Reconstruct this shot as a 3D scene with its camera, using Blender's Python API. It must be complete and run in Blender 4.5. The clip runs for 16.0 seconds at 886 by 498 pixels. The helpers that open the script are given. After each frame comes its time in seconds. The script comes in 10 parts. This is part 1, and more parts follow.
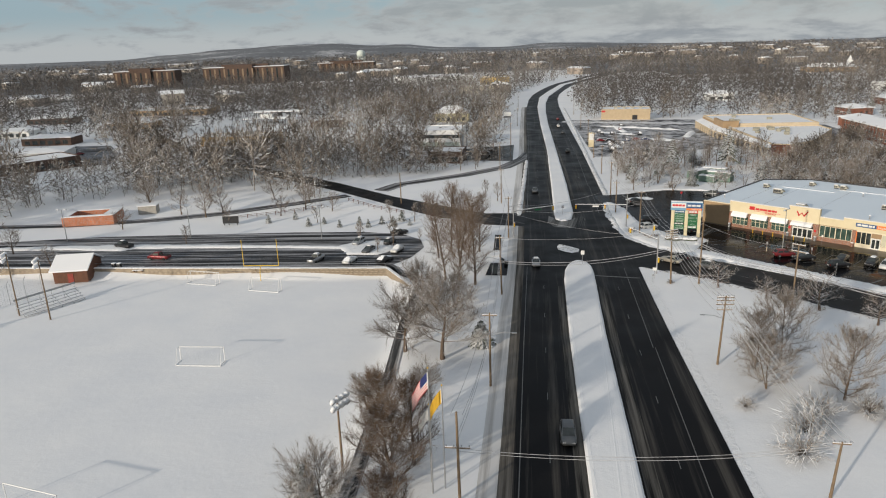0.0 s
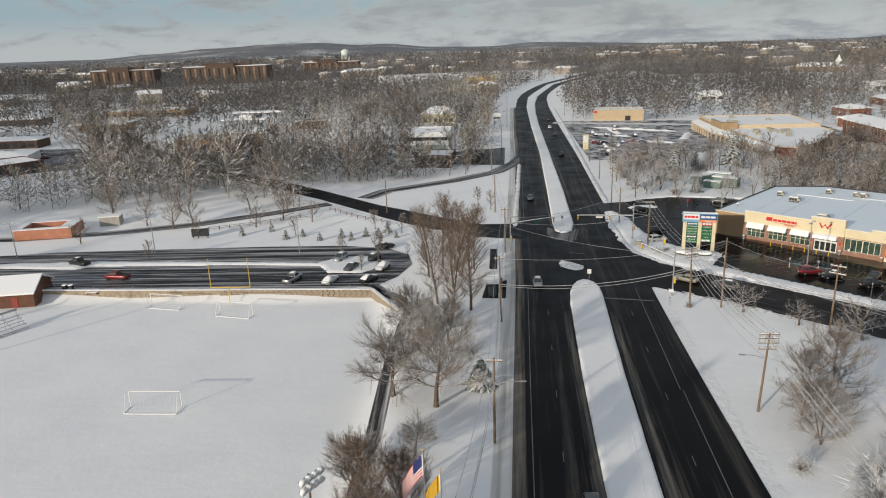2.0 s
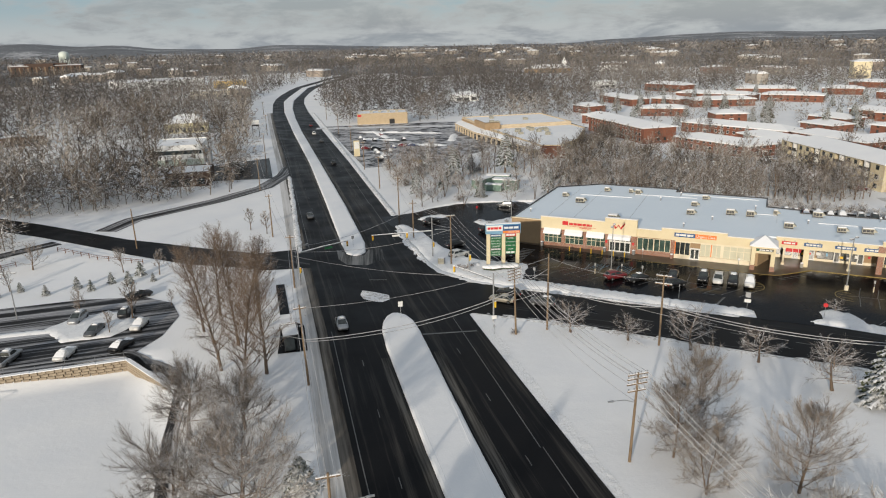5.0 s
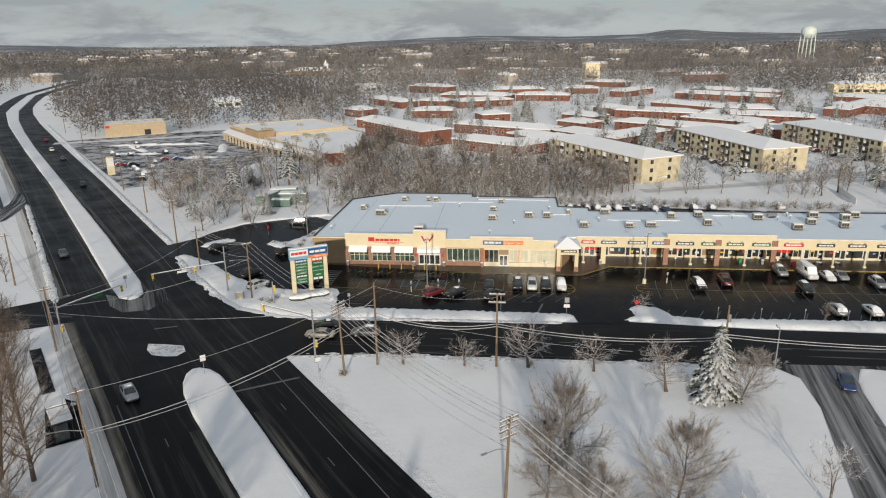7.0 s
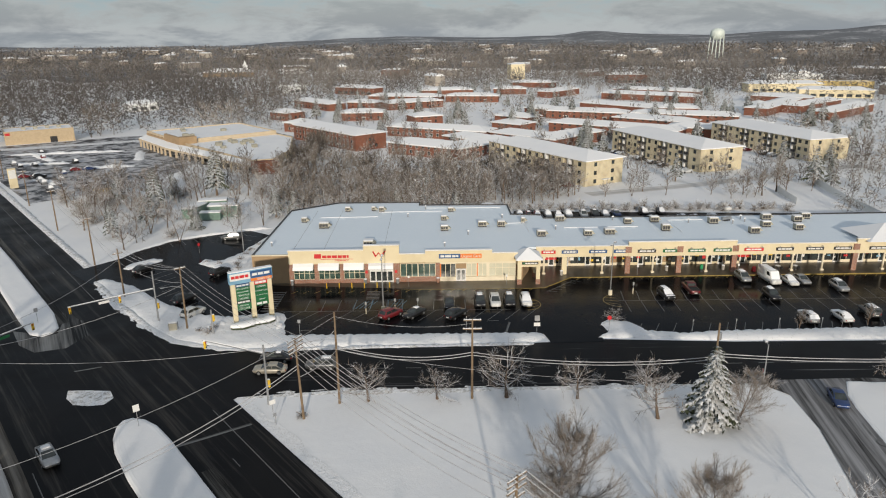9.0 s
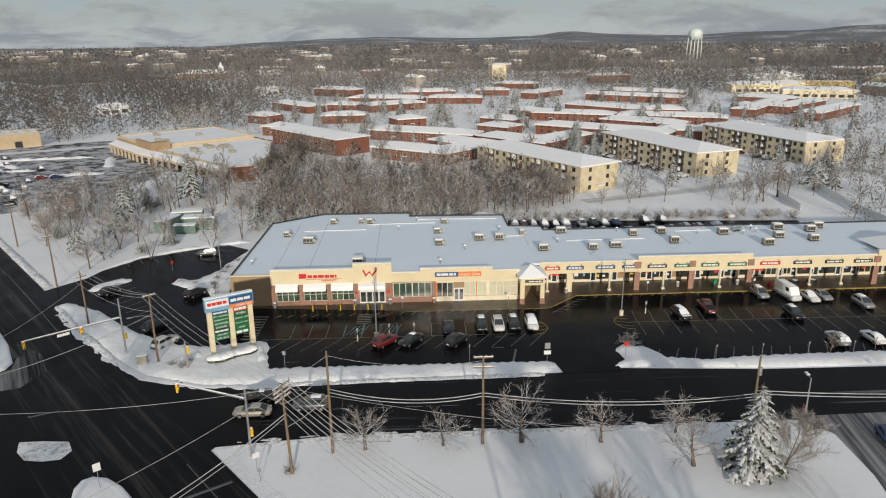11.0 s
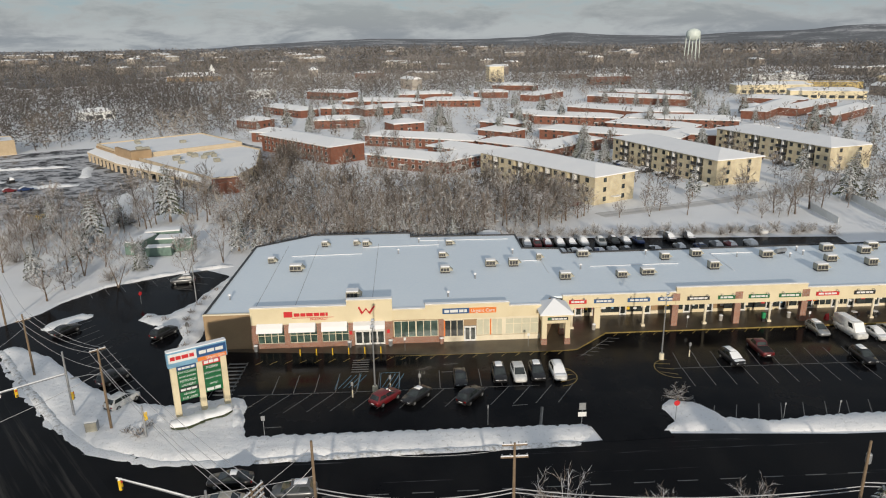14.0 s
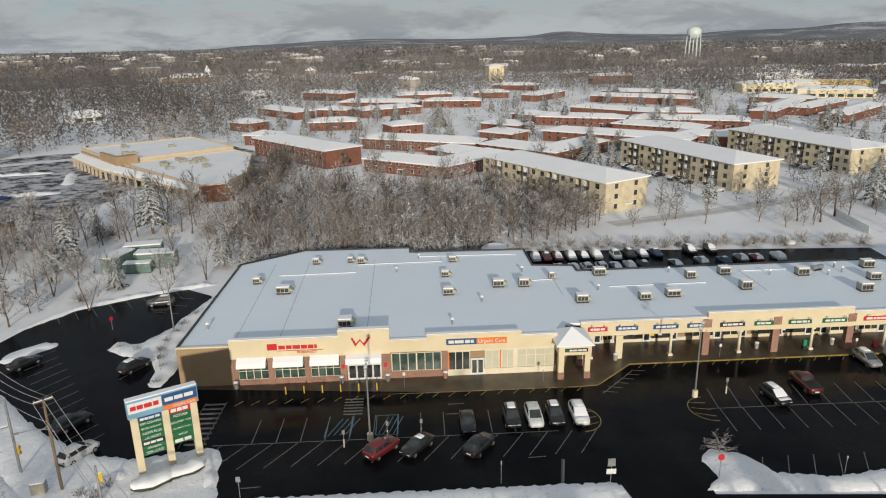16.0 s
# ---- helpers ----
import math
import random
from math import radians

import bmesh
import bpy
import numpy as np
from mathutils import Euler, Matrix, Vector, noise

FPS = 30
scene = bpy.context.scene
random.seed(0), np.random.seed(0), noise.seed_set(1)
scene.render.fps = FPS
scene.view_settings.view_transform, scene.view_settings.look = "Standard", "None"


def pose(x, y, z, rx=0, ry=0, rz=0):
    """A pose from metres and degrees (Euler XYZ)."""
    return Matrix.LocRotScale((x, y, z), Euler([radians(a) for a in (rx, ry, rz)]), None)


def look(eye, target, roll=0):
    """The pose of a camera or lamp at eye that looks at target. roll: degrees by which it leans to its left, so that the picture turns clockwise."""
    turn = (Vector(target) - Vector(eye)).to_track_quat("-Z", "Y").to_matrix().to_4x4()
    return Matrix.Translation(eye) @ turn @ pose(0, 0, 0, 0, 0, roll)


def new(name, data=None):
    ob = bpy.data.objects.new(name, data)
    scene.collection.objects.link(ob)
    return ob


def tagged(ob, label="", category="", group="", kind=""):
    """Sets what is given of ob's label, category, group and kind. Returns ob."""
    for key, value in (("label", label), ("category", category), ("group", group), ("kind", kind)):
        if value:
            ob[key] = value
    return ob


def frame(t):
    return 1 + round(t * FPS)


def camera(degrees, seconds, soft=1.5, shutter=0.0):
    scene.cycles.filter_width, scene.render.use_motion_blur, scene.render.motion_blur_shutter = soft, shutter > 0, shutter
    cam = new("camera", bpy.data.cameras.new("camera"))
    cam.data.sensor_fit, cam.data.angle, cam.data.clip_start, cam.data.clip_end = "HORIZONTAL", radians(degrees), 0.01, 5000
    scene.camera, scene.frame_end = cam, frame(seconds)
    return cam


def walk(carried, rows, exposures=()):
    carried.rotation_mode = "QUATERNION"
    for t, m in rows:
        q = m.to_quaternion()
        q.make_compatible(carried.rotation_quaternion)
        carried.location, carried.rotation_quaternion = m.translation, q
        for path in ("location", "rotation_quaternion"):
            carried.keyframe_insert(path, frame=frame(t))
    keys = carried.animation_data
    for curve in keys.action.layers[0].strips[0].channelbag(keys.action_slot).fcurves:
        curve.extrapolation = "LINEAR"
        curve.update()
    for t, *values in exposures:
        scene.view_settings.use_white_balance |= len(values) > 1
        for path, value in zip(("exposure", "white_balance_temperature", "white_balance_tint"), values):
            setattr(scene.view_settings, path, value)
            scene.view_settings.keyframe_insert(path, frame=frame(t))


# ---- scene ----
cam = camera(65.7, 16.0, 1.1)
METRES, EYE, TILT, LEAN, TURN = 104.8, 47.1, 0.0, 0.0, 6.9
ROWS = [
    (0.0, 0.0, 0.0, 0.0, -0.59, -16.85, 1.95),
    (0.5, -0.0006, 0.0382, -0.0019, -0.6, -16.86, 1.95),
    (1.0, -0.0024, 0.0754, -0.0037, -0.62, -16.87, 1.94),
    (1.5, -0.0052, 0.1124, -0.0054, -1.8, -16.92, 1.9),
    (2.0, -0.0081, 0.1495, -0.0078, -1.8, -16.92, 1.87),
    (2.5, -0.011, 0.1862, -0.0102, -1.79, -16.91, 1.85),
    (3.0, -0.0117, 0.2223, -0.0124, -3.96, -16.94, 1.78),
    (3.5, -0.0187, 0.2586, -0.0139, -7.09, -17.02, 1.69),
    (4.0, -0.0215, 0.2945, -0.0152, -8.17, -17.04, 1.67),
    (4.5, -0.024, 0.3301, -0.0168, -9.93, -17.04, 1.63),
    (5.0, -0.0232, 0.3647, -0.0183, -21.99, -17.24, 1.35),
    (7.5, -0.0168, 0.5256, -0.0138, -44.21, -17.45, 0.63),
    (8.0, -0.0109, 0.5527, -0.0142, -47.57, -17.46, 0.5),
    (8.5, -0.0028, 0.5777, -0.0151, -47.82, -17.46, 0.49),
    (9.0, 0.0077, 0.6014, -0.0159, -47.86, -17.46, 0.53),
    (11.5, 0.0823, 0.7124, -0.0179, -49.93, -17.42, 0.58),
    (12.0, 0.1008, 0.7335, -0.0186, -49.97, -17.4, 0.61),
    (12.5, 0.1202, 0.7542, -0.0198, -50.01, -17.37, 0.65),
    (13.0, 0.1402, 0.7746, -0.0208, -50.05, -17.35, 0.69),
    (13.5, 0.1606, 0.7945, -0.0214, -50.09, -17.34, 0.74),
    (14.0, 0.1815, 0.8146, -0.0232, -50.13, -17.32, 0.78),
    (14.5, 0.2021, 0.834, -0.0244, -50.16, -17.31, 0.85),
    (15.0, 0.2232, 0.8536, -0.026, -50.19, -17.29, 0.9),
    (15.5, 0.2445, 0.873, -0.027, -50.22, -17.31, 0.96),
    (16.0, 0.2667, 0.8928, -0.0281, -50.27, -17.34, 1.02),
]
walk(cam, [(t, pose(0, 0, EYE, TILT, LEAN, TURN) @ pose(METRES * x, METRES * y, METRES * z, 90 + pitch, roll, yaw)) for t, x, y, z, yaw, pitch, roll in ROWS], exposures=((0.0, -0.12, 6600, 10), (4.5, -0.10, 6600, 10), (8.0, -0.16, 6560, 10), (12.0, -0.22, 6530, 10), (16.0, -0.22, 6530, 10)))

ROAD_TOP = 0.06
SUN_AZ, SUN_EL = (-0.61, -0.792), 13.6     # where the low winter sun stands

# ---------------------------------------------------------------- light
world = bpy.data.worlds.new("winter_sky")
scene.world = world
world.use_nodes = True
wn, wl = world.node_tree.nodes, world.node_tree.links
wn.clear()
w_out = wn.new("ShaderNodeOutputWorld")
w_bg = wn.new("ShaderNodeBackground")
w_sky = wn.new("ShaderNodeTexSky")
w_sky.sky_type = "NISHITA"
w_sky.sun_disc = False
w_sky.sun_elevation = radians(SUN_EL)
w_sky.sun_rotation = math.atan2(SUN_AZ[0], SUN_AZ[1])
w_sky.air_density, w_sky.dust_density, w_sky.ozone_density = 1.0, 1.2, 1.0
w_co = wn.new("ShaderNodeTexCoord")
w_sep = wn.new("ShaderNodeSeparateXYZ")
wl.new(w_co.outputs["Generated"], w_sep.inputs["Vector"])


def w_math(op, a, b):
    m = wn.new("ShaderNodeMath")
    m.operation = op
    for k, v in enumerate((a, b)):
        if isinstance(v, (int, float)):
            m.inputs[k].default_value = v
        else:
            wl.new(v, m.inputs[k])
    return m.outputs["Value"]


def w_range(v, lo, hi):
    m = wn.new("ShaderNodeMapRange")
    m.interpolation_type = "SMOOTHSTEP"
    m.inputs["From Min"].default_value, m.inputs["From Max"].default_value = lo, hi
    wl.new(v, m.inputs["Value"])
    return m.outputs["Result"]


def w_blend(f, a, b):
    m = wn.new("ShaderNodeMixRGB")
    wl.new(f, m.inputs[0])
    for k, v in ((1, a), (2, b)):
        if isinstance(v, tuple):
            m.inputs[k].default_value = (*v, 1)
        else:
            wl.new(v, m.inputs[k])
    return m.outputs["Color"]


def w_cloud(stretch, scale, detail, rough):
    mp, nz = wn.new("ShaderNodeMapping"), wn.new("ShaderNodeTexNoise")
    mp.inputs["Scale"].default_value = stretch
    nz.inputs["Scale"].default_value, nz.inputs["Detail"].default_value, nz.inputs["Roughness"].default_value = scale, detail, rough
    nz.inputs["Distortion"].default_value = 0.3
    wl.new(w_co.outputs["Generated"], mp.inputs["Vector"])
    wl.new(mp.outputs["Vector"], nz.inputs["Vector"])
    return nz.outputs["Fac"]


# pale horizon, clear blue-grey above it, broken cloud that thickens eastward
w_air = w_blend(w_range(w_sep.outputs["Z"], 0.0, 0.05), (2.95, 3.2, 3.4), (1.75, 2.45, 2.95))
w_air = w_blend(w_range(w_sep.outputs["Z"], 0.06, 0.14), w_air, (1.55, 1.85, 2.2))
w_air = w_blend(w_range(w_sep.outputs["Z"], 0.35, 0.75), w_air, (2.4, 2.7, 3.0))
w_big = w_cloud((1.0, 1.0, 4.0), 9.0, 9.0, 0.62)
w_fine = w_cloud((1.0, 1.0, 3.5), 24.0, 6.0, 0.6)
w_east = w_range(w_sep.outputs["X"], -0.6, 0.1)
w_sum = w_math("ADD", w_math("MULTIPLY", w_fine, 0.36), w_big)
w_sum = w_math("ADD", w_sum, w_math("MULTIPLY", w_east, 0.16))
w_sum = w_math("ADD", w_sum, w_math("MULTIPLY", w_range(w_sep.outputs["Z"], 0.0, 0.02), 0.06))
w_cov = w_range(w_sum, 0.72, 0.92)
w_belly = w_blend(w_range(w_big, 0.44, 0.64), (2.35, 2.58, 2.86), (1.72, 1.97, 2.3))
w_belly = w_blend(w_range(w_sep.outputs["Z"], 0.06, 0.14), w_belly, (1.6, 1.78, 1.98))
w_belly = w_blend(w_range(w_sep.outputs["Z"], 0.35, 0.75), w_belly, (2.55, 2.72, 2.9))
w_seen = w_blend(w_cov, w_air, w_belly)
w_mix = wn.new("ShaderNodeMixRGB")
w_mix.inputs[0].default_value = 0.88
wl.new(w_sky.outputs["Color"], w_mix.inputs[1])
wl.new(w_seen, w_mix.inputs[2])
wl.new(w_mix.outputs["Color"], w_bg.inputs["Color"])
w_bg.inputs["Strength"].default_value = 0.175
wl.new(w_bg.outputs["Background"], w_out.inputs["Surface"])

sun_data = bpy.data.lights.new("sun", "SUN")
sun_data.energy, sun_data.angle, sun_data.color = 3.6, radians(1.2), (1.0, 0.90, 0.76)
sun = new("sun", sun_data)
sun.matrix_world = look((0, 0, 0), (-SUN_AZ[0], -SUN_AZ[1], -math.tan(radians(SUN_EL))))


# ---------------------------------------------------------------- materials
def shader(name):
    m = bpy.data.materials.new(name)
    m.use_nodes = True
    n = m.node_tree.nodes
    return m, n, m.node_tree.links, n["Principled BSDF"]


def ramp_node(n, stops):
    r = n.new("ShaderNodeValToRGB")
    e = r.color_ramp.elements
    while len(e) < len(stops):
        e.new(0.5)
    for k, (p, c) in enumerate(stops):
        e[k].position, e[k].color = p, (*c, 1)
    return r


def noise_node(n, links, scale, detail=4.0, rough=0.55, stretch=None, coord="Object"):
    tc = n.new("ShaderNodeTexCoord")
    t = n.new("ShaderNodeTexNoise")
    t.inputs["Scale"].default_value, t.inputs["Detail"].default_value, t.inputs["Roughness"].default_value = scale, detail, rough
    if stretch:
        mp = n.new("ShaderNodeMapping")
        mp.inputs["Scale"].default_value = stretch
        links.new(tc.outputs[coord], mp.inputs["Vector"])
        links.new(mp.outputs["Vector"], t.inputs["Vector"])
    else:
        links.new(tc.outputs[coord], t.inputs["Vector"])
    return t


def plain(name, c1, c2=None, scale=1.5, fine=18.0, rough=0.7, metal=0.0, bump=0.15, bump_dist=0.02, spread=0.08):
    """A painted or rough surface: two scales of colour variation and a fine relief."""
    m, n, l, b = shader(name)
    c2 = c2 or tuple(max(0.0, v * 0.8) for v in c1)
    big = noise_node(n, l, scale)
    r = ramp_node(n, [(0.5 - spread * 2.2, c2), (0.5 + spread * 2.2, c1)])
    l.new(big.outputs["Fac"], r.inputs["Fac"])
    small = noise_node(n, l, fine, 3.0)
    mx = n.new("ShaderNodeMixRGB")
    mx.blend_type = "OVERLAY"
    mx.inputs[0].default_value = 0.25
    l.new(r.outputs["Color"], mx.inputs[1])
    l.new(small.outputs["Fac"], mx.inputs[2])
    l.new(mx.outputs["Color"], b.inputs["Base Color"])
    b.inputs["Roughness"].default_value, b.inputs["Metallic"].default_value = rough, metal
    if bump:
        bp = n.new("ShaderNodeBump")
        bp.inputs["Strength"].default_value, bp.inputs["Distance"].default_value = bump, bump_dist
        l.new(small.outputs["Fac"], bp.inputs["Height"])
        l.new(bp.outputs["Normal"], b.inputs["Normal"])
    return m


def snow_material(name, dirt=0.0, lump=0.25, dirt_scale=0.9, grain=1.0, grit_colour=(0.42, 0.39, 0.35)):
    """Fresh snow with drifts and crust; dirt: share of plough slush and grit in it."""
    m, n, l, b = shader(name)
    big = noise_node(n, l, 0.09, 5.0)
    r = ramp_node(n, [(0.3, (0.84, 0.85, 0.87)), (0.7, (0.91, 0.91, 0.91))])
    l.new(big.outputs["Fac"], r.inputs["Fac"])
    last = r
    if dirt:
        grit = noise_node(n, l, dirt_scale, 9.0, 0.72)
        gr = ramp_node(n, [(0.62 - dirt * 0.3, (1, 1, 1)), (0.80 - dirt * 0.3, grit_colour)])
        l.new(grit.outputs["Fac"], gr.inputs["Fac"])
        mx = n.new("ShaderNodeMixRGB")
        mx.blend_type = "MULTIPLY"
        mx.inputs[0].default_value = 1.0
        l.new(r.outputs["Color"], mx.inputs[1])
        l.new(gr.outputs["Color"], mx.inputs[2])
        last = mx
    l.new(last.outputs["Color"], b.inputs["Base Color"])
    b.inputs["Roughness"].default_value = 0.75
    b.inputs["Specular IOR Level"].default_value = 0.2
    drift = noise_node(n, l, 0.35 * grain, 6.0, 0.6)
    crust = noise_node(n, l, 3.0 * grain, 5.0, 0.65)
    add = n.new("ShaderNodeMath")
    add.operation = "MULTIPLY_ADD"
    add.inputs[1].default_value = 0.25
    l.new(crust.outputs["Fac"], add.inputs[0])
    l.new(drift.outputs["Fac"], add.inputs[2])
    bp = n.new("ShaderNodeBump")
    bp.inputs["Strength"].default_value, bp.inputs["Distance"].default_value = lump, 0.5
    l.new(add.outputs["Value"], bp.inputs["Height"])
    l.new(bp.outputs["Normal"], b.inputs["Normal"])
    return m


def asphalt_material(name, wet=0.6, slush=0.0, along="UV", patch=(0.55, 0.75), base=(0.004, 0.004, 0.005), pale=(0.012, 0.012, 0.013), melt=(0.62, 0.62, 0.64), gloss=0.055):
    """Wet winter asphalt. With slush: streaks of melting snow drawn out along the traffic (UV: across, along in metres)."""
    m, n, l, b = shader(name)
    big = noise_node(n, l, 0.12, 5.0)
    grain = noise_node(n, l, 6.0, 4.0, 0.7)
    r = ramp_node(n, [(0.35, base), (0.7, pale)])
    l.new(big.outputs["Fac"], r.inputs["Fac"])
    mx = n.new("ShaderNodeMixRGB")
    mx.blend_type = "OVERLAY"
    mx.inputs[0].default_value = 0.4
    l.new(r.outputs["Color"], mx.inputs[1])
    l.new(grain.outputs["Fac"], mx.inputs[2])
    last = mx
    rr = n.new("ShaderNodeMapRange")
    rr.inputs["From Min"].default_value, rr.inputs["From Max"].default_value = 0.3, 0.7
    rr.inputs["To Min"].default_value, rr.inputs["To Max"].default_value = 0.62 - 0.66 * wet, 0.85 - 0.62 * wet
    l.new(big.outputs["Fac"], rr.inputs["Value"])
    rough_out = rr.outputs["Result"]
    if slush:
        st = noise_node(n, l, 1.0, 6.0, 0.6, (0.7, 0.014, 1.0) if along == "UV" else (0.25, 0.25, 0.25), along)
        fine = noise_node(n, l, 1.0, 6.0, 0.7, (2.5, 0.07, 1.0) if along == "UV" else (1.2, 1.2, 1.2), along)
        ad = n.new("ShaderNodeMath")
        ad.operation = "MULTIPLY_ADD"
        ad.inputs[1].default_value = 0.45
        l.new(fine.outputs["Fac"], ad.inputs[0])
        l.new(st.outputs["Fac"], ad.inputs[2])
        sr = ramp_node(n, [(patch[0] + 0.22, (0, 0, 0)), (patch[1] + 0.22, (slush, slush, slush))])
        l.new(ad.outputs["Value"], sr.inputs["Fac"])
        m2 = n.new("ShaderNodeMixRGB")
        m2.inputs[2].default_value = (*melt, 1)
        l.new(sr.outputs["Color"], m2.inputs[0])
        l.new(last.outputs["Color"], m2.inputs[1])
        last = m2
        m3 = n.new("ShaderNodeMath")
        m3.operation = "MAXIMUM"
        l.new(sr.outputs["Color"], m3.inputs[0])
        l.new(rough_out, m3.inputs[1])
        rough_out = m3.outputs["Value"]
    l.new(last.outputs["Color"], b.inputs["Base Color"])
    l.new(rough_out, b.inputs["Roughness"])
    b.inputs["Specular IOR Level"].default_value = gloss
    bp = n.new("ShaderNodeBump")
    bp.inputs["Strength"].default_value, bp.inputs["Distance"].default_value = 0.12, 0.02
    l.new(grain.outputs["Fac"], bp.inputs["Height"])
    l.new(bp.outputs["Normal"], b.inputs["Normal"])
    return m


def brick_material(name, c1, c2, mortar=(0.35, 0.32, 0.3)):
    m, n, l, b = shader(name)
    tc = n.new("ShaderNodeTexCoord")
    sep, cmb, ad = n.new("ShaderNodeSeparateXYZ"), n.new("ShaderNodeCombineXYZ"), n.new("ShaderNodeMath")
    l.new(tc.outputs["Object"], sep.inputs["Vector"])
    l.new(sep.outputs["X"], ad.inputs[0])
    l.new(sep.outputs["Y"], ad.inputs[1])
    l.new(ad.outputs["Value"], cmb.inputs["X"])
    l.new(sep.outputs["Z"], cmb.inputs["Y"])
    br = n.new("ShaderNodeTexBrick")
    br.inputs["Scale"].default_value = 1.0
    br.inputs["Brick Width"].default_value, br.inputs["Row Height"].default_value = 0.22, 0.075
    br.inputs["Mortar Size"].default_value = 0.008
    br.inputs["Color1"].default_value, br.inputs["Color2"].default_value = (*c1, 1), (*c2, 1)
    br.inputs["Mortar"].default_value = (*mortar, 1)
    l.new(cmb.outputs["Vector"], br.inputs["Vector"])
    big = noise_node(n, l, 0.5, 5.0)
    mx = n.new("ShaderNodeMixRGB")
    mx.blend_type = "OVERLAY"
    mx.inputs[0].default_value = 0.45
    l.new(br.outputs["Color"], mx.inputs[1])
    l.new(big.outputs["Fac"], mx.inputs[2])
    l.new(mx.outputs["Color"], b.inputs["Base Color"])
    b.inputs["Roughness"].default_value = 0.85
    return m


def snowy_bark(name, bark, bark2, snow_at=0.55, soft=0.25, rough=0.9, cover=1.0):
    """Bark and twigs with snow lying on whatever faces up."""
    m, n, l, b = shader(name)
    geo = n.new("ShaderNodeNewGeometry")
    sep = n.new("ShaderNodeSeparateXYZ")
    l.new(geo.outputs["Normal"], sep.inputs["Vector"])
    nz = noise_node(n, l, 1.3, 4.0)
    ad = n.new("ShaderNodeMath")
    ad.operation = "MULTIPLY_ADD"
    ad.inputs[1].default_value = 0.9
    l.new(nz.outputs["Fac"], ad.inputs[0])
    l.new(sep.outputs["Z"], ad.inputs[2])
    r = ramp_node(n, [(min(snow_at, 0.9), (0, 0, 0)), (min(snow_at + soft, 1.0), (cover, cover, cover))])
    half = n.new("ShaderNodeMath")
    half.operation = "MULTIPLY"
    half.inputs[1].default_value = 0.6
    l.new(ad.outputs["Value"], half.inputs[0])
    l.new(half.outputs["Value"], r.inputs["Fac"])
    info = n.new("ShaderNodeObjectInfo")
    isl = geo.outputs["Random Per Island"]
    mixr = n.new("ShaderNodeMath")
    mixr.operation = "ADD"
    l.new(info.outputs["Random"], mixr.inputs[0])
    l.new(isl, mixr.inputs[1])
    hf = n.new("ShaderNodeMath")
    hf.operation = "MULTIPLY"
    hf.inputs[1].default_value = 0.5
    l.new(mixr.outputs["Value"], hf.inputs[0])
    c = ramp_node(n, [(0.15, bark2), (0.85, bark)])
    l.new(hf.outputs["Value"], c.inputs["Fac"])
    mx = n.new("ShaderNodeMixRGB")
    mx.inputs[2].default_value = (0.82, 0.83, 0.85, 1)
    l.new(r.outputs["Color"], mx.inputs[0])
    l.new(c.outputs["Color"], mx.inputs[1])
    l.new(mx.outputs["Color"], b.inputs["Base Color"])
    b.inputs["Roughness"].default_value = rough
    b.inputs["Specular IOR Level"].default_value = 0.2
    return m


def glass_material(name, tint=(0.02, 0.025, 0.025), rough=0.08):
    m, n, l, b = shader(name)
    nz = noise_node(n, l, 0.6, 3.0)
    r = ramp_node(n, [(0.4, tint), (0.65, tuple(v * 2.2 + 0.01 for v in tint))])
    l.new(nz.outputs["Fac"], r.inputs["Fac"])
    l.new(r.outputs["Color"], b.inputs["Base Color"])
    b.inputs["Roughness"].default_value = rough
    b.inputs["Specular IOR Level"].default_value = 0.7
    return m


SNOW = snow_material("snow_ground", 0.0, 0.13)
SNOW_BANK = snow_material("snow_bank", 0.16, 0.4, 2.2, 2.2)
SNOW_DIRTY = snow_material("snow_dirty", 0.5, 0.5, 1.6, 2.0)
SNOW_SLUSH = asphalt_material("slush_edge", 0.3, 0.85, "UV", (0.40, 0.80), (0.022, 0.018, 0.015), (0.07, 0.06, 0.05), (0.36, 0.33, 0.29))
SNOW_SPECK = snow_material("speckled_verge_snow", 0.30, 0.35, 5.5, 3.0, (0.56, 0.52, 0.46))
ROOF_FILM = plain("thin_icy_snow", (0.80, 0.875, 0.935), (0.76, 0.84, 0.91), 0.07, 2.0, 0.42, bump=0.05)
SNOW_TRODDEN = asphalt_material("trodden_snow", 0.1, 0.95, "UV", (0.18, 0.56), (0.16, 0.14, 0.115), (0.30, 0.27, 0.24), (0.70, 0.69, 0.68))
SNOW_ROOF = snow_material("snow_roof", 0.0, 0.06)
SNOW_CAR = snow_material("snow_cap", 0.0, 0.35)
ASPHALT_ROAD = asphalt_material("road_asphalt", 0.45, 0.22, "UV", (0.52, 0.95), melt=(0.34, 0.31, 0.27), gloss=0.075)
ASPHALT_LOT = asphalt_material("lot_asphalt", 0.85, 0.0, gloss=0.042)
ASPHALT_WEST = asphalt_material("west_lot_asphalt", 0.5, 0.75, "UV", (0.47, 0.62), (0.012, 0.012, 0.014), (0.035, 0.035, 0.035))
ASPHALT_SIDE = asphalt_material("side_street_asphalt", 0.55, 0.35, "UV", (0.62, 0.80))
ASPHALT_DRIVE = asphalt_material("driveway_asphalt", 0.35, 0.55, "UV", (0.44, 0.70), (0.012, 0.012, 0.012), (0.04, 0.038, 0.036))
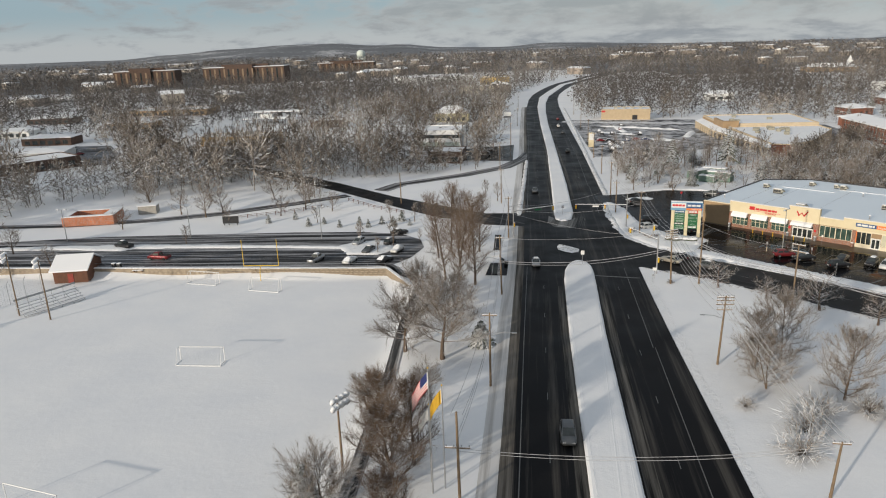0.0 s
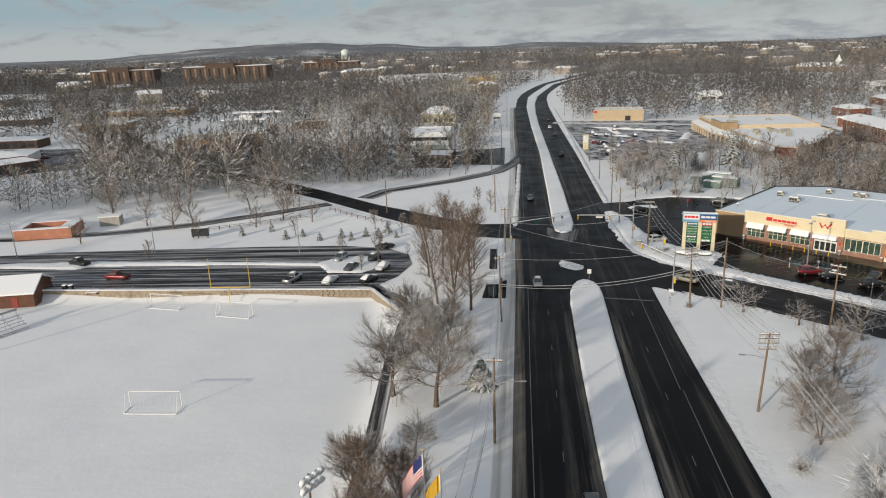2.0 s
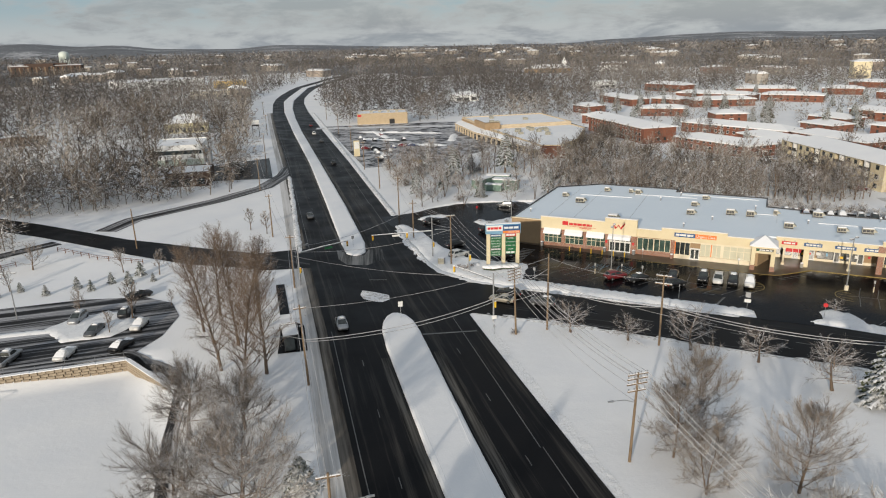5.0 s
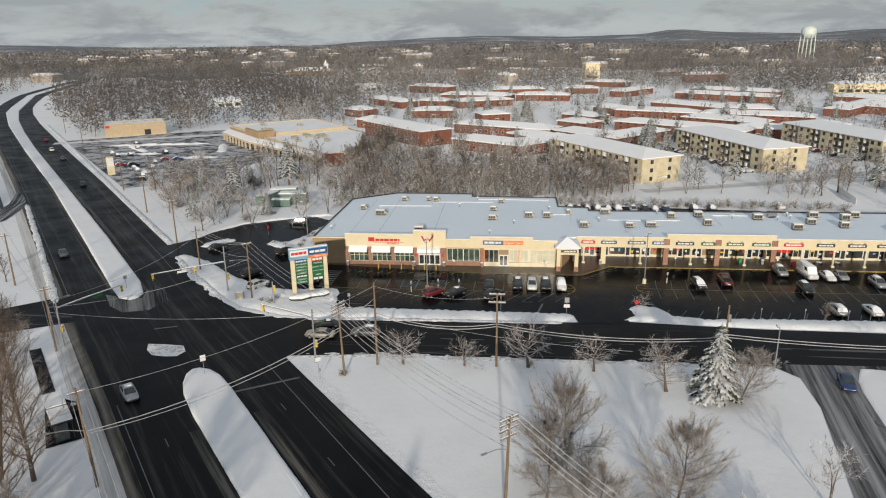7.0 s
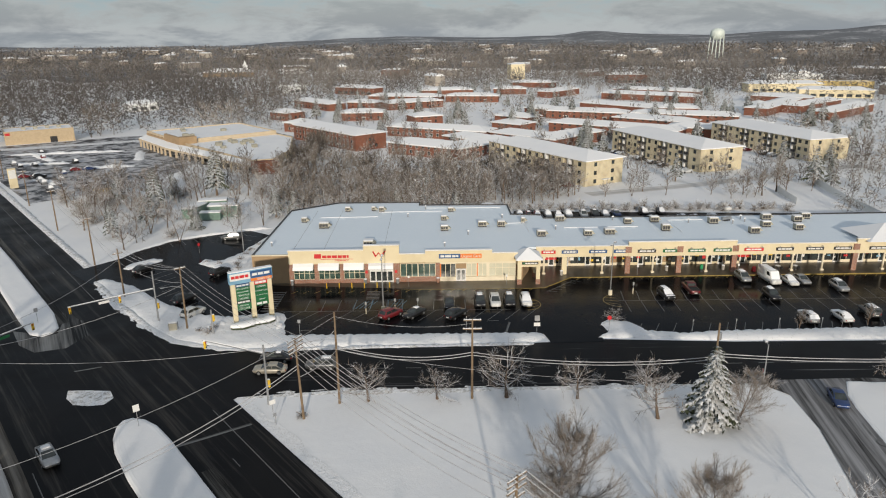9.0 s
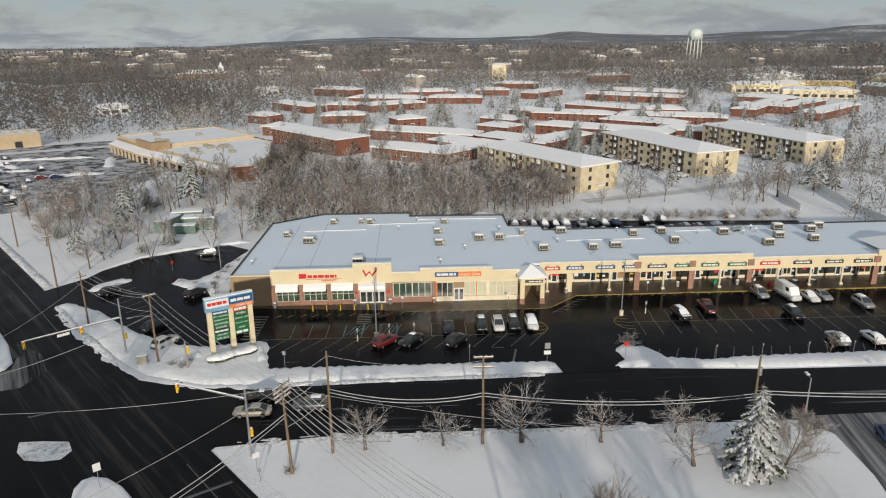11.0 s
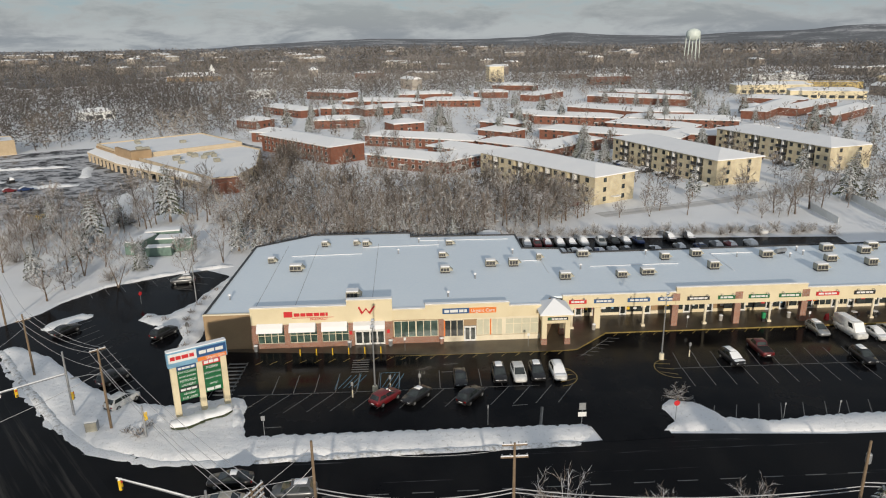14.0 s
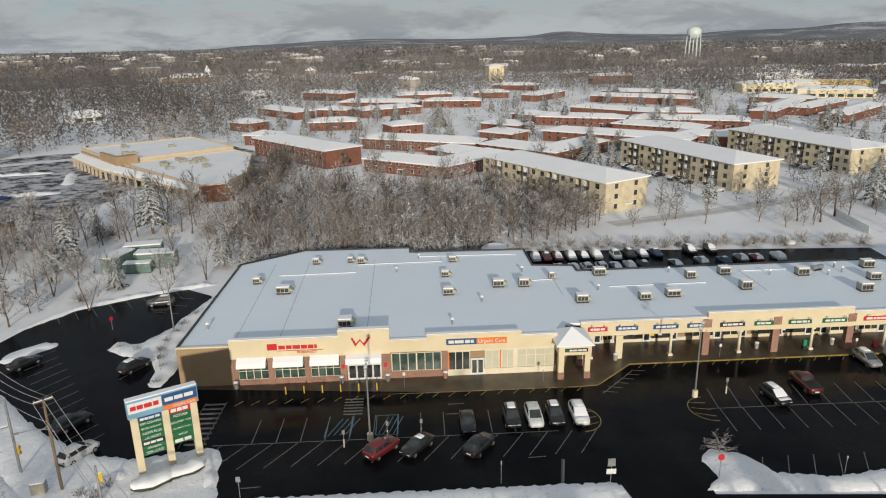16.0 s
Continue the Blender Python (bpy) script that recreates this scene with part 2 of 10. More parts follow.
SLUSH_FRINGE = asphalt_material("median_slush", 0.35, 0.6, "UV", (0.42, 0.74), (0.008, 0.008, 0.008), (0.02, 0.019, 0.018), (0.34, 0.32, 0.29))
CONCRETE_WET = plain("wet_concrete", (0.10, 0.078, 0.052), (0.05, 0.040, 0.028), 0.5, 9.0, 0.35)
CONCRETE = plain("concrete", (0.42, 0.40, 0.36), (0.30, 0.28, 0.25), 0.8, 12.0, 0.85)
LINE_WHITE = plain("white_road_paint", (0.20, 0.20, 0.195), (0.035, 0.035, 0.035), 0.5, 20.0, 0.5, spread=0.05)
LINE_YELLOW = plain("yellow_road_paint", (0.38, 0.27, 0.07), (0.18, 0.13, 0.04), 1.2, 20.0, 0.5)
LINE_BLUE = plain("blue_road_paint", (0.10, 0.28, 0.42), (0.05, 0.14, 0.2), 1.2, 20.0, 0.5)
STUCCO = plain("cream_stucco", (0.74, 0.645, 0.44), (0.68, 0.585, 0.39), 0.4, 25.0, 0.9, bump_dist=0.008)
STUCCO_TAN = plain("tan_stucco", (0.40, 0.28, 0.165), (0.34, 0.235, 0.135), 0.4, 25.0, 0.9)
TRIM_CREAM = plain("cream_trim", (0.80, 0.72, 0.55), (0.72, 0.64, 0.48), 0.8, 25.0, 0.8)
BRICK_STORE = brick_material("store_brick", (0.34, 0.15, 0.085), (0.27, 0.115, 0.065))
BRICK_RED = brick_material("apartment_brick", (0.24, 0.082, 0.046), (0.17, 0.058, 0.034), (0.18, 0.11, 0.08))
BRICK_ORANGE = brick_material("orange_brick", (0.52, 0.17, 0.07), (0.43, 0.13, 0.05))
BRICK_BROWN = brick_material("brown_brick", (0.105, 0.063, 0.046), (0.078, 0.046, 0.034), (0.09, 0.065, 0.05))
STONE = plain("field_stone", (0.40, 0.33, 0.24), (0.24, 0.19, 0.14), 1.1, 6.0, 0.9, bump=0.6, bump_dist=0.08)
PLAZA_WALL = plain("plaza_stucco", (0.60, 0.50, 0.36), (0.53, 0.43, 0.30), 0.4, 25.0, 0.9)
CREAM_BRICK = brick_material("cream_brick", (0.62, 0.53, 0.355), (0.55, 0.465, 0.30), (0.5, 0.45, 0.35))
GLASS = glass_material("window_glass")
GLASS_GREEN = glass_material("store_glass", (0.035, 0.06, 0.05), 0.1)
WHITE_PAINT = plain("white_paint", (0.80, 0.80, 0.78), (0.72, 0.72, 0.70), 2.0, 30.0, 0.5)
DARK_METAL = plain("dark_metal", (0.05, 0.05, 0.055), (0.03, 0.03, 0.03), 2.0, 30.0, 0.45, 0.4)
GREY_METAL = plain("galvanised_metal", (0.42, 0.43, 0.44), (0.30, 0.31, 0.32), 1.5, 22.0, 0.45, 0.6)
UNIT_METAL = plain("rooftop_unit_metal", (0.44, 0.42, 0.34), (0.33, 0.31, 0.25), 1.0, 16.0, 0.6, 0.2)
BLACK = plain("black_rubber", (0.018, 0.018, 0.018), (0.01, 0.01, 0.01), 3.0, 40.0, 0.8)
WOOD_POLE = plain("weathered_pole_wood", (0.24, 0.17, 0.105), (0.14, 0.10, 0.065), 0.9, 14.0, 0.9, bump=0.4)
WOOD_DARK = plain("brown_boards", (0.16, 0.07, 0.04), (0.11, 0.05, 0.03), 0.9, 14.0, 0.85)
RED_SIGN = plain("red_sign", (0.62, 0.03, 0.035), (0.52, 0.025, 0.03), 2.0, 30.0, 0.4)
YELLOW = plain("yellow_paint", (0.80, 0.52, 0.03), (0.68, 0.43, 0.03), 2.0, 30.0, 0.5)
GREEN_SIGN = plain("green_sign", (0.02, 0.15, 0.055), (0.015, 0.12, 0.045), 2.0, 30.0, 0.4)
BLUE_SIGN = plain("blue_sign", (0.03, 0.10, 0.26), (0.025, 0.08, 0.2), 2.0, 30.0, 0.4)
PALE_BLUE = plain("pale_blue_sign", (0.22, 0.42, 0.58), (0.19, 0.36, 0.5), 2.0, 30.0, 0.4)
ORANGE_SIGN = plain("orange_sign", (0.80, 0.24, 0.05), (0.72, 0.2, 0.04), 2.0, 30.0, 0.4)
SIGN_WHITE = plain("sign_white", (0.78, 0.78, 0.76), (0.7, 0.7, 0.68), 2.0, 30.0, 0.4)
WIRE = plain("snowy_cable", (0.50, 0.50, 0.52), (0.32, 0.32, 0.33), 0.7, 9.0, 0.8, bump=0)
BARK_SNOW = snowy_bark("snow_lined_bark", (0.17, 0.125, 0.09), (0.085, 0.062, 0.048), 0.5, 0.2)
BARK = snowy_bark("bark", (0.17, 0.125, 0.09), (0.085, 0.062, 0.048), 0.66, 0.2)
TWIG = snowy_bark("twigs", (0.33, 0.28, 0.238), (0.145, 0.12, 0.10), 0.64, 0.3)
TWIG_SNOW = snowy_bark("snow_laden_twigs", (0.34, 0.29, 0.25), (0.17, 0.135, 0.115), 0.52, 0.3)
TWIG_HEAVY = snowy_bark("snow_bent_twigs", (0.42, 0.37, 0.32), (0.22, 0.19, 0.16), 0.36, 0.35)
NEEDLES = snowy_bark("needles", (0.085, 0.095, 0.055), (0.04, 0.05, 0.03), 0.655, 0.2)
TWIG_DARK = snowy_bark("dark_twigs", (0.21, 0.15, 0.105), (0.10, 0.07, 0.052), 0.74, 0.2)
WOOD_DARK_TWIG = snowy_bark("dark_wood_twigs", (0.125, 0.106, 0.09), (0.05, 0.042, 0.036), 0.68, 0.25)
WOOD_TWIG = snowy_bark("wood_twigs", (0.25, 0.214, 0.18), (0.095, 0.08, 0.067), 0.58, 0.25)
WOOD_FROST_TWIG = snowy_bark("frosted_wood_twigs", (0.38, 0.338, 0.295), (0.16, 0.14, 0.12), 0.48, 0.25)
FAR_DARK_TWIG = snowy_bark("far_dark_twigs", (0.13, 0.118, 0.11), (0.07, 0.063, 0.058), 0.70, 0.4, cover=0.45)
FAR_TWIG = snowy_bark("far_wood_twigs", (0.235, 0.21, 0.187), (0.115, 0.102, 0.092), 0.62, 0.4, cover=0.6)
FAR_FROST_TWIG = snowy_bark("far_frosted_twigs", (0.38, 0.352, 0.325), (0.2, 0.183, 0.167), 0.52, 0.4, cover=0.75)


def woodland_material():
    """Wooded country from afar: leafless brush over patches of snow, its tones tinted with distance haze."""
    m, n, l, b = shader("wooded_country")
    big, small = noise_node(n, l, 0.004, 6.0, 0.65), noise_node(n, l, 0.06, 5.0, 0.7)
    ad = n.new("ShaderNodeMath")
    ad.operation = "MULTIPLY_ADD"
    ad.inputs[1].default_value = 0.7
    l.new(small.outputs["Fac"], ad.inputs[0])
    l.new(big.outputs["Fac"], ad.inputs[2])
    # blue-grey cast of the two woods tones is aerial haze painted into the colour
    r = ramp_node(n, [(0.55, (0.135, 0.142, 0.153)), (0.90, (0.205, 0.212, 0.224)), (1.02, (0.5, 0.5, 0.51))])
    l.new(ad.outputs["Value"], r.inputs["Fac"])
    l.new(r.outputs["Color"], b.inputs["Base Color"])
    b.inputs["Roughness"].default_value = 0.95
    b.inputs["Specular IOR Level"].default_value = 0.1
    return m


WOODLAND = woodland_material()


# ---------------------------------------------------------------- mesh helpers
class MB:
    """Collects points and faces for one mesh."""

    def __init__(self):
        self.v, self.f = [], []

    def add(self, verts, faces):
        k = len(self.v)
        self.v.extend(tuple(p) for p in verts)
        self.f.extend(tuple(i + k for i in f) for f in faces)
        return self

    def box(self, x0, y0, z0, x1, y1, z1, m=None, bev=0.0):
        if bev:
            b = min(bev, (x1 - x0) / 3, (y1 - y0) / 3, (z1 - z0) / 3)
            vs = []
            ring = lambda i, z: [(x0 + i, y0 + b, z), (x0 + b, y0 + i, z), (x1 - b, y0 + i, z), (x1 - i, y0 + b, z), (x1 - i, y1 - b, z), (x1 - b, y1 - i, z), (x0 + b, y1 - i, z), (x0 + i, y1 - b, z)]
            inset = [(x0 + b, y0 + 2 * b), (x0 + 2 * b, y0 + b), (x1 - 2 * b, y0 + b), (x1 - b, y0 + 2 * b), (x1 - b, y1 - 2 * b), (x1 - 2 * b, y1 - b), (x0 + 2 * b, y1 - b), (x0 + b, y1 - 2 * b)]
            vs = [(x, y, z0) for x, y in inset] + ring(0, z0 + b) + ring(0, z1 - b) + [(x, y, z1) for x, y in inset]
            fs = [tuple(range(7, -1, -1)), tuple(range(24, 32))]
            for r in range(3):
                for i in range(8):
                    j = (i + 1) % 8
                    fs.append((r * 8 + i, r * 8 + j, r * 8 + 8 + j, r * 8 + 8 + i))
        else:
            vs = [(x0, y0, z0), (x1, y0, z0), (x1, y1, z0), (x0, y1, z0), (x0, y0, z1), (x1, y0, z1), (x1, y1, z1), (x0, y1, z1)]
            fs = [(3, 2, 1, 0), (4, 5, 6, 7), (0, 1, 5, 4), (1, 2, 6, 5), (2, 3, 7, 6), (3, 0, 4, 7)]
        if m is not None:
            vs = [tuple(m @ Vector(p)) for p in vs]
        return self.add(vs, fs)

    def tube(self, pts, radii, sides=6, cap=True):
        """A round bar along points, with a radius at each."""
        pts = [Vector(p) for p in pts]
        if not hasattr(radii, "__len__"):
            radii = [radii] * len(pts)
        vs, fs = [], []
        for k, p in enumerate(pts):
            d = (pts[min(k + 1, len(pts) - 1)] - pts[max(k - 1, 0)]).normalized()
            a = d.cross(Vector((0, 0, 1)) if abs(d.z) < 0.95 else Vector((1, 0, 0))).normalized()
            c = d.cross(a)
            for s in range(sides):
                w = 2 * math.pi * s / sides
                vs.append(p + radii[k] * (math.cos(w) * a + math.sin(w) * c))
        for k in range(len(pts) - 1):
            for s in range(sides):
                t = (s + 1) % sides
                fs.append((k * sides + s, k * sides + t, k * sides + sides + t, k * sides + sides + s))
        if cap:
            fs.append(tuple(range(sides - 1, -1, -1)))
            fs.append(tuple(range((len(pts) - 1) * sides, len(pts) * sides)))
        return self.add(vs, fs)

    def prism(self, poly, z0, z1, m=None):
        """A flat outline (counter-clockwise) drawn up from z0 to z1."""
        n = len(poly)
        vs = [(x, y, z0) for x, y in poly] + [(x, y, z1) for x, y in poly]
        fs = [tuple(range(n - 1, -1, -1)), tuple(range(n, 2 * n))] + [(i, (i + 1) % n, n + (i + 1) % n, n + i) for i in range(n)]
        if m is not None:
            vs = [tuple(m @ Vector(p)) for p in vs]
        return self.add(vs, fs)

    def profile(self, poly, y0, y1, m=None):
        """An outline in x and z drawn out along y."""
        n = len(poly)
        vs = [(x, y0, z) for x, z in poly] + [(x, y1, z) for x, z in poly]
        fs = [tuple(range(n)), tuple(range(2 * n - 1, n - 1, -1))] + [(i, n + i, n + (i + 1) % n, (i + 1) % n) for i in range(n)]
        if m is not None:
            vs = [tuple(m @ Vector(p)) for p in vs]
        return self.add(vs, fs)

    def mesh(self, name, mat, smooth=False):
        me = bpy.data.meshes.new(name)
        me.from_pydata(self.v, [], self.f)
        me.validate(clean_customdata=False)
        me.update()
        if mat:
            me.materials.append(mat)
        if smooth:
            me.polygons.foreach_set("use_smooth", [True] * len(me.polygons))
        return me


def part(name, mb, mat, parent, label="", smooth=False, m=None):
    """One mesh object under a thing or a part."""
    ob = new(name, mb if isinstance(mb, bpy.types.Mesh) else mb.mesh(name, mat, smooth))
    ob.parent = parent
    if m is not None:
        ob.matrix_local = m
    if label:
        ob["label"] = label
    return ob


def thing(name, label, category, group="", m=None, kind=""):
    ob = new(name)
    ob.empty_display_size = 0.3
    if m is not None:
        ob.matrix_basis = m
    return tagged(ob, label, category, group, kind)


def solid(name, mb, mat, label, category="", group="", kind="", m=None, smooth=False):
    ob = new(name, mb.mesh(name, mat, smooth))
    if m is not None:
        ob.matrix_basis = m
    return tagged(ob, label, category, group, kind)


# ---------------------------------------------------------------- the lie of the land
def step01(x, a, b):
    x = min(1.0, max(0.0, (x - a) / (b - a)))
    return x * x * (3 - 2 * x)


def plane_z(x, y):
    q = max(-1.5, 0.011 * x + 0.0105 * y)
    return 1.85 - (q if q < 3 else 3 + 2.5 * (1 - math.exp(-(q - 3) / 2.5)))


WALL_Y = lambda x: 140.6 + (x + 29.0) * 0.045      # the stone wall behind the playing field
FIELD_EAST = lambda y: -22.0 - 6.5 * step01(y, 118, 140)


RIDGE = [(60, 10), (38, 8), (31, 8), (27, 33), (23, 53), (19, 67), (15, 68), (12, 46), (10, 51), (6, 20), (1, 12), (-2, 25), (-8, 10), (-12, -4), (-20, -8), (-25, -8), (-28, 8), (-34, 30), (-37, 38), (-44, 25), (-49, 33), (-52, 62), (-56, 40), (-61, 30), (-65, 50), (-68, 53), (-72, 77), (-80, 88), (-100, 60)]


def hill(az):
    """Height of the far ridge, in metres, by compass angle in degrees (0 is along the road, positive to the west)."""
    for (a0, h0), (a1, h1) in zip(RIDGE, RIDGE[1:]):
        if a1 <= az <= a0:
            f = (a0 - az) / (a0 - a1)
            return h0 + (h1 - h0) * f * f * (3 - 2 * f)
    return 10.0


def gz(x, y):
    z = plane_z(x, y)
    west = step01(-x, 14, 27) * step01(y, 20, 40) * (1 - step01(y, 178, 205))
    z -= 1.0 * west
    if 20 < y < 150 and -140 < x < -18:
        down = step01(FIELD_EAST(y) - x, -4.0, 1.0) * step01(WALL_Y(x) - y, -0.6, 0.6) * step01(y, 24, 34)
        z -= 1.8 * down
    r = math.hypot(x, y)
    if r > 900:
        az = math.degrees(math.atan2(-x, y))
        lumps = 7 * noise.noise((x / 700, y / 700, 0.3)) + 4 * noise.noise((x / 260, y / 260, 4.3))
        z += step01(r, 900, 2000) * (lumps - 4)
        k = step01(r, 3000, 4250)
        z = z * (1 - k) + k * (hill(az) - 12 + 5 * noise.noise((x / 300, y / 300, 8.1)))
    return z


def axis_steps(lo, hi, fine_lo, fine_hi, step):
    a = list(np.arange(fine_lo, fine_hi + 0.01, step))
    s, p = step, fine_hi
    while p < hi:
        s *= 1.16
        p += min(s, 130)
        a.append(p)
    s, p = step, fine_lo
    while p > lo:
        s *= 1.16
        p -= min(s, 130)
        a.insert(0, p)
    return a


def build_ground():
    xs, ys = axis_steps(-4600, 4600, -130, 150, 2.0), axis_steps(-700, 4650, 20, 250, 2.0)
    mb = MB()
    mb.v = [(x, y, gz(x, y)) for y in ys for x in xs]
    w = len(xs)
    mb.f = [(j * w + i, j * w + i + 1, (j + 1) * w + i + 1, (j + 1) * w + i) for j in range(len(ys) - 1) for i in range(w - 1)]
    ob = solid("ground", mb, SNOW, "snow-covered ground reaching to low wooded hills", "ground", kind="structure", smooth=True)
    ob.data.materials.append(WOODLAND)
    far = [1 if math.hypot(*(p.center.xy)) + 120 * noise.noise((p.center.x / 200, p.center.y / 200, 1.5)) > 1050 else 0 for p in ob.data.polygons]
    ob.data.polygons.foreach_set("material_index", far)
    return ob


def sheet(name, poly, dz, mat, label, step=5.0, kind="structure", category="", parent=None, turn=0.0):
    """A flat outline laid on the land."""
    bm = bmesh.new()
    bm.faces.new([bm.verts.new((x, y, 0)) for x, y in poly])
    for ax in (0, 1):
        vals = [p[ax] for p in poly]
        c = math.floor(min(vals) / step) * step + step
        while c < max(vals):
            no = (1, 0, 0) if ax == 0 else (0, 1, 0)
            bmesh.ops.bisect_plane(bm, geom=bm.verts[:] + bm.edges[:] + bm.faces[:], plane_co=(c, c, 0), plane_no=no)
            c += step
    me = bpy.data.meshes.new(name)
    uv = bm.loops.layers.uv.new("UVMap")
    ct, st = math.cos(radians(turn)), math.sin(radians(turn))
    for f in bm.faces:
        for lp in f.loops:
            x, y = lp.vert.co.x, lp.vert.co.y
            lp[uv].uv = (-st * x + ct * y, ct * x + st * y)
    for v in bm.verts:
        v.co.z = gz(v.co.x, v.co.y) + dz
    bmesh.ops.recalc_face_normals(bm, faces=bm.faces[:])
    if bm.faces and sum(f.normal.z for f in bm.faces) < 0:
        bmesh.ops.reverse_faces(bm, faces=bm.faces[:])
    bm.to_mesh(me)
    bm.free()
    me.materials.append(mat)
    ob = new(name, me)
    if parent:
        ob.parent = parent
        if label:
            ob["label"] = label
        return ob
    return tagged(ob, label, category or name.replace("_", " "), "", kind)


def resample(path, step):
    out, rest = [Vector(path[0])], 0.0
    for a, b in zip(path, path[1:]):
        a, b = Vector(a), Vector(b)
        d = (b - a).length
        k = max(1, round(d / step))
        out += [a.lerp(b, i / k) for i in range(1, k + 1)]
    return out


def strip(name, path, left, right, dz, mat, label, step=4.0, kind="structure", category="", across=2):
    """A road along a path (x, y), from left to right of it in metres."""
    pts = resample(path, step)
    me, verts, faces, uvs, run = bpy.data.meshes.new(name), [], [], [], 0.0
    n = across + 1
    for k, p in enumerate(pts):
        d = (pts[min(k + 1, len(pts) - 1)] - pts[max(k - 1, 0)]).normalized()
        side = Vector((d.y, -d.x))
        if k:
            run += (p - pts[k - 1]).length
        lo, hi = (f(k / (len(pts) - 1)) if callable(f) else f for f in (left, right))
        for i in range(n):
            o = -lo + (lo + hi) * i / across
            q = p + side * o
            verts.append((q.x, q.y, gz(q.x, q.y) + dz))
            uvs.append((o, run))
    for k in range(len(pts) - 1):
        for i in range(across):
            a = k * n + i
            faces.append((a, a + 1, a + n + 1, a + n))
    me.from_pydata(verts, [], faces)
    layer = me.uv_layers.new(name="UVMap")
    for lp in me.loops:
        layer.data[lp.index].uv = uvs[lp.vertex_index]
    me.materials.append(mat)
    return tagged(new(name, me), label, category or name.replace("_", " "), "", kind)


def inset_ring(poly, d):
    n, out = len(poly), []
    for i in range(n):
        a, b, c = (Vector(poly[(i + k) % n]) for k in (-1, 0, 1))
        e, f = (b - a).normalized(), (c - b).normalized()
        nrm = Vector((-e.y - f.y, e.x + f.x))
        nrm = nrm.normalized() if nrm.length > 1e-6 else Vector((-e.y, e.x))
        out.append(tuple(b + nrm * d / max(0.5, nrm.dot(Vector((-e.y, e.x))))))
    return out


def snow_slab(name, poly, h, mat, label, edge=0.6, rough=0.12, kind="structure", category="snow", step=1.6, base=0.0):
    """A kerbed island or plough bank: an outline (counter-clockwise) with a rounded, uneven snow edge."""
    pts = [tuple(p) for p in resample(list(poly) + [poly[0]], step)[:-1]]
    rings = [(pts, -0.05), (inset_ring(pts, edge * 0.15), 0.55), (inset_ring(pts, edge * 0.5), 0.9), (inset_ring(pts, edge), 1.0)]
    mb, n = MB(), len(pts)
    for ring, share in rings:
        for x, y in ring:
            j = noise.noise((x * 0.8, y * 0.8, share)) * rough + noise.noise((x * 0.25, y * 0.25, 3.0)) * rough
            mb.v.append((x + j * 1.5 * (share < 0.95), y + j * (share < 0.95), gz(x, y) + base + share * h + (j if share > 0 else 0)))
    for r in range(3):
        mb.f += [(r * n + i, r * n + (i + 1) % n, (r + 1) * n + (i + 1) % n, (r + 1) * n + i) for i in range(n)]
    mb.f.append(tuple(range(3 * n, 4 * n)))
    return solid(name, mb, mat, label, category, kind=kind, smooth=False)


def snow_mound(name, poly, h, mat, label, edge=1.0, rough=0.12, kind="structure", category="snow", step=1.0, seed=0.0):
    """An outline covered with lumpy snow: uneven rim, rounded shoulder, hummocks on top."""
    pts = [tuple(p) for p in resample(list(poly) + [poly[0]], step)[:-1]]
    pts = [(x + 0.25 * noise.noise((x * 0.9, y * 0.9, seed)), y + 0.25 * noise.noise((x * 0.9, y * 0.9, seed + 4))) for x, y in pts]
    bm = bmesh.new()
    bm.faces.new([bm.verts.new((x, y, 0)) for x, y in pts])
    for ax in (0, 1):
        vals = [p[ax] for p in pts]
        c = math.floor(min(vals) / step) * step + step
        while c < max(vals):
            bmesh.ops.bisect_plane(bm, geom=bm.verts[:] + bm.edges[:] + bm.faces[:], plane_co=(c, c, 0), plane_no=(1, 0, 0) if ax == 0 else (0, 1, 0))
            c += step
    A = np.array(pts)
    D = np.roll(A, -1, axis=0) - A
    LL = np.maximum(1e-9, (D * D).sum(1))
    for v in bm.verts:
        q = np.array((v.co.x, v.co.y))
        t = np.clip(((q - A) * D).sum(1) / LL, 0, 1)
        d = float(np.sqrt((((A + D * t[:, None]) - q) ** 2).sum(1).min()))
        s = 1 - (1 - min(1.0, d / edge)) ** 2
        x, y = v.co.x, v.co.y
        lump = noise.noise((x * 0.35, y * 0.35, seed)) + 0.7 * noise.noise((x * 1.1, y * 1.1, seed + 2)) + 0.4 * noise.noise((x * 2.3, y * 2.3, seed + 3))
        v.co.z = gz(x, y) + (-0.04 if d < 1e-4 else 0.05 + s * max(0.02, h + rough * lump))
    bmesh.ops.recalc_face_normals(bm, faces=bm.faces[:])
    if sum(f.normal.z for f in bm.faces) < 0:
        bmesh.ops.reverse_faces(bm, faces=bm.faces[:])
    me = bpy.data.meshes.new(name)
    bm.to_mesh(me)
    bm.free()
    me.materials.append(mat)
    me.polygons.foreach_set("use_smooth", [True] * len(me.polygons))
    return tagged(new(name, me), label, category, "", kind)


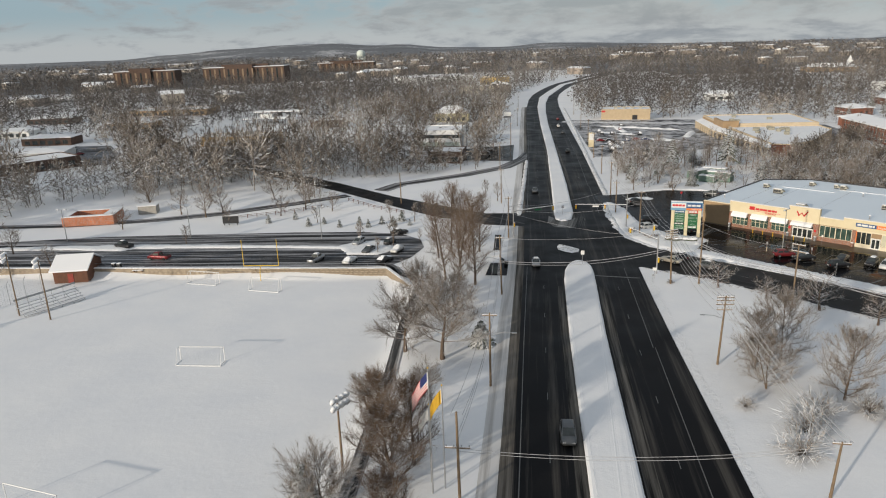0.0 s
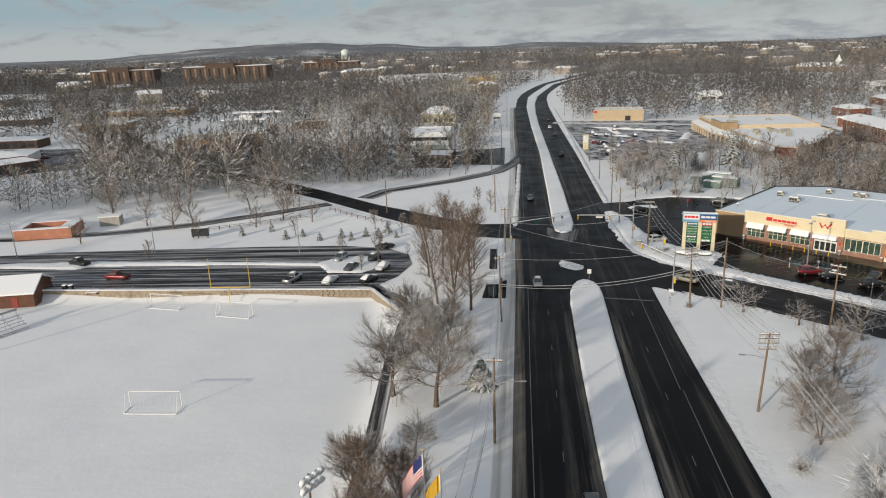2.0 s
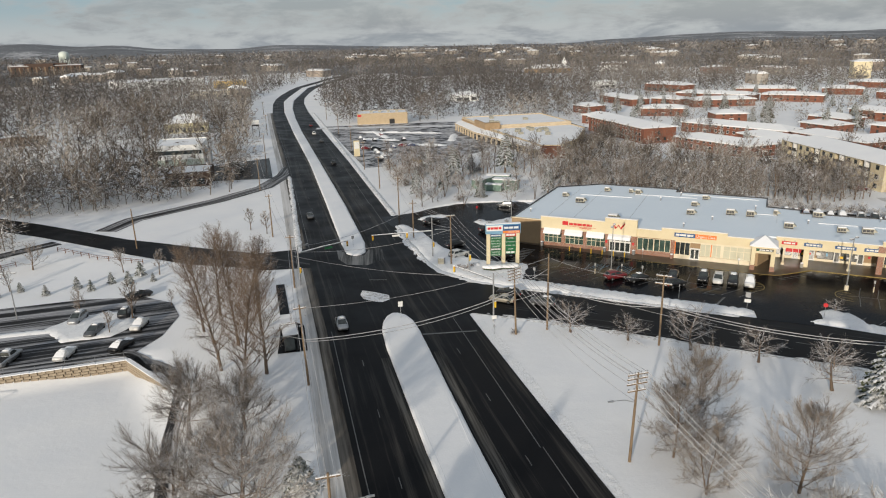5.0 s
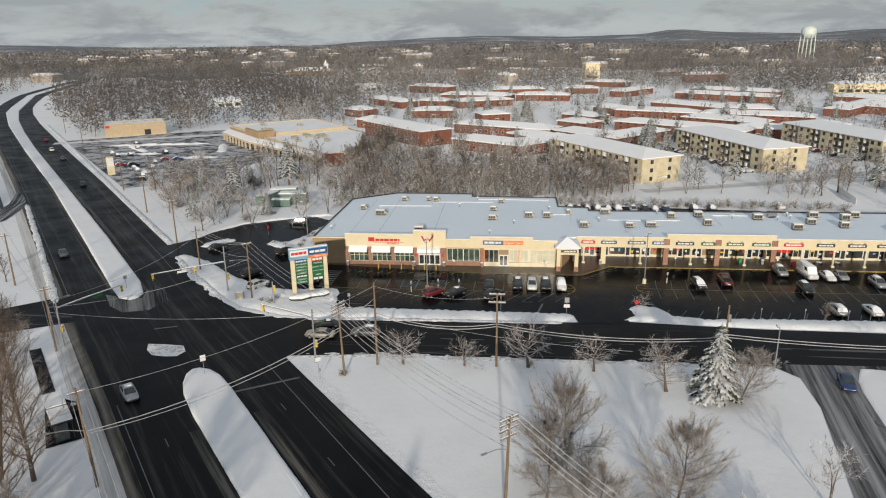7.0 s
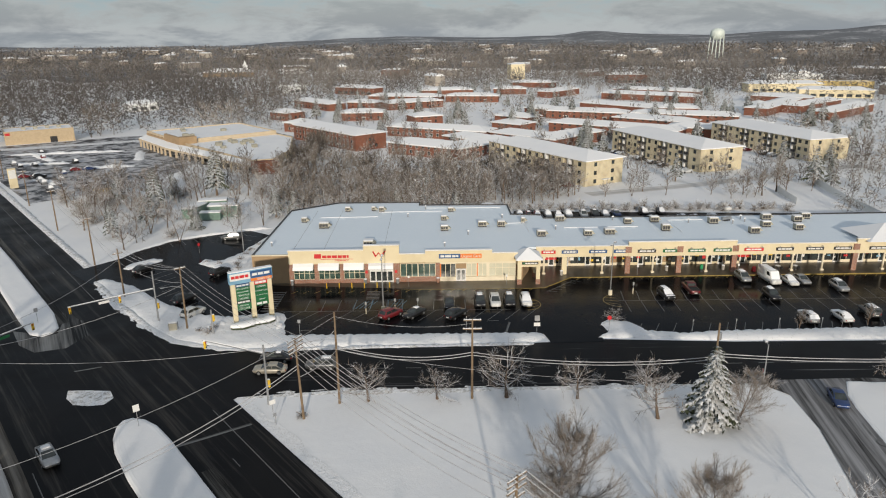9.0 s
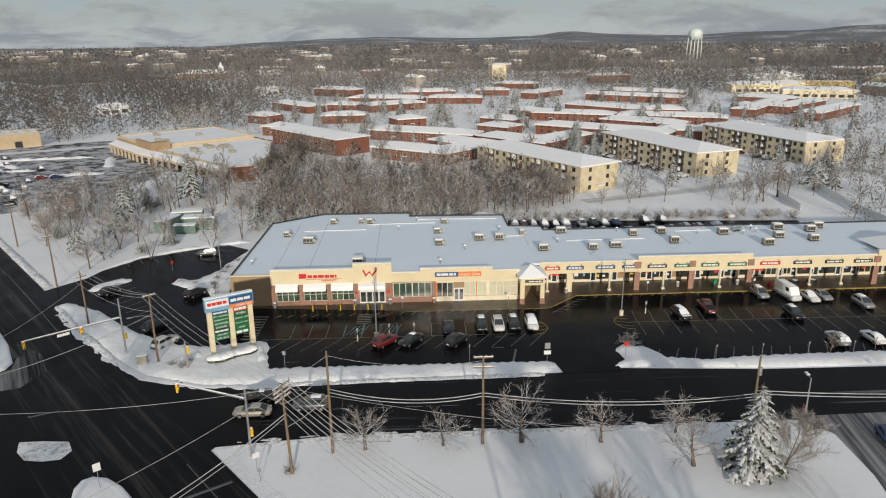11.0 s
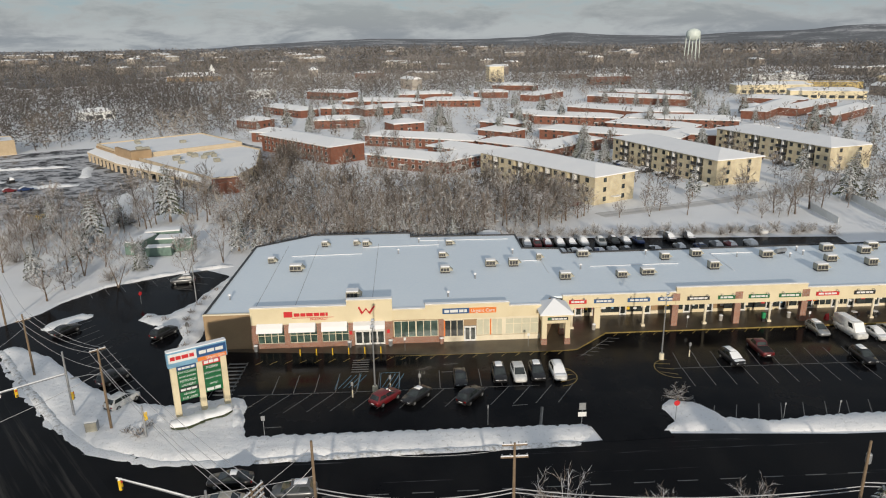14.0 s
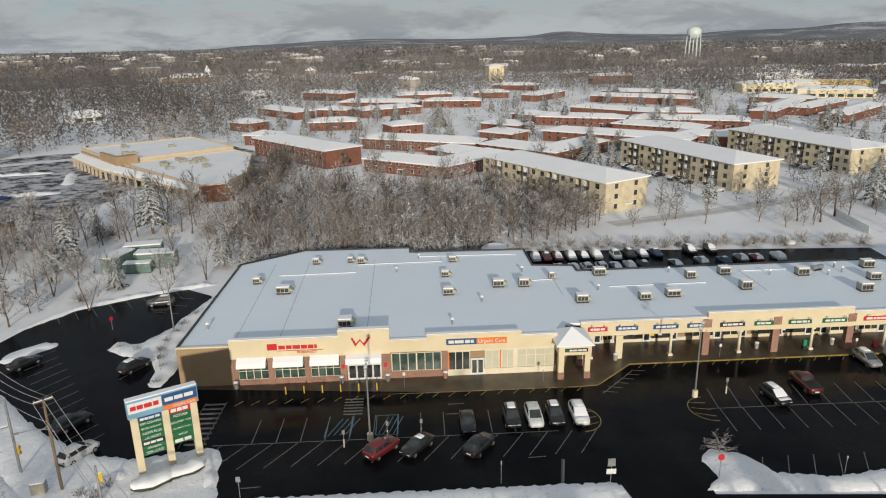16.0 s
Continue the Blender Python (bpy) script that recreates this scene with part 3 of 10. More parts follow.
def ridge(name, path, width, h, mat, label, step=1.0, kind="structure", category="snow bank", seed=0.0, offset=0.0):
    """Snow thrown up by the plough along a kerb: a lumpy low bank."""
    pts = resample(path, step)
    mb, prof = MB(), ((-0.5, 0.0), (-0.3, 0.55), (-0.05, 1.0), (0.2, 0.75), (0.38, 0.35), (0.5, 0.0))
    n = len(prof)
    for k, p in enumerate(pts):
        d = (pts[min(k + 1, len(pts) - 1)] - pts[max(k - 1, 0)]).normalized()
        side = Vector((d.y, -d.x))
        for o, s in prof:
            wob = noise.noise((p.x * 0.35, p.y * 0.35, o + seed))
            q = p + side * (offset + o * width * (1 + 0.45 * noise.noise((p.x * 0.6, p.y * 0.6, seed + 5))))
            lump = 0.7 + 0.6 * noise.noise((q.x * 0.9, q.y * 0.9, seed)) + 0.5 * wob
            end = min(1.0, k / 3, (len(pts) - 1 - k) / 3)
            mb.v.append((q.x, q.y, gz(q.x, q.y) + (max(0.03, s * h * lump * end) if s else -0.04)))
    for k in range(len(pts) - 1):
        mb.f += [(k * n + i, k * n + i + 1, (k + 1) * n + i + 1, (k + 1) * n + i) for i in range(n - 1)]
    return solid(name, mb, mat, label, category, kind=kind, smooth=True)


build_ground()



# ---------------------------------------------------------------- roads and lots
ROAD_LINE = [(8.3, -160), (9.3, 30), (9.9, 62), (10.5, 100), (11.3, 140), (11.6, 185), (12.2, 230), (13.2, 307), (13.4, 420), (14.3, 530), (16.5, 600), (20.5, 650), (27.5, 700), (38, 760), (47, 800), (60, 842), (97, 950), (150, 1090)]
road = strip("road", ROAD_LINE, 11.0, lambda f: 13.9 - 0.9 * step01(f, 0.16, 0.235), ROAD_TOP, ASPHALT_ROAD, "wet black asphalt divided highway with slush streaks", across=6)
strip("shoulder", ROAD_LINE[1:10], 12.6, -10.8, 0.045, SNOW_SLUSH, "brown slushy road shoulder beside the highway", across=3)
strip("shoulder", ROAD_LINE[1:10], 14.8, -12.5, 0.04, SNOW_TRODDEN, "grey trodden snow beside the road shoulder", across=3)
A_ST = radians(-40)
CU, SU = math.cos(A_ST), math.sin(A_ST)


def W(u, v):
    """From the shopping centre's own axes (along the front, back from it) to the world."""
    return (50.5 + u * CU - v * SU, 180.5 + u * SU + v * CU)


STREET_NEAR = [(22.5, 140), (25, 141), (36, 133.8), (65.2, 109.6), (79.2, 97.7), (150, 37)]
STREET_FAR = [(24, 168), (26.2, 164), (30.4, 156.6), (36.6, 150.5), (67.8, 125.8), (75.6, 120.5), (90, 106.3), (107.6, 91.1), (172, 34)]
sheet("side_street", STREET_NEAR + STREET_FAR[::-1], 0.05, ASPHALT_SIDE, "wet asphalt side street in front of the shops", turn=-40, category="road")
sheet("driveway", [(92, 88.5), (79.5, 98.5), (79.2, 93.3), (73.5, 87.5), (62.9, 79.6), (46, 67), (30, 55), (37, 47), (55, 60), (73, 74), (82, 80), (90, 80), (97, 82)], 0.055, ASPHALT_DRIVE, "curving wet driveway leaving the side street", turn=40, category="road")
LOT = [(38.5, 155.0), (70.4, 127.8), (68.6, 124.7), (75.2, 119.6), (76.6, 121.4), (82, 117.0), (113.5, 91.5), (172, 43), (200, 78), W(120, 12), W(0, 8), (66, 212), (64.3, 219.3), (45.8, 222.5), (37, 219), (33, 216), (22, 213), (23, 203), (28, 197), (29.7, 182.4), (31, 172)]
lot = sheet("parking_lot", LOT, 0.075, ASPHALT_LOT, "wet black asphalt parking lot of the shopping centre", turn=-40)
sheet("rear_lot", [W(50, 30), W(125, 30), W(128, 50), W(100, 52), W(54, 56)], 0.06, ASPHALT_LOT, "wet asphalt yard behind the shops", category="parking lot", turn=-40)

# medians and snow banks
MEDIAN = [(12.0, -150), (12.7, 62), (13.5, 103), (14.3, 125), (14.7, 136), (14.6, 140.6), (14.0, 143.2), (12.9, 144.6), (11.7, 144.7), (10.6, 143.6), (9.6, 141.4), (8.8, 138), (8.3, 132), (7.5, 103), (7.0, 62), (6.4, -150)]
snow_slab("median", MEDIAN, 0.42, SNOW, "snow-covered raised median with a kerb", 0.7, 0.025, step=1.2, category="median")
FAR_L = [(8.9, 182.4), (8.75, 190), (9.6, 230), (10.9, 307), (10.6, 419), (11.2, 530), (14.8, 620), (21.8, 672), (40.4, 786), (94, 950)]
FAR_R = [(10.2, 180.2), (11.9, 180.6), (13.2, 182.4), (14.2, 190), (14.9, 230), (15.2, 307), (15.4, 420), (16.4, 490), (18.6, 560), (23.5, 630), (47, 784), (100, 948)]
snow_slab("median", FAR_R + FAR_L[::-1], 0.42, SNOW, "snow-covered raised median with a kerb", 0.7, 0.025, step=2.0, category="median")
sheet("traffic_island", [(8.2, 153.2), (9.6, 151.6), (11.2, 150.6), (12.7, 151.6), (13.0, 153.9), (10.6, 156.3), (8.7, 157.8), (8.0, 155.6)], 0.095, SNOW_DIRTY, "small island of packed dirty snow in the junction", step=1.0, category="island")

BANK_A = [(26.0, 164.6), (30.2, 157.0), (36.4, 151.0), (67.5, 126.3), (69.9, 126.9), (70.6, 128.6), (39.8, 154.9), (41.0, 157.6), (42.7, 160.4), (44.1, 163.2), (42.8, 165.2), (36.5, 168.0), (33.5, 172), (31.2, 179), (30.2, 184), (29.2, 196), (26.6, 203.5), (24.4, 203.5), (24.0, 190), (24.4, 175)]
snow_mound("verge", BANK_A, 0.3, SNOW_BANK, "ploughed snow verge round the shopping centre corner", 0.8, 0.14, category="verge")
BANK_B = [(75.2, 121.6), (90, 106.9), (107.6, 91.8), (170, 36.5), (173, 40), (113.8, 92.8), (92, 110.4), (87.5, 113.2), (83.8, 117.8), (84.8, 121.4), (83.0, 124.8), (80.3, 124.6), (78.6, 121.6)]
snow_mound("verge", BANK_B, 0.3, SNOW_BANK, "ploughed snow verge along the side street", 0.8, 0.09, category="verge")
snow_mound("planting_island", [(43.4, 184.4), (44.5, 182.4), (48.4, 185.9), (51.6, 190.8), (54.0, 193.7), (57.6, 198.6), (62.0, 204.4), (65.5, 208.4), (66.6, 211.0), (64.6, 210.4), (58.3, 205.6), (54.2, 202.2), (51.2, 200.6), (47.8, 199.4), (46.6, 203.4), (43.6, 200.8), (45.1, 196.0), (47.2, 192.0), (46.1, 188.1)], 0.35, SNOW_BANK, "snowy planting island with shrubs beside the pharmacy", 0.6, 0.22, category="island")
snow_mound("entrance_island", [(30.8, 208.2), (31.4, 206.2), (38.2, 207.4), (39.8, 208.8), (38.4, 210.6), (33.5, 210.8)], 0.3, SNOW_BANK, "rounded snowy island at the parking lot entrance", 0.6, 0.1, category="island")
ridge("snow_bank", [(36, 219.5), (45.8, 223.0), (56, 222), (64.6, 219.6), (70, 218)], 2.2, 0.7, SNOW_BANK, "lumpy ploughed snow bank at the back of the lot", seed=2)
strip("verge", [(23.6, 20), (23.5, 63), (23.9, 104), (24.2, 138)], 0.4, lambda f: 1.8 + 0.9 * noise.noise((f * 31, 0.5, 2.0)), 0.022, SNOW_SPECK, "grit-speckled snow along the highway kerb", 1.5, category="verge", across=4)
ridge("snow_bank", [(25, 141.0), (26, 141.6), (36, 134.6), (65.2, 110.4), (79, 98.6)], 2.4, 0.07, SNOW_DIRTY, "dirty ploughed snow bank along the kerb", seed=7, offset=0.5)
ridge("snow_bank", [(25.0, 213), (25.4, 255), (26.4, 307), (28.4, 416), (29, 520)], 2.0, 0.4, SNOW_DIRTY, "dirty ploughed snow bank along the kerb", 2.0, seed=9, offset=1.0)
ridge("snow_bank", [(23.9, 170), (23.6, 190), (24.0, 204)], 1.5, 0.45, SNOW_DIRTY, "dirty ploughed snow bank along the kerb", seed=11, offset=0.4)
ridge("snow_bank", [(36.8, 150.6), (52, 138.6), (67.6, 126.0)], 1.3, 0.3, SNOW_DIRTY, "ploughed snow bank along the side street", seed=13, offset=0.3)
ridge("snow_bank", [(24.0, 200), (23.8, 186), (24.2, 174), (25.9, 164.6), (29.8, 157.4), (34.5, 152.6), (38.5, 149.3)], 1.9, 0.14, SNOW_SPECK, "grit-stained slush thrown up along the corner kerb", 0.45, seed=23, offset=0.5)
ridge("snow_bank", [(30.2, 165.4), (32.4, 165.8), (35.2, 165.2)], 3.0, 0.9, SNOW_BANK, "heap of ploughed snow beside the pylon sign", 0.5, seed=29)
ridge("snow_bank", [(42.2, 163.0), (40.8, 159.6), (39.2, 156.0)], 2.0, 0.75, SNOW_BANK, "heap of ploughed snow beside the pylon sign", 0.5, seed=31)


def snow_hedge(path, w, h):
    """A clipped hedge: dark twigs below, a thick uneven quilt of snow on top."""
    t = thing("hedge", "clipped hedge under a thick quilt of snow", "hedge", m=pose(0, 0, 0))
    pts = resample(path, 0.4)
    for nm, mat, prof, dz in (("foliage", NEEDLES, ((-0.5, 0.0), (-0.52, 0.3), (-0.46, 0.62), (0.46, 0.62), (0.52, 0.3), (0.5, 0.0)), 0.2), ("snow", SNOW_CAR, ((-0.56, 0.52), (-0.54, 0.8), (-0.25, 1.0), (0.25, 1.0), (0.54, 0.8), (0.56, 0.52)), 0.2)):
        mb, n = MB(), len(prof)
        for k, p in enumerate(pts):
            d = (pts[min(k + 1, len(pts) - 1)] - pts[max(k - 1, 0)]).normalized()
            side = Vector((d.y, -d.x))
            end = 0.55 if k in (0, len(pts) - 1) else 1.0
            for o, z in prof:
                j = 0.30 * noise.noise((p.x * 1.3, p.y * 1.3, o * 2 + z))
                q = p + side * (o * w * end * (1 + j))
                mb.v.append((q.x, q.y, gz(q.x, q.y) + dz + z * h * (1 + j) * (0.8 + 0.2 * end)))
        for k in range(len(pts) - 1):
            mb.f += [(k * n + i, k * n + i + 1, (k + 1) * n + i + 1, (k + 1) * n + i) for i in range(n - 1)]
        mb.f += [tuple(range(n)), tuple(range(len(mb.v) - 1, len(mb.v) - n - 1, -1))]
        part(nm, mb, mat, t, smooth=True)


snow_hedge([(34.0, 162.6), (35.6, 161.6), (37.6, 161.8), (39.6, 161.2), (41.0, 161.6)], 1.7, 0.95)
for pth in ([(5.9, -20), (6.5, 62), (7.0, 103), (7.5, 128)], [(13.4, -20), (13.7, 62), (14.5, 103), (15.4, 128)], [(9.0, 186), (9.1, 230), (10.4, 307), (10.1, 419)], [(14.3, 184), (15.5, 230), (15.8, 307), (16.0, 420)]):
    strip("slush", pth, 0.8, 0.8, ROAD_TOP + 0.008, SLUSH_FRINGE, "grey slush streaks beside the median kerb", category="slush", across=2)
ridge("snow_bank", [(-1.0, 186), (0.6, 240), (1.8, 285)], 1.6, 0.35, SNOW_DIRTY, "dirty ploughed snow bank along the kerb", 1.6, seed=19)

sheet("slush", [(8.0, 174.5), (12.0, 173.0), (16.0, 176.0), (17.0, 183), (15.2, 190), (14.0, 184), (12.5, 180.2), (9.6, 180.2), (8.6, 184), (7.2, 186), (6.8, 179)], ROAD_TOP + 0.006, asphalt_material("sprayed_slush", 0.4, 0.7, "UV", (0.36, 0.62), (0.008, 0.008, 0.008), (0.02, 0.02, 0.02), (0.45, 0.44, 0.42)), "grey slush sprayed round the end of the median", step=2.0, turn=80, category="slush")

# west side
BACK_ROAD = [(-100, 258), (-132, 284), (-171, 328), (-201, 366), (-231, 406), (-268, 460)]
sheet("west_road", [(2, 174.5), (2, 189.5), (-10.3, 189.0), (-40.3, 211.1), (-64.8, 234.4), (-98, 262.5), (-104, 255.5), (-61, 219.7), (-37.8, 197.6), (-9.6, 176.2)], 0.05, ASPHALT_SIDE, "wet asphalt road leaving the junction westward", turn=140, category="road")
strip("back_road", BACK_ROAD, 3.6, 3.6, 0.056, ASPHALT_SIDE, "wet asphalt road winding through the western woods", category="road")
strip("slip_road", [(-47, 221), (-42, 232.5), (-21.6, 250), (-7, 267), (0.5, 288), (3.5, 305)], 3.0, 3.0, 0.055, ASPHALT_WEST, "narrow wet slip road between snowy lawns", category="road")
strip("lane", [(-150, 173), (-128, 176), (-108, 182), (-88, 190), (-70, 201), (-56, 213)], 2.2, 2.2, 0.05, ASPHALT_WEST, "narrow wet park lane across the snow", category="road")
sheet("west_lot", [(-140, 155.5), (-135, 158), (-111, 164.3), (-60, 170.4), (-42, 171.4), (-31, 169.5), (-25.5, 164.5), (-23.6, 157), (-25.5, 149), (-29.5, 142.2), (-40, 141.4), (-118, 137.2), (-150, 136)], 0.06, ASPHALT_WEST, "long wet asphalt parking lot streaked with snow", turn=4, category="parking lot")
snow_mound("lot_island", [(-140, 149.4), (-112, 151.6), (-98, 151.2), (-95.5, 153.6), (-60, 155.6), (-44, 155.4), (-41, 150.5), (-33.5, 150.8), (-30.2, 155.5), (-31.6, 161.5), (-36, 163.4), (-41.5, 161.6), (-45, 157.4), (-60, 157.9), (-96.3, 157.2), (-112, 155.6), (-140, 152)], 0.3, SNOW_BANK, "long snowy island between the parking rows", 0.6, 0.12, category="island")
strip("footpath", [(-32.5, 144.2), (-29.5, 143.0), (-26.5, 139.4), (-22.9, 134.6), (-20.4, 129.0), (-20.5, 126)], 1.0, 1.0, 0.07, ASPHALT_DRIVE, "cleared wet footpath from the parking lot to the field", 1.0, category="path")
strip("footpath", [(-20.5, 128), (-21.2, 118), (-20.6, 105), (-19.3, 88), (-18.6, 60), (-18.6, 30)], 1.1, 1.1, 0.05, ASPHALT_WEST, "wet dark footpath beside the playing field", category="path")


# ---------------------------------------------------------------- shop windows and signs
def window_wall(parent, x0, x1, z0, z1, y, panes, frame_mat=TRIM_CREAM, glass=GLASS_GREEN, transom=0.0):
    """A shop window: frame with posts and one glass pane to each field."""
    win = part("window", MB().box(x0, y - 0.04, z0 - 0.08, x1, y + 0.1, z0, None), frame_mat, parent)
    w = (x1 - x0) / panes
    for k in range(panes + 1):
        c = x0 + k * w
        part("frame", MB().box(c - 0.05, y - 0.05, z0, c + 0.05, y + 0.06, z1), frame_mat, win)
    part("frame", MB().box(x0, y - 0.06, z1, x1, y + 0.06, z1 + 0.09), frame_mat, win)
    if transom:
        part("frame", MB().box(x0 + 0.05, y - 0.045, z0 + transom, x1 - 0.05, y + 0.05, z0 + transom + 0.07), frame_mat, win)
    for k in range(panes):
        part("pane", MB().box(x0 + k * w + 0.05, y, z0, x0 + (k + 1) * w - 0.05, y + 0.03, z1), glass, win)
    return win


def shop_door(parent, x0, x1, y, h=2.25, leaves=2):
    d = part("door", MB().box(x0 - 0.08, y - 0.08, 0.02, x0, y + 0.08, h).box(x1, y - 0.08, 0.02, x1 + 0.08, y + 0.08, h).box(x0 - 0.08, y - 0.08, h, x1 + 0.08, y + 0.08, h + 0.12), WHITE_PAINT, parent)
    w = (x1 - x0) / leaves
    for k in range(leaves):
        a, b = x0 + k * w + 0.02, x0 + (k + 1) * w - 0.02
        part("frame", MB().box(a, y - 0.04, 0.03, a + 0.09, y + 0.03, h - 0.02).box(b - 0.09, y - 0.04, 0.03, b, y + 0.03, h - 0.02).box(a + 0.09, y - 0.04, 0.03, b - 0.09, y + 0.03, 0.3).box(a + 0.09, y - 0.04, h - 0.15, b - 0.09, y + 0.03, h - 0.02), WHITE_PAINT, d)
        part("pane", MB().box(a + 0.09, y - 0.01, 0.3, b - 0.09, y + 0.01, h - 0.15), GLASS, d)
        part("handle", MB().box(a + 0.13, y - 0.1, 0.95, a + 0.17, y - 0.06, 1.25), GREY_METAL, d)
    return d


def lettering(parent, text, size, mat, m, depth=0.04, name="lettering"):
    cu = bpy.data.curves.new(name, "FONT")
    cu.body, cu.size, cu.extrude, cu.align_x, cu.align_y = text, size, depth, "CENTER", "CENTER"
    tmp = bpy.data.objects.new("tmp", cu)
    me = bpy.data.meshes.new_from_object(tmp)
    bpy.data.objects.remove(tmp)
    me.materials.clear()
    me.materials.append(mat)
    ob = new(name, me)
    ob.parent = parent
    ob.matrix_local = m
    return ob


def bars(parent, x0, x1, z0, z1, y, mat, seed=1, name="bar", rows=1, thick=0.04):
    """Unreadable or branded writing: plain bars of its size."""
    rnd, first = random.Random(seed), None
    hgt = (z1 - z0) / rows
    for r in range(rows):
        x = x0
        while x < x1 - 0.1:
            w = min(x1 - x, rnd.uniform(1.1, 2.4) * hgt)
            first = part(name, MB().box(x, y - thick, z0 + r * hgt + hgt * 0.14, x + w * 0.86, y, z0 + (r + 1) * hgt - hgt * 0.14), mat, parent)
            x += w
    return first


UP = pose(0, 0, 0, 90, 0, 0)


# ---------------------------------------------------------------- shopping centre
Z_ST = gz(*W(20, -2)) + 0.12
centre = thing("shopping_centre", "long cream stucco shopping centre under a snowy flat roof", "building", m=pose(50.5, 180.5, Z_ST, 0, 0, -40))
ROOF_Z, FR = 5.6, -1.7
# shell walls
shell = [(-3, FR + 0.02), (49, FR + 0.02), (52, 6.5), (150, 6.5), (150, 24.4), (118, 24.0), (57, 23.4), (57, 26.2), (50, 27.2), (50, 36.5), (28.6, 37.2), (28.6, 40), (8.3, 40.4), (-2.2, 33)]
part("wall", MB().prism(shell, -0.6, ROOF_Z - 0.25), STUCCO_TAN, centre, "tan stucco rear and side walls")
part("roof", MB().prism(inset_ring(shell, 0.28), ROOF_Z - 0.25, ROOF_Z - 0.03), ROOF_FILM, centre, "flat roof under smooth snow")
edge = MB()
out_r, in_r = shell, inset_ring(shell, 0.28)
for i in list(range(3, len(shell))):
    j = (i + 1) % len(shell)
    edge.add([(*out_r[i], ROOF_Z - 0.25), (*out_r[j], ROOF_Z - 0.25), (*in_r[j], ROOF_Z - 0.25), (*in_r[i], ROOF_Z - 0.25), (*out_r[i], ROOF_Z + 0.22), (*out_r[j], ROOF_Z + 0.22), (*in_r[j], ROOF_Z + 0.22), (*in_r[i], ROOF_Z + 0.22)], [(3, 2, 1, 0), (4, 5, 6, 7), (0, 1, 5, 4), (1, 2, 6, 5), (2, 3, 7, 6), (3, 0, 4, 7)])
part("coping", edge, DARK_METAL, centre, "dark metal roof edge")
for x in (4.2, 10.2, 22.0):
    part("roof_seam", MB().box(x, 1.0, ROOF_Z - 0.03, x + 0.06, 33, ROOF_Z - 0.015), GREY_METAL, centre, m=pose(0, 0, 0, 0, 0, 0))

for pts in ([(19, 30.5), (34, 30.8), (34, 36)], [(6, 26), (19, 26.4), (19, 33)], [(46, 19), (52, 19.4), (52, 12)], [(30, 34), (48, 33.5)], [(60, 15), (76, 15.2)], [(84, 10.5), (84, 20), (92, 20.2)]):
    part("roof_pipe", MB().tube([(x, y, ROOF_Z + 0.09) for x, y in pts], 0.06, 5), SNOW_CAR, centre, "thin roof pipe coated with snow")


def parapet(x0, x1, z0, z1, y, depth=0.5, mat=STUCCO, cap=True):
    p = part("parapet", MB().box(x0, y, z0, x1, y + depth, z1), mat, centre)
    if cap:
        part("cornice", MB().box(x0 - 0.08, y - 0.12, z1, x1 + 0.08, y + depth + 0.08, z1 + 0.16, bev=0.04), TRIM_CREAM, p)
        part("snow", MB().box(x0 - 0.02, y + 0.02, z1 + 0.16, x1 + 0.02, y + depth, z1 + 0.24, bev=0.03), SNOW_CAR, p)
    return p


# pharmacy front
part("wall", MB().box(-3.0, FR - 0.1, 0, 4.0, FR, 5.55), STUCCO_TAN, centre)
part("cornice", MB().box(-3.1, FR - 0.2, 5.55, 4.0, FR + 0.3, 5.75, bev=0.04), TRIM_CREAM, centre)
part("band", MB().box(-3.0, FR - 0.14, 4.55, -1.1, FR - 0.1, 5.5), STUCCO_TAN, centre)
part("band", MB().box(-3.0, FR - 0.13, 0, 4.0, FR - 0.1, 1.0), STUCCO_TAN, centre)
YF = FR - 0.45
parapet(4.0, 18.4, 3.9, 6.45, YF, 0.75)
parapet(18.4, 25.2, 3.9, 7.35, YF - 0.12, 0.9)
for a, b in ((4.0, 4.85), (8.85, 9.65), (13.75, 14.5), (18.5, 19.3), (24.0, 25.2)):
    part("pier", MB().box(a, YF, 0, b, FR + 0.03, 3.9), BRICK_STORE, centre, "brown brick pier")
for a, b in ((4.85, 8.85), (9.65, 13.75), (14.5, 18.5)):
    part("knee_wall", MB().box(a, YF + 0.12, 0, b, FR + 0.03, 0.75), BRICK_STORE, centre)
    window_wall(centre, a, b, 0.8, 3.75, YF + 0.3, 4, transom=1.15)
    aw = MB()
    x0, x1 = a + 0.02, b - 0.12
    n = 10
    for k in range(n + 1):
        x = x0 + (x1 - x0) * k / n
        w = 0.05 * noise.noise((x * 1.7, 0, 2.0))
        aw.v += [(x, YF - 0.02, 4.1), (x, YF - 0.75, 3.55 + w), (x, YF - 1.05, 3.0 + w), (x, YF - 1.0, 2.92), (x, YF - 0.02, 3.0)]
    for k in range(n):
        aw.f += [(k * 5 + i, k * 5 + (i + 1) % 5, k * 5 + 5 + (i + 1) % 5, k * 5 + 5 + i) for i in range(5)]
    aw.f += [(0, 1, 2, 3, 4), tuple(n * 5 + i for i in (4, 3, 2, 1, 0))]
    part("awning", aw, SNOW_CAR, centre, "window awning covered with snow")
aw = MB()
for k in range(11):
    x = 19.3 + 4.75 * k / 10
    w = 0.06 * noise.noise((x * 1.7, 0, 5.0))
    aw.v += [(x, YF - 0.14, 4.05), (x, YF - 1.1, 3.75 + w), (x, YF - 1.45, 3.2 + w), (x, YF - 1.4, 3.1), (x, YF - 0.14, 3.15)]
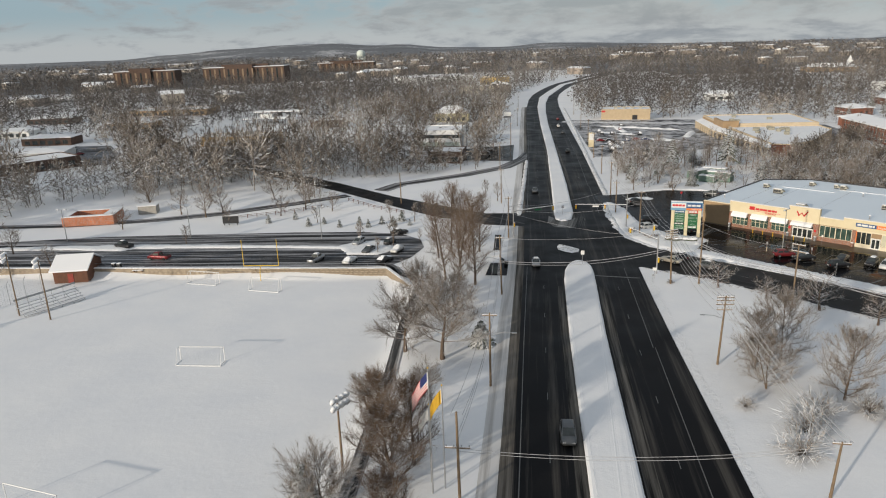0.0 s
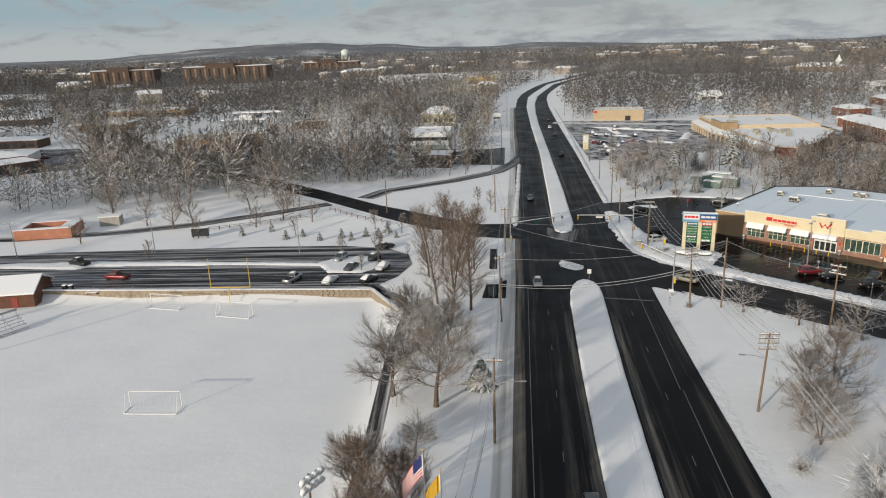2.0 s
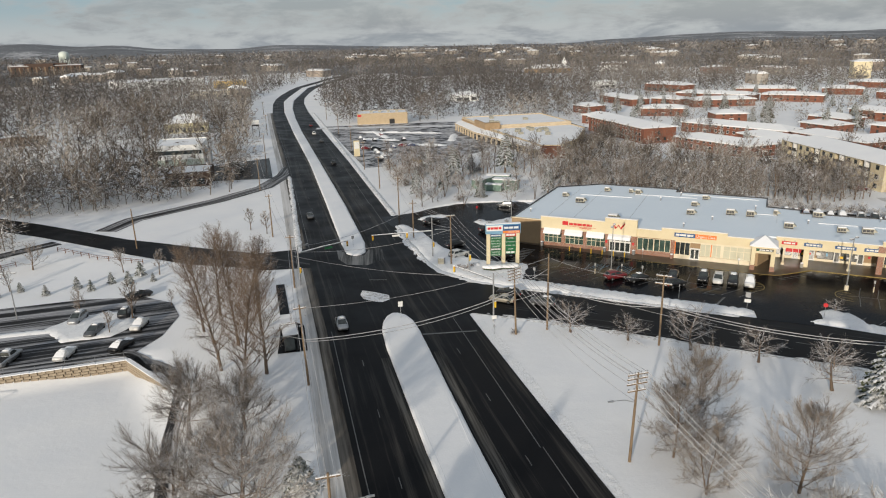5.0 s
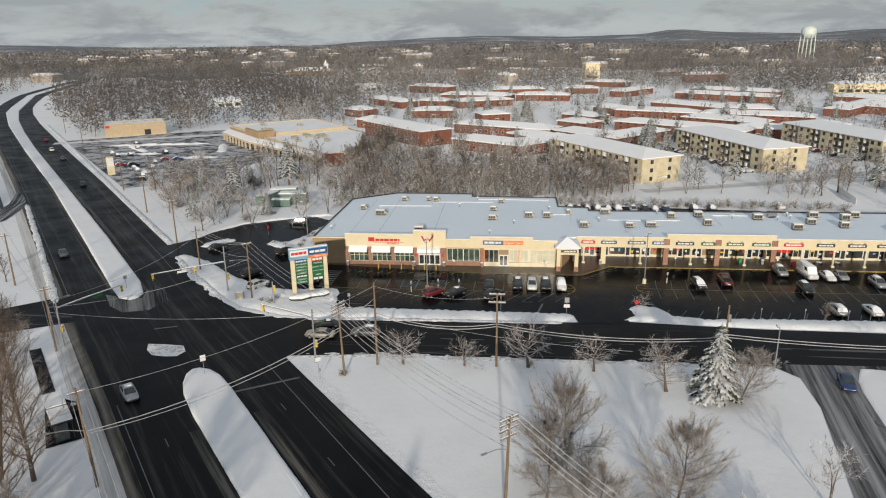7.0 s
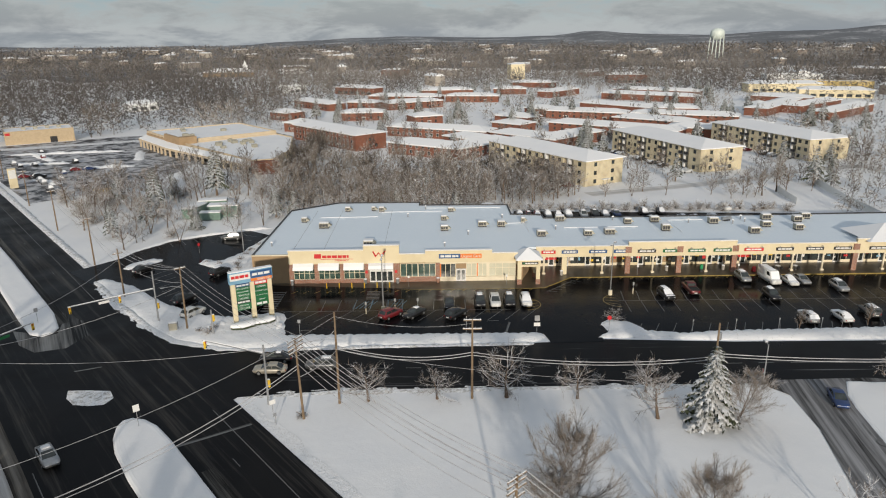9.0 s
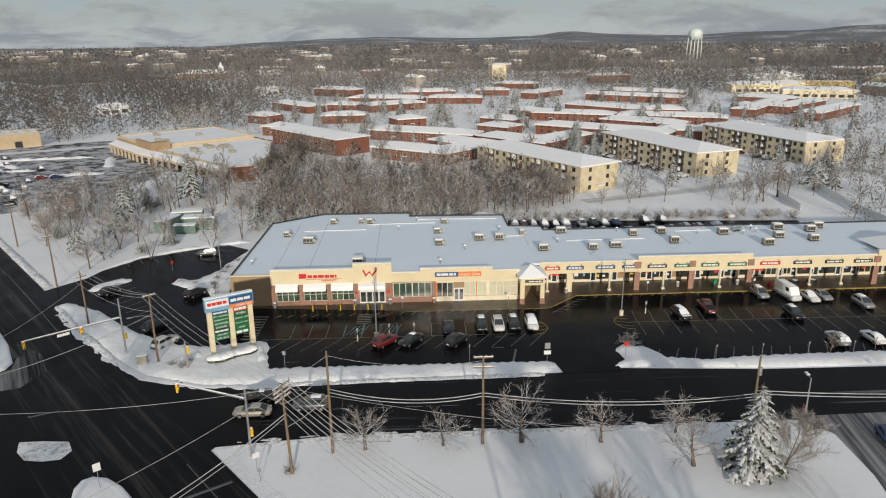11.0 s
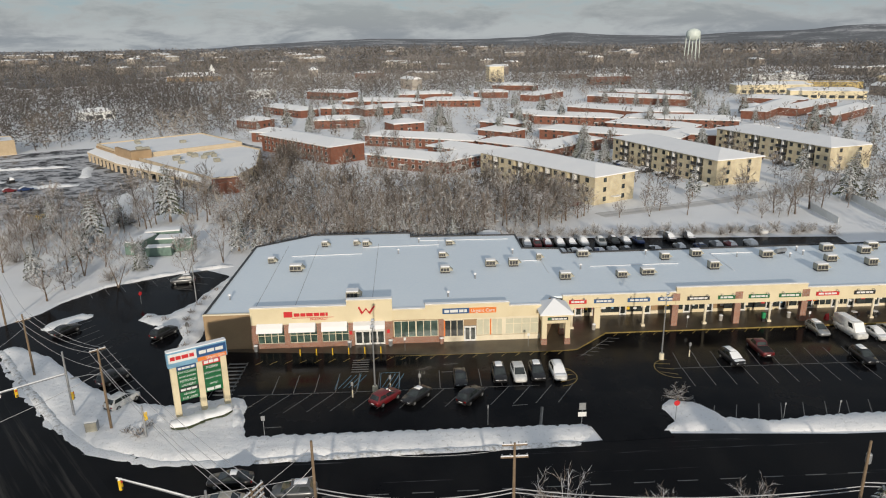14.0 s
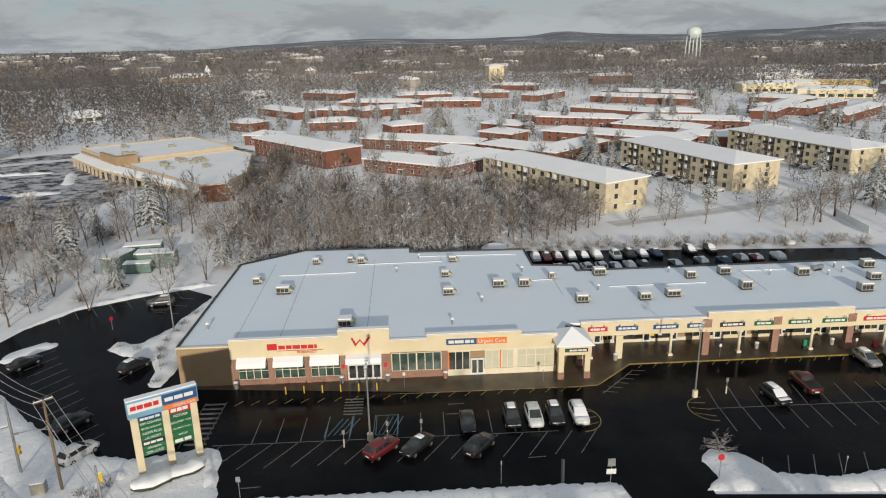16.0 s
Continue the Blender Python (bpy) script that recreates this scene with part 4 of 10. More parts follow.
for k in range(10):
    aw.f += [(k * 5 + i, k * 5 + (i + 1) % 5, k * 5 + 5 + (i + 1) % 5, k * 5 + 5 + i) for i in range(5)]
aw.f += [(0, 1, 2, 3, 4), tuple(50 + i for i in (4, 3, 2, 1, 0))]
part("awning", aw, SNOW_CAR, centre, "entrance awning covered with snow")
shop_door(centre, 19.5, 23.9, YF + 0.25, 2.3, 4)
window_wall(centre, 19.4, 24.0, 2.5, 3.1, YF + 0.25, 4, WHITE_PAINT, GLASS)
for a in (18.62, 24.3):
    part("notice", MB().box(a, YF - 0.05, 1.9, a + 0.45, YF - 0.005, 2.5), RED_SIGN, centre, "red notice plate")
# script logo as plain strokes, and the readable word below it
sg = part("sign", MB().box(10.2, YF - 0.06, 4.86, 16.4, YF - 0.01, 4.92), RED_SIGN, centre, "red channel sign, plain bars")
bars(sg, 9.0, 10.5, 4.9, 6.1, YF - 0.02, RED_SIGN, 3, "stroke", 1, 0.1)
bars(sg, 10.5, 15.6, 5.05, 5.75, YF - 0.02, RED_SIGN, 4, "stroke", 1, 0.1)
lettering(sg, "PHARMACY", 0.5, RED_SIGN, pose(14.2, YF - 0.08, 4.62, 90, 0, 0))
part("sign", MB().tube([(20.2, YF - 0.2, 6.4), (20.7, YF - 0.2, 5.4), (21.3, YF - 0.2, 6.1), (21.8, YF - 0.2, 5.4), (22.6, YF - 0.2, 6.5)], [0.13, 0.24, 0.14, 0.24, 0.12], 6), RED_SIGN, centre, "red zigzag emblem")

# urgent care front
parapet(25.2, 30.2, 3.9, 5.5, FR - 0.28, 0.6)
parapet(30.2, 43.0, 3.9, 6.15, FR - 0.42, 0.75)
parapet(43.0, 47.9, 3.9, 5.5, FR - 0.28, 0.6)
YU = FR - 0.2
part("knee_wall", MB().box(25.2, YU, 0, 33.0, FR + 0.03, 1.0).box(32.2, YU, 1.0, 33.0, FR + 0.03, 3.9), BRICK_STORE, centre)
window_wall(centre, 25.4, 28.7, 1.05, 3.6, YU + 0.1, 3)
window_wall(centre, 28.8, 32.1, 1.05, 3.6, YU + 0.1, 3)
part("wall", MB().box(33.0, YU, 0, 47.9, FR + 0.03, 0.85).box(33.0, YU, 3.6, 47.9, FR + 0.03, 3.9).box(42.0, YU, 0.85, 42.5, FR + 0.03, 3.6).box(40.0, YU, 0.85, 40.35, FR + 0.03, 3.6), TRIM_CREAM, centre)
window_wall(centre, 33.1, 36.0, 0.9, 3.5, YU + 0.06, 3, TRIM_CREAM, GLASS)
shop_door(centre, 36.2, 37.9, YU - 0.02, 2.4, 2)
PALE_BLIND = plain("frosted_pane", (0.62, 0.60, 0.46), (0.55, 0.53, 0.41), 0.8, 20.0, 0.15)
window_wall(centre, 38.1, 40.0, 1.0, 3.5, YU + 0.06, 2, TRIM_CREAM, PALE_BLIND)
window_wall(centre, 40.4, 42.0, 1.0, 3.5, YU + 0.06, 2, TRIM_CREAM, PALE_BLIND)
window_wall(centre, 42.5, 47.6, 1.0, 3.5, YU + 0.06, 4, TRIM_CREAM, PALE_BLIND, 1.6)
for x in (33.0, 40.1):
    part("stripe", MB().box(x, YU - 0.05, 0.95, x + 0.19, YU - 0.01, 3.6), ORANGE_SIGN, centre, "orange upright stripe")
sg = part("sign", MB().box(32.8, FR - 0.55, 4.75, 36.9, FR - 0.42, 5.6), BLUE_SIGN, centre, "dark blue sign board")
bars(sg, 33.1, 36.6, 4.9, 5.5, FR - 0.56, SIGN_WHITE, 8)
sg = part("sign", MB().box(36.9, FR - 0.55, 4.75, 41.0, FR - 0.42, 5.6), ORANGE_SIGN, centre, "orange sign board")
lettering(sg, "Urgent Care", 0.72, SIGN_WHITE, pose(38.95, FR - 0.57, 5.16, 90, 0, 0), 0.02)

# gabled porch
PX0, PX1, PY0, PY1 = 47.7, 52.0, FR - 2.6, FR + 1.8
for x in (PX0, PX1 - 0.75):
    for y in (PY0, PY1 - 0.8):
        c = part("column", MB().box(x, y, 1.0, x + 0.75, y + 0.75, 3.5), STUCCO, centre)
        part("base", MB().box(x - 0.06, y - 0.06, 0, x + 0.81, y + 0.81, 1.0), BRICK_STORE, c)
part("porch_band", MB().box(PX0, PY0, 3.5, PX1, PY1, 4.9), STUCCO, centre)
rx, ry = (PX0 + PX1) / 2, (PY0 + PY1) / 2
part("porch_roof", MB().add([(PX0 - 0.4, PY0 - 0.4, 4.9), (PX1 + 0.4, PY0 - 0.4, 4.9), (PX1 + 0.4, PY1 + 0.6, 4.9), (PX0 - 0.4, PY1 + 0.6, 4.9), (rx, ry, 6.7), (PX0 - 0.4, PY0 - 0.4, 5.05), (PX1 + 0.4, PY0 - 0.4, 5.05), (PX1 + 0.4, PY1 + 0.6, 5.05), (PX0 - 0.4, PY1 + 0.6, 5.05)], [(3, 2, 1, 0), (5, 6, 4), (6, 7, 4), (7, 8, 4), (8, 5, 4), (0, 1, 6, 5), (1, 2, 7, 6), (2, 3, 8, 7), (3, 0, 5, 8)]), SNOW_ROOF, centre, "pyramid roof covered with snow")
sg = part("sign", MB().box(PX0 + 0.8, PY0 - 0.1, 4.0, PX1 - 0.4, PY0 - 0.01, 4.5), DARK_METAL, centre)
bars(sg, PX0 + 1.4, PX1 - 0.5, 4.08, 4.42, PY0 - 0.11, SIGN_WHITE, 21)
part("emblem", MB().box(PX0 + 0.9, PY0 - 0.13, 4.08, PX0 + 1.3, PY0 - 0.1, 4.42), GREEN_SIGN, sg)

# covered walk and shops
YB, YW = 1.2, 6.2            # band in front, shop wall behind
part("canopy_ceiling", MB().box(52.0, YB + 0.02, 3.55, 150, 6.6, 3.7), TRIM_CREAM, centre)
part("roof", MB().box(48.6, YB + 0.3, ROOF_Z - 0.4, 150, 7.2, ROOF_Z - 0.02), ROOF_FILM, centre, "flat roof under smooth snow")
shops = [(52.0, 59.6, 5.55), (59.6, 70.2, 5.55), (70.2, 80.4, 6.35), (80.4, 91.6, 6.35), (91.6, 103.5, 5.6), (103.5, 115.5, 5.6), (115.5, 128.0, 6.4), (128.0, 150.0, 5.6)]
sign_mats = [(DARK_METAL, SIGN_WHITE), (BLUE_SIGN, SIGN_WHITE), (GREEN_SIGN, SIGN_WHITE), (DARK_METAL, SIGN_WHITE), (RED_SIGN, SIGN_WHITE), (DARK_METAL, SIGN_WHITE), (GREEN_SIGN, SIGN_WHITE), (DARK_METAL, SIGN_WHITE)]
SIGN_X = [(53.0, 55.8, 0, 4), (57.0, 60.2, 0, 1), (62.4, 66.0, 1, 1), (67.3, 70.0, 1, 1), (72.0, 75.6, 2, 3), (77.0, 79.8, 2, 2), (82.0, 85.4, 3, 2), (87.0, 90.6, 3, 2), (93.2, 97.0, 4, 4), (99.5, 103, 4, 5), (105.5, 109, 5, 0), (111, 114.6, 5, 0), (118, 122, 6, 0), (123, 126.5, 6, 0), (131, 135, 7, 0), (139, 143, 7, 0)]
bands = []
for k, (a, b, h) in enumerate(shops):
    bands.append(parapet(a, b, 3.55, h, YB - (0.15 if h > 6 else 0), 0.55))
    y = YW
    part("knee_wall", MB().box(a, y, 0, b, y + 0.35, 0.55), TRIM_CREAM if k not in (2, 3) else STUCCO, centre)
    part("wall", MB().box(a, y, 3.0, b, y + 0.35, 3.6), TRIM_CREAM, centre)
    x, rnd = a + 0.3, random.Random(40 + k)
    while x < b - 2.2:
        w = min(rnd.uniform(2.4, 3.6), b - x - 1.4)
        window_wall(centre, x, x + w, 0.6, 2.95, y - 0.02, max(2, round(w / 1.2)), DARK_METAL if k % 2 else TRIM_CREAM, GLASS)
        shop_door(centre, x + w + 0.15, x + w + 1.15, y - 0.05, 2.25, 1)
        x += w + 1.45
for a, b, k, s in SIGN_X:
    y = YB - (0.15 if shops[k][2] > 6 else 0)
    board, ink = sign_mats[s]
    sg = part("sign", MB().box(a, y - 0.12, 4.3, b, y - 0.01, 4.95), board, centre)
    bars(sg, a + 0.35, b - 0.3, 4.42, 4.85, y - 0.13, ink, 60 + int(a), thick=0.02)
    for x in (a + 0.5, b - 0.5):
        part("sign_lamp", MB().tube([(x, y - 0.02, 5.25), (x, y - 0.5, 5.35), (x, y - 0.6, 5.2)], 0.035, 4).box(x - 0.1, y - 0.72, 5.1, x + 0.1, y - 0.52, 5.22), GREY_METAL, sg)
for x in (57.6, 70.2, 80.4, 91.4, 115.5, 128.0):
    part("pier", MB().box(x - 0.5, YB - 0.2, 0, x + 0.5, YB + 0.6, 3.55), BRICK_STORE if x > 60 else STUCCO, centre, "square brick pier" if x > 60 else "square cream pier")
    if x > 60:
        part("brick_panel", MB().box(x - 0.6, YB - 0.24, 4.3, x + 0.6, YB + 0.02, 5.5), BRICK_STORE, centre)
for x in (53.6, 65.2, 75.3, 86.0, 97.0, 103.2, 109.3, 121.5, 134, 141):
    c = part("column", MB().tube([(x, YB + 0.2, 0.35), (x, YB + 0.2, 3.3)], 0.2, 10), TRIM_CREAM, centre, smooth=True)
    part("base", MB().box(x - 0.32, YB - 0.12, 0, x + 0.32, YB + 0.52, 0.35, bev=0.03), TRIM_CREAM, c)
    part("capital", MB().box(x - 0.28, YB - 0.08, 3.3, x + 0.28, YB + 0.48, 3.55), TRIM_CREAM, c)
for a, b in ((53.6, 57.0), (94.0, 97.0)):
    part("banner", MB().box(a + 0.5, YW - 0.1, 1.4, b, YW - 0.05, 2.4), RED_SIGN, centre, "red banner in the shop window")
# notices and displays in the shop windows
rnd = random.Random(88)
for k in range(46):
    x = 53.2 + k * 1.7 + rnd.uniform(-0.4, 0.4)
    w, z, h = rnd.uniform(0.35, 0.9), rnd.uniform(0.9, 2.0), rnd.uniform(0.3, 0.7)
    part("poster", MB().box(x, YW - 0.09, z, x + w, YW - 0.065, z + h), rnd.choice((SIGN_WHITE, SIGN_WHITE, RED_SIGN, YELLOW, PALE_BLUE, TRIM_CREAM)), centre, "printed notice in a shop window")
# hipped corner tower at the far end
TX = 118.0
part("tower_roof", MB().add([(TX - 1, YB - 1.5, 6.2), (TX + 13, YB - 1.5, 6.2), (TX + 13, YB + 9, 6.2), (TX - 1, YB + 9, 6.2), (TX + 5, YB + 4, 8.6), (TX + 7.5, YB + 4, 8.6)], [(3, 2, 1, 0), (0, 1, 5, 4), (1, 2, 5), (2, 3, 4, 5), (3, 0, 4)]), SNOW_ROOF, centre, "hipped snowy tower roof")

# pavement and kerb in front
walkp = [(-4.2, -6.0), (50.0, -6.4), (52.6, -6.2), (56.5, -2.6), (58.6, -0.6), (150, -0.6), (150, 6.5), (52, 6.5), (49, -1.7), (-3, -1.7)]
walk_ob = solid("pavement", MB().prism([W(u, v) for u, v in walkp], Z_ST - 0.4, Z_ST), CONCRETE_WET, "wet brown concrete pavement before the shops", "pavement", kind="structure")
kerb_line = [(-4.2, -6.0), (50.0, -6.4), (52.6, -6.2), (56.5, -2.6), (58.6, -0.6), (150, -0.6)]
mb = MB()
for (a, b), (c, d) in zip(kerb_line, kerb_line[1:]):
    p, q = Vector(W(a, b)), Vector(W(c, d))
    s = (q - p).normalized()
    n_ = Vector((s.y, -s.x)) * 0.16
    mb.add([(*p, Z_ST - 0.3), (*q, Z_ST - 0.3), (*(q + n_), Z_ST - 0.3), (*(p + n_), Z_ST - 0.3), (*p, Z_ST + 0.012), (*q, Z_ST + 0.012), (*(q + n_), Z_ST + 0.006), (*(p + n_), Z_ST + 0.006)], [(4, 5, 6, 7), (2, 3, 7, 6), (0, 1, 5, 4)])
solid("kerb", mb, LINE_YELLOW, "yellow painted kerb along the shop pavement", "kerb", kind="structure")


# roof machinery
def rooftop_unit(u, v, w, d, h, seed):
    t = thing("rooftop_unit", "grey-beige rooftop air handler with snow on top", "air handler", "rooftop units on the shopping centre", m=pose(*W(u, v), Z_ST + ROOF_Z - 0.02, 0, 0, -40))
    part("curb", MB().box(-w / 2 + 0.05, -d / 2 + 0.05, 0, w / 2 - 0.05, d / 2 - 0.05, 0.25), DARK_METAL, t)
    part("casing", MB().box(-w / 2, -d / 2, 0.25, w / 2, d / 2, h, bev=0.05), UNIT_METAL, t)
    for k in range(3):
        part("grille", MB().box(-w / 2 + 0.12 + k * (w - 0.24) / 3, -d / 2 - 0.03, 0.4, -w / 2 + 0.04 + (k + 1) * (w - 0.24) / 3, -d / 2 + 0.01, h - 0.15), DARK_METAL, t)
    part("hood", MB().profile([(w / 2 - 0.01, h - 0.1), (w / 2 + 0.5, h - 0.55), (w / 2 + 0.5, h - 0.65), (w / 2 - 0.01, h - 0.65)], -d / 2 + 0.1, d / 2 - 0.1), UNIT_METAL, t)
    part("snow", MB().box(-w / 2 + 0.04, -d / 2 + 0.04, h, w / 2 - 0.04, d / 2 - 0.04, h + 0.18, bev=0.06), SNOW_CAR, t)
    return t


UNITS_WEST = [(2.8, 22.9, 1.6, 1.4, 1.2), (8.0, 17.8, 2.8, 1.6, 1.4), (11.5, 32.3, 1.6, 1.4, 1.2), (17.6, 32.6, 1.3, 1.2, 1.1), (19.6, 31.7, 1.7, 1.5, 1.3), (18.9, 3.7, 2.6, 2.0, 1.5), (34.2, 23.1, 1.8, 1.4, 1.2), (34.2, 14.6, 2.2, 1.5, 1.3), (36, 31, 1.8, 1.4, 1.1), (42.5, 17.3, 2.4, 1.6, 1.4), (46.6, 17.1, 2.2, 1.6, 1.5), (51.7, 19.8, 1.2, 1.1, 1.4)]
UNITS_EAST = [(54.2, 9.4, 2.4, 1.7, 1.4), (60.1, 21.1, 2.6, 1.6, 1.4), (63.9, 9.5, 2.2, 1.7, 1.3), (68.6, 10.3, 2.8, 1.7, 1.3), (74.5, 18.1, 2.0, 1.6, 1.4), (80.8, 19.4, 2.4, 1.7, 1.4), (81.0, 12.2, 2.2, 1.7, 1.6), (93.2, 17.5, 2.6, 1.7, 1.5), (98.7, 9.5, 2.6, 1.7, 1.5), (103.3, 14.2, 2.4, 1.6, 1.4), (106, 20, 2.6, 1.7, 1.5), (109, 11.5, 2.2, 1.7, 1.5), (112, 18, 2.4, 1.7, 1.5), (115, 20.5, 2.6, 1.7, 1.5)]
for k, (u, v, w, d, h) in enumerate(UNITS_WEST + UNITS_EAST):
    rooftop_unit(u, v, w * 0.78, d * 0.85, h * 0.82, k)


def roof_vent(u, v, h, r):
    t = thing("roof_vent", "small galvanised roof vent with a snow cap", "vent", "roof vents on the shopping centre", m=pose(*W(u, v), Z_ST + ROOF_Z - 0.04))
    part("pipe", MB().tube([(0, 0, 0), (0, 0, h)], r, 8), GREY_METAL, t)
    part("cap", MB().tube([(0, 0, h - 0.1), (0, 0, h), (0, 0, h + 0.15)], [r * 2, r * 2, r * 0.5], 8), SNOW_CAR, t)


for u, v in ((39.1, 10.9), (34.0, 2.8), (26, 26), (30, 33), (47.5, 24), (88, 18), (97.3, 16.8), (100.5, 18.1), (100.6, 20.5), (58, 14), (72, 21), (-0.5, 4.5)):
    roof_vent(u, v, 0.9, 0.14)
# large exhaust fan on the roof
t = thing("exhaust_fan", "round kitchen exhaust duct lying on the snowy roof", "fan", m=pose(*W(97, 19.5), Z_ST + ROOF_Z - 0.03, 0, 0, -20))
part("duct", MB().tube([(-1.2, 0, 0.5), (1.2, 0, 0.5)], 0.4, 12), GREY_METAL, t)
part("base", MB().box(-0.8, -0.4, 0, 0.8, 0.4, 0.2), DARK_METAL, t)



# ---------------------------------------------------------------- trees
def twig_tri(mb, p, d, length, width, rnd):
    """A twig: one slim blade lying nearly flat, so that snow rests on it."""
    side = d.cross(Vector((rnd.gauss(0, 0.35), rnd.gauss(0, 0.35), 1)))
    if side.length < 1e-3:
        side = Vector((1, 0, 0))
    side = side.normalized() * width / 2
    k = len(mb.v)
    mb.v += [tuple(p - side), tuple(p + side), tuple(p + d * length)]
    mb.f.append((k, k + 1, k + 2))


def limb_tube(mb, pts, r0, r1, sides):
    n = len(pts)
    mb.tube(pts, [r0 + (r1 - r0) * k / (n - 1) for k in range(n)], sides, cap=False)


def bend(p, d, length, rnd, lift, segs, wob):
    pts, q, e = [p.copy()], p.copy(), d.copy()
    for _ in range(segs):
        e = (e + Vector((rnd.gauss(0, wob), rnd.gauss(0, wob), rnd.gauss(0, wob * 0.6) + lift))).normalized()
        q = q + e * (length / segs)
        pts.append(q.copy())
    return pts, e


def bare_tree(seed, h=14.0, r0=0.28, limbs=16, start=0.2, angle=45.0, reach=0.36, subs=6, twigs=7, twig_len=1.1, twig_w=0.05, lift=0.10, wob=0.12, stems=1, shape="oval", sub_len=1.0):
    """Trunk with limbs, and the crown of branches and twigs, as two meshes."""
    rnd = random.Random(seed)
    wood, crown = MB(), MB()
    for s in range(stems):
        lean = Vector((rnd.gauss(0, 0.05 + 0.16 * (stems > 1)), rnd.gauss(0, 0.05 + 0.16 * (stems > 1)), 1)).normalized()
        th = h * (0.93 if shape != "spread" else 0.62) * rnd.uniform(0.85, 1.0)
        trunk, _ = bend(Vector((0, 0, -0.15)), lean, th, rnd, 0.02, 7, 0.05)
        base_r = r0 / math.sqrt(stems)
        wood.tube(trunk, [base_r * (1.25 if k == 0 else 1) * (1 - 0.9 * k / 7) + 0.015 for k in range(8)], 7, cap=False)
        for i in range(limbs // stems):
            f = start + (0.97 - start) * (i + rnd.random()) / (limbs // stems)
            k = min(6, int(f * 7))
            p = trunk[k].lerp(trunk[k + 1], f * 7 - k)
            if shape == "oval":
                spanw = math.sin(math.pi * min(1, (f - start + 0.22) / (1.22 - start))) ** 0.7
            elif shape == "column":
                spanw = 0.55 + 0.45 * math.sin(math.pi * f)
            else:
                spanw = 1.0 - 0.25 * f
            ang = radians(angle * rnd.uniform(0.75, 1.2) * (1.15 - 0.45 * f))
            az = i * 2.399 + rnd.uniform(-0.5, 0.5) + seed
            d = Vector((math.sin(ang) * math.cos(az), math.sin(ang) * math.sin(az), math.cos(ang)))
            ln = max(1.0, h * reach * spanw * rnd.uniform(0.75, 1.15))
            lr = max(0.025, base_r * 0.42 * (1 - 0.7 * f))
            pts, e = bend(p, d, ln, rnd, lift, 4, wob)
            limb_tube(wood, pts, lr, 0.015, 5)
            for j in range(subs):
                g = 0.22 + 0.78 * (j + rnd.random()) / subs
                kk = min(3, int(g * 4))
                q = pts[kk].lerp(pts[kk + 1], g * 4 - kk)
                dd = (pts[kk + 1] - pts[kk]).normalized()
                sd = (dd + Vector((rnd.gauss(0, 0.55), rnd.gauss(0, 0.55), rnd.gauss(0.12, 0.4)))).normalized()
                sl = ln * sub_len * rnd.uniform(0.28, 0.5) * (1.1 - 0.4 * g)
                sp, _ = bend(q, sd, sl, rnd, lift * 0.8, 2, wob * 1.2)
                limb_tube(crown, sp, max(0.012, lr * 0.35), 0.008, 3)
                for t in range(twigs):
                    c = rnd.random()
                    m = min(1, int(c * 2))
                    tp = sp[m].lerp(sp[m + 1], c * 2 - m)
                    td = ((sp[m + 1] - sp[m]).normalized() + Vector((rnd.gauss(0, 0.6), rnd.gauss(0, 0.6), rnd.gauss(0.03, 0.4)))).normalized()
                    twig_tri(crown, tp, td, twig_len * rnd.uniform(0.5, 1.25), twig_w * rnd.uniform(0.6, 1.3), rnd)
            for t in range(twigs):
                c = rnd.uniform(0.3, 1.0)
                m = min(3, int(c * 4))
                tp = pts[m].lerp(pts[m + 1], c * 4 - m)
                td = (e + Vector((rnd.gauss(0, 0.6), rnd.gauss(0, 0.6), rnd.gauss(0.1, 0.4)))).normalized()
                twig_tri(crown, tp, td, twig_len * rnd.uniform(0.5, 1.2), twig_w * rnd.uniform(0.7, 1.3), rnd)
    return wood, crown


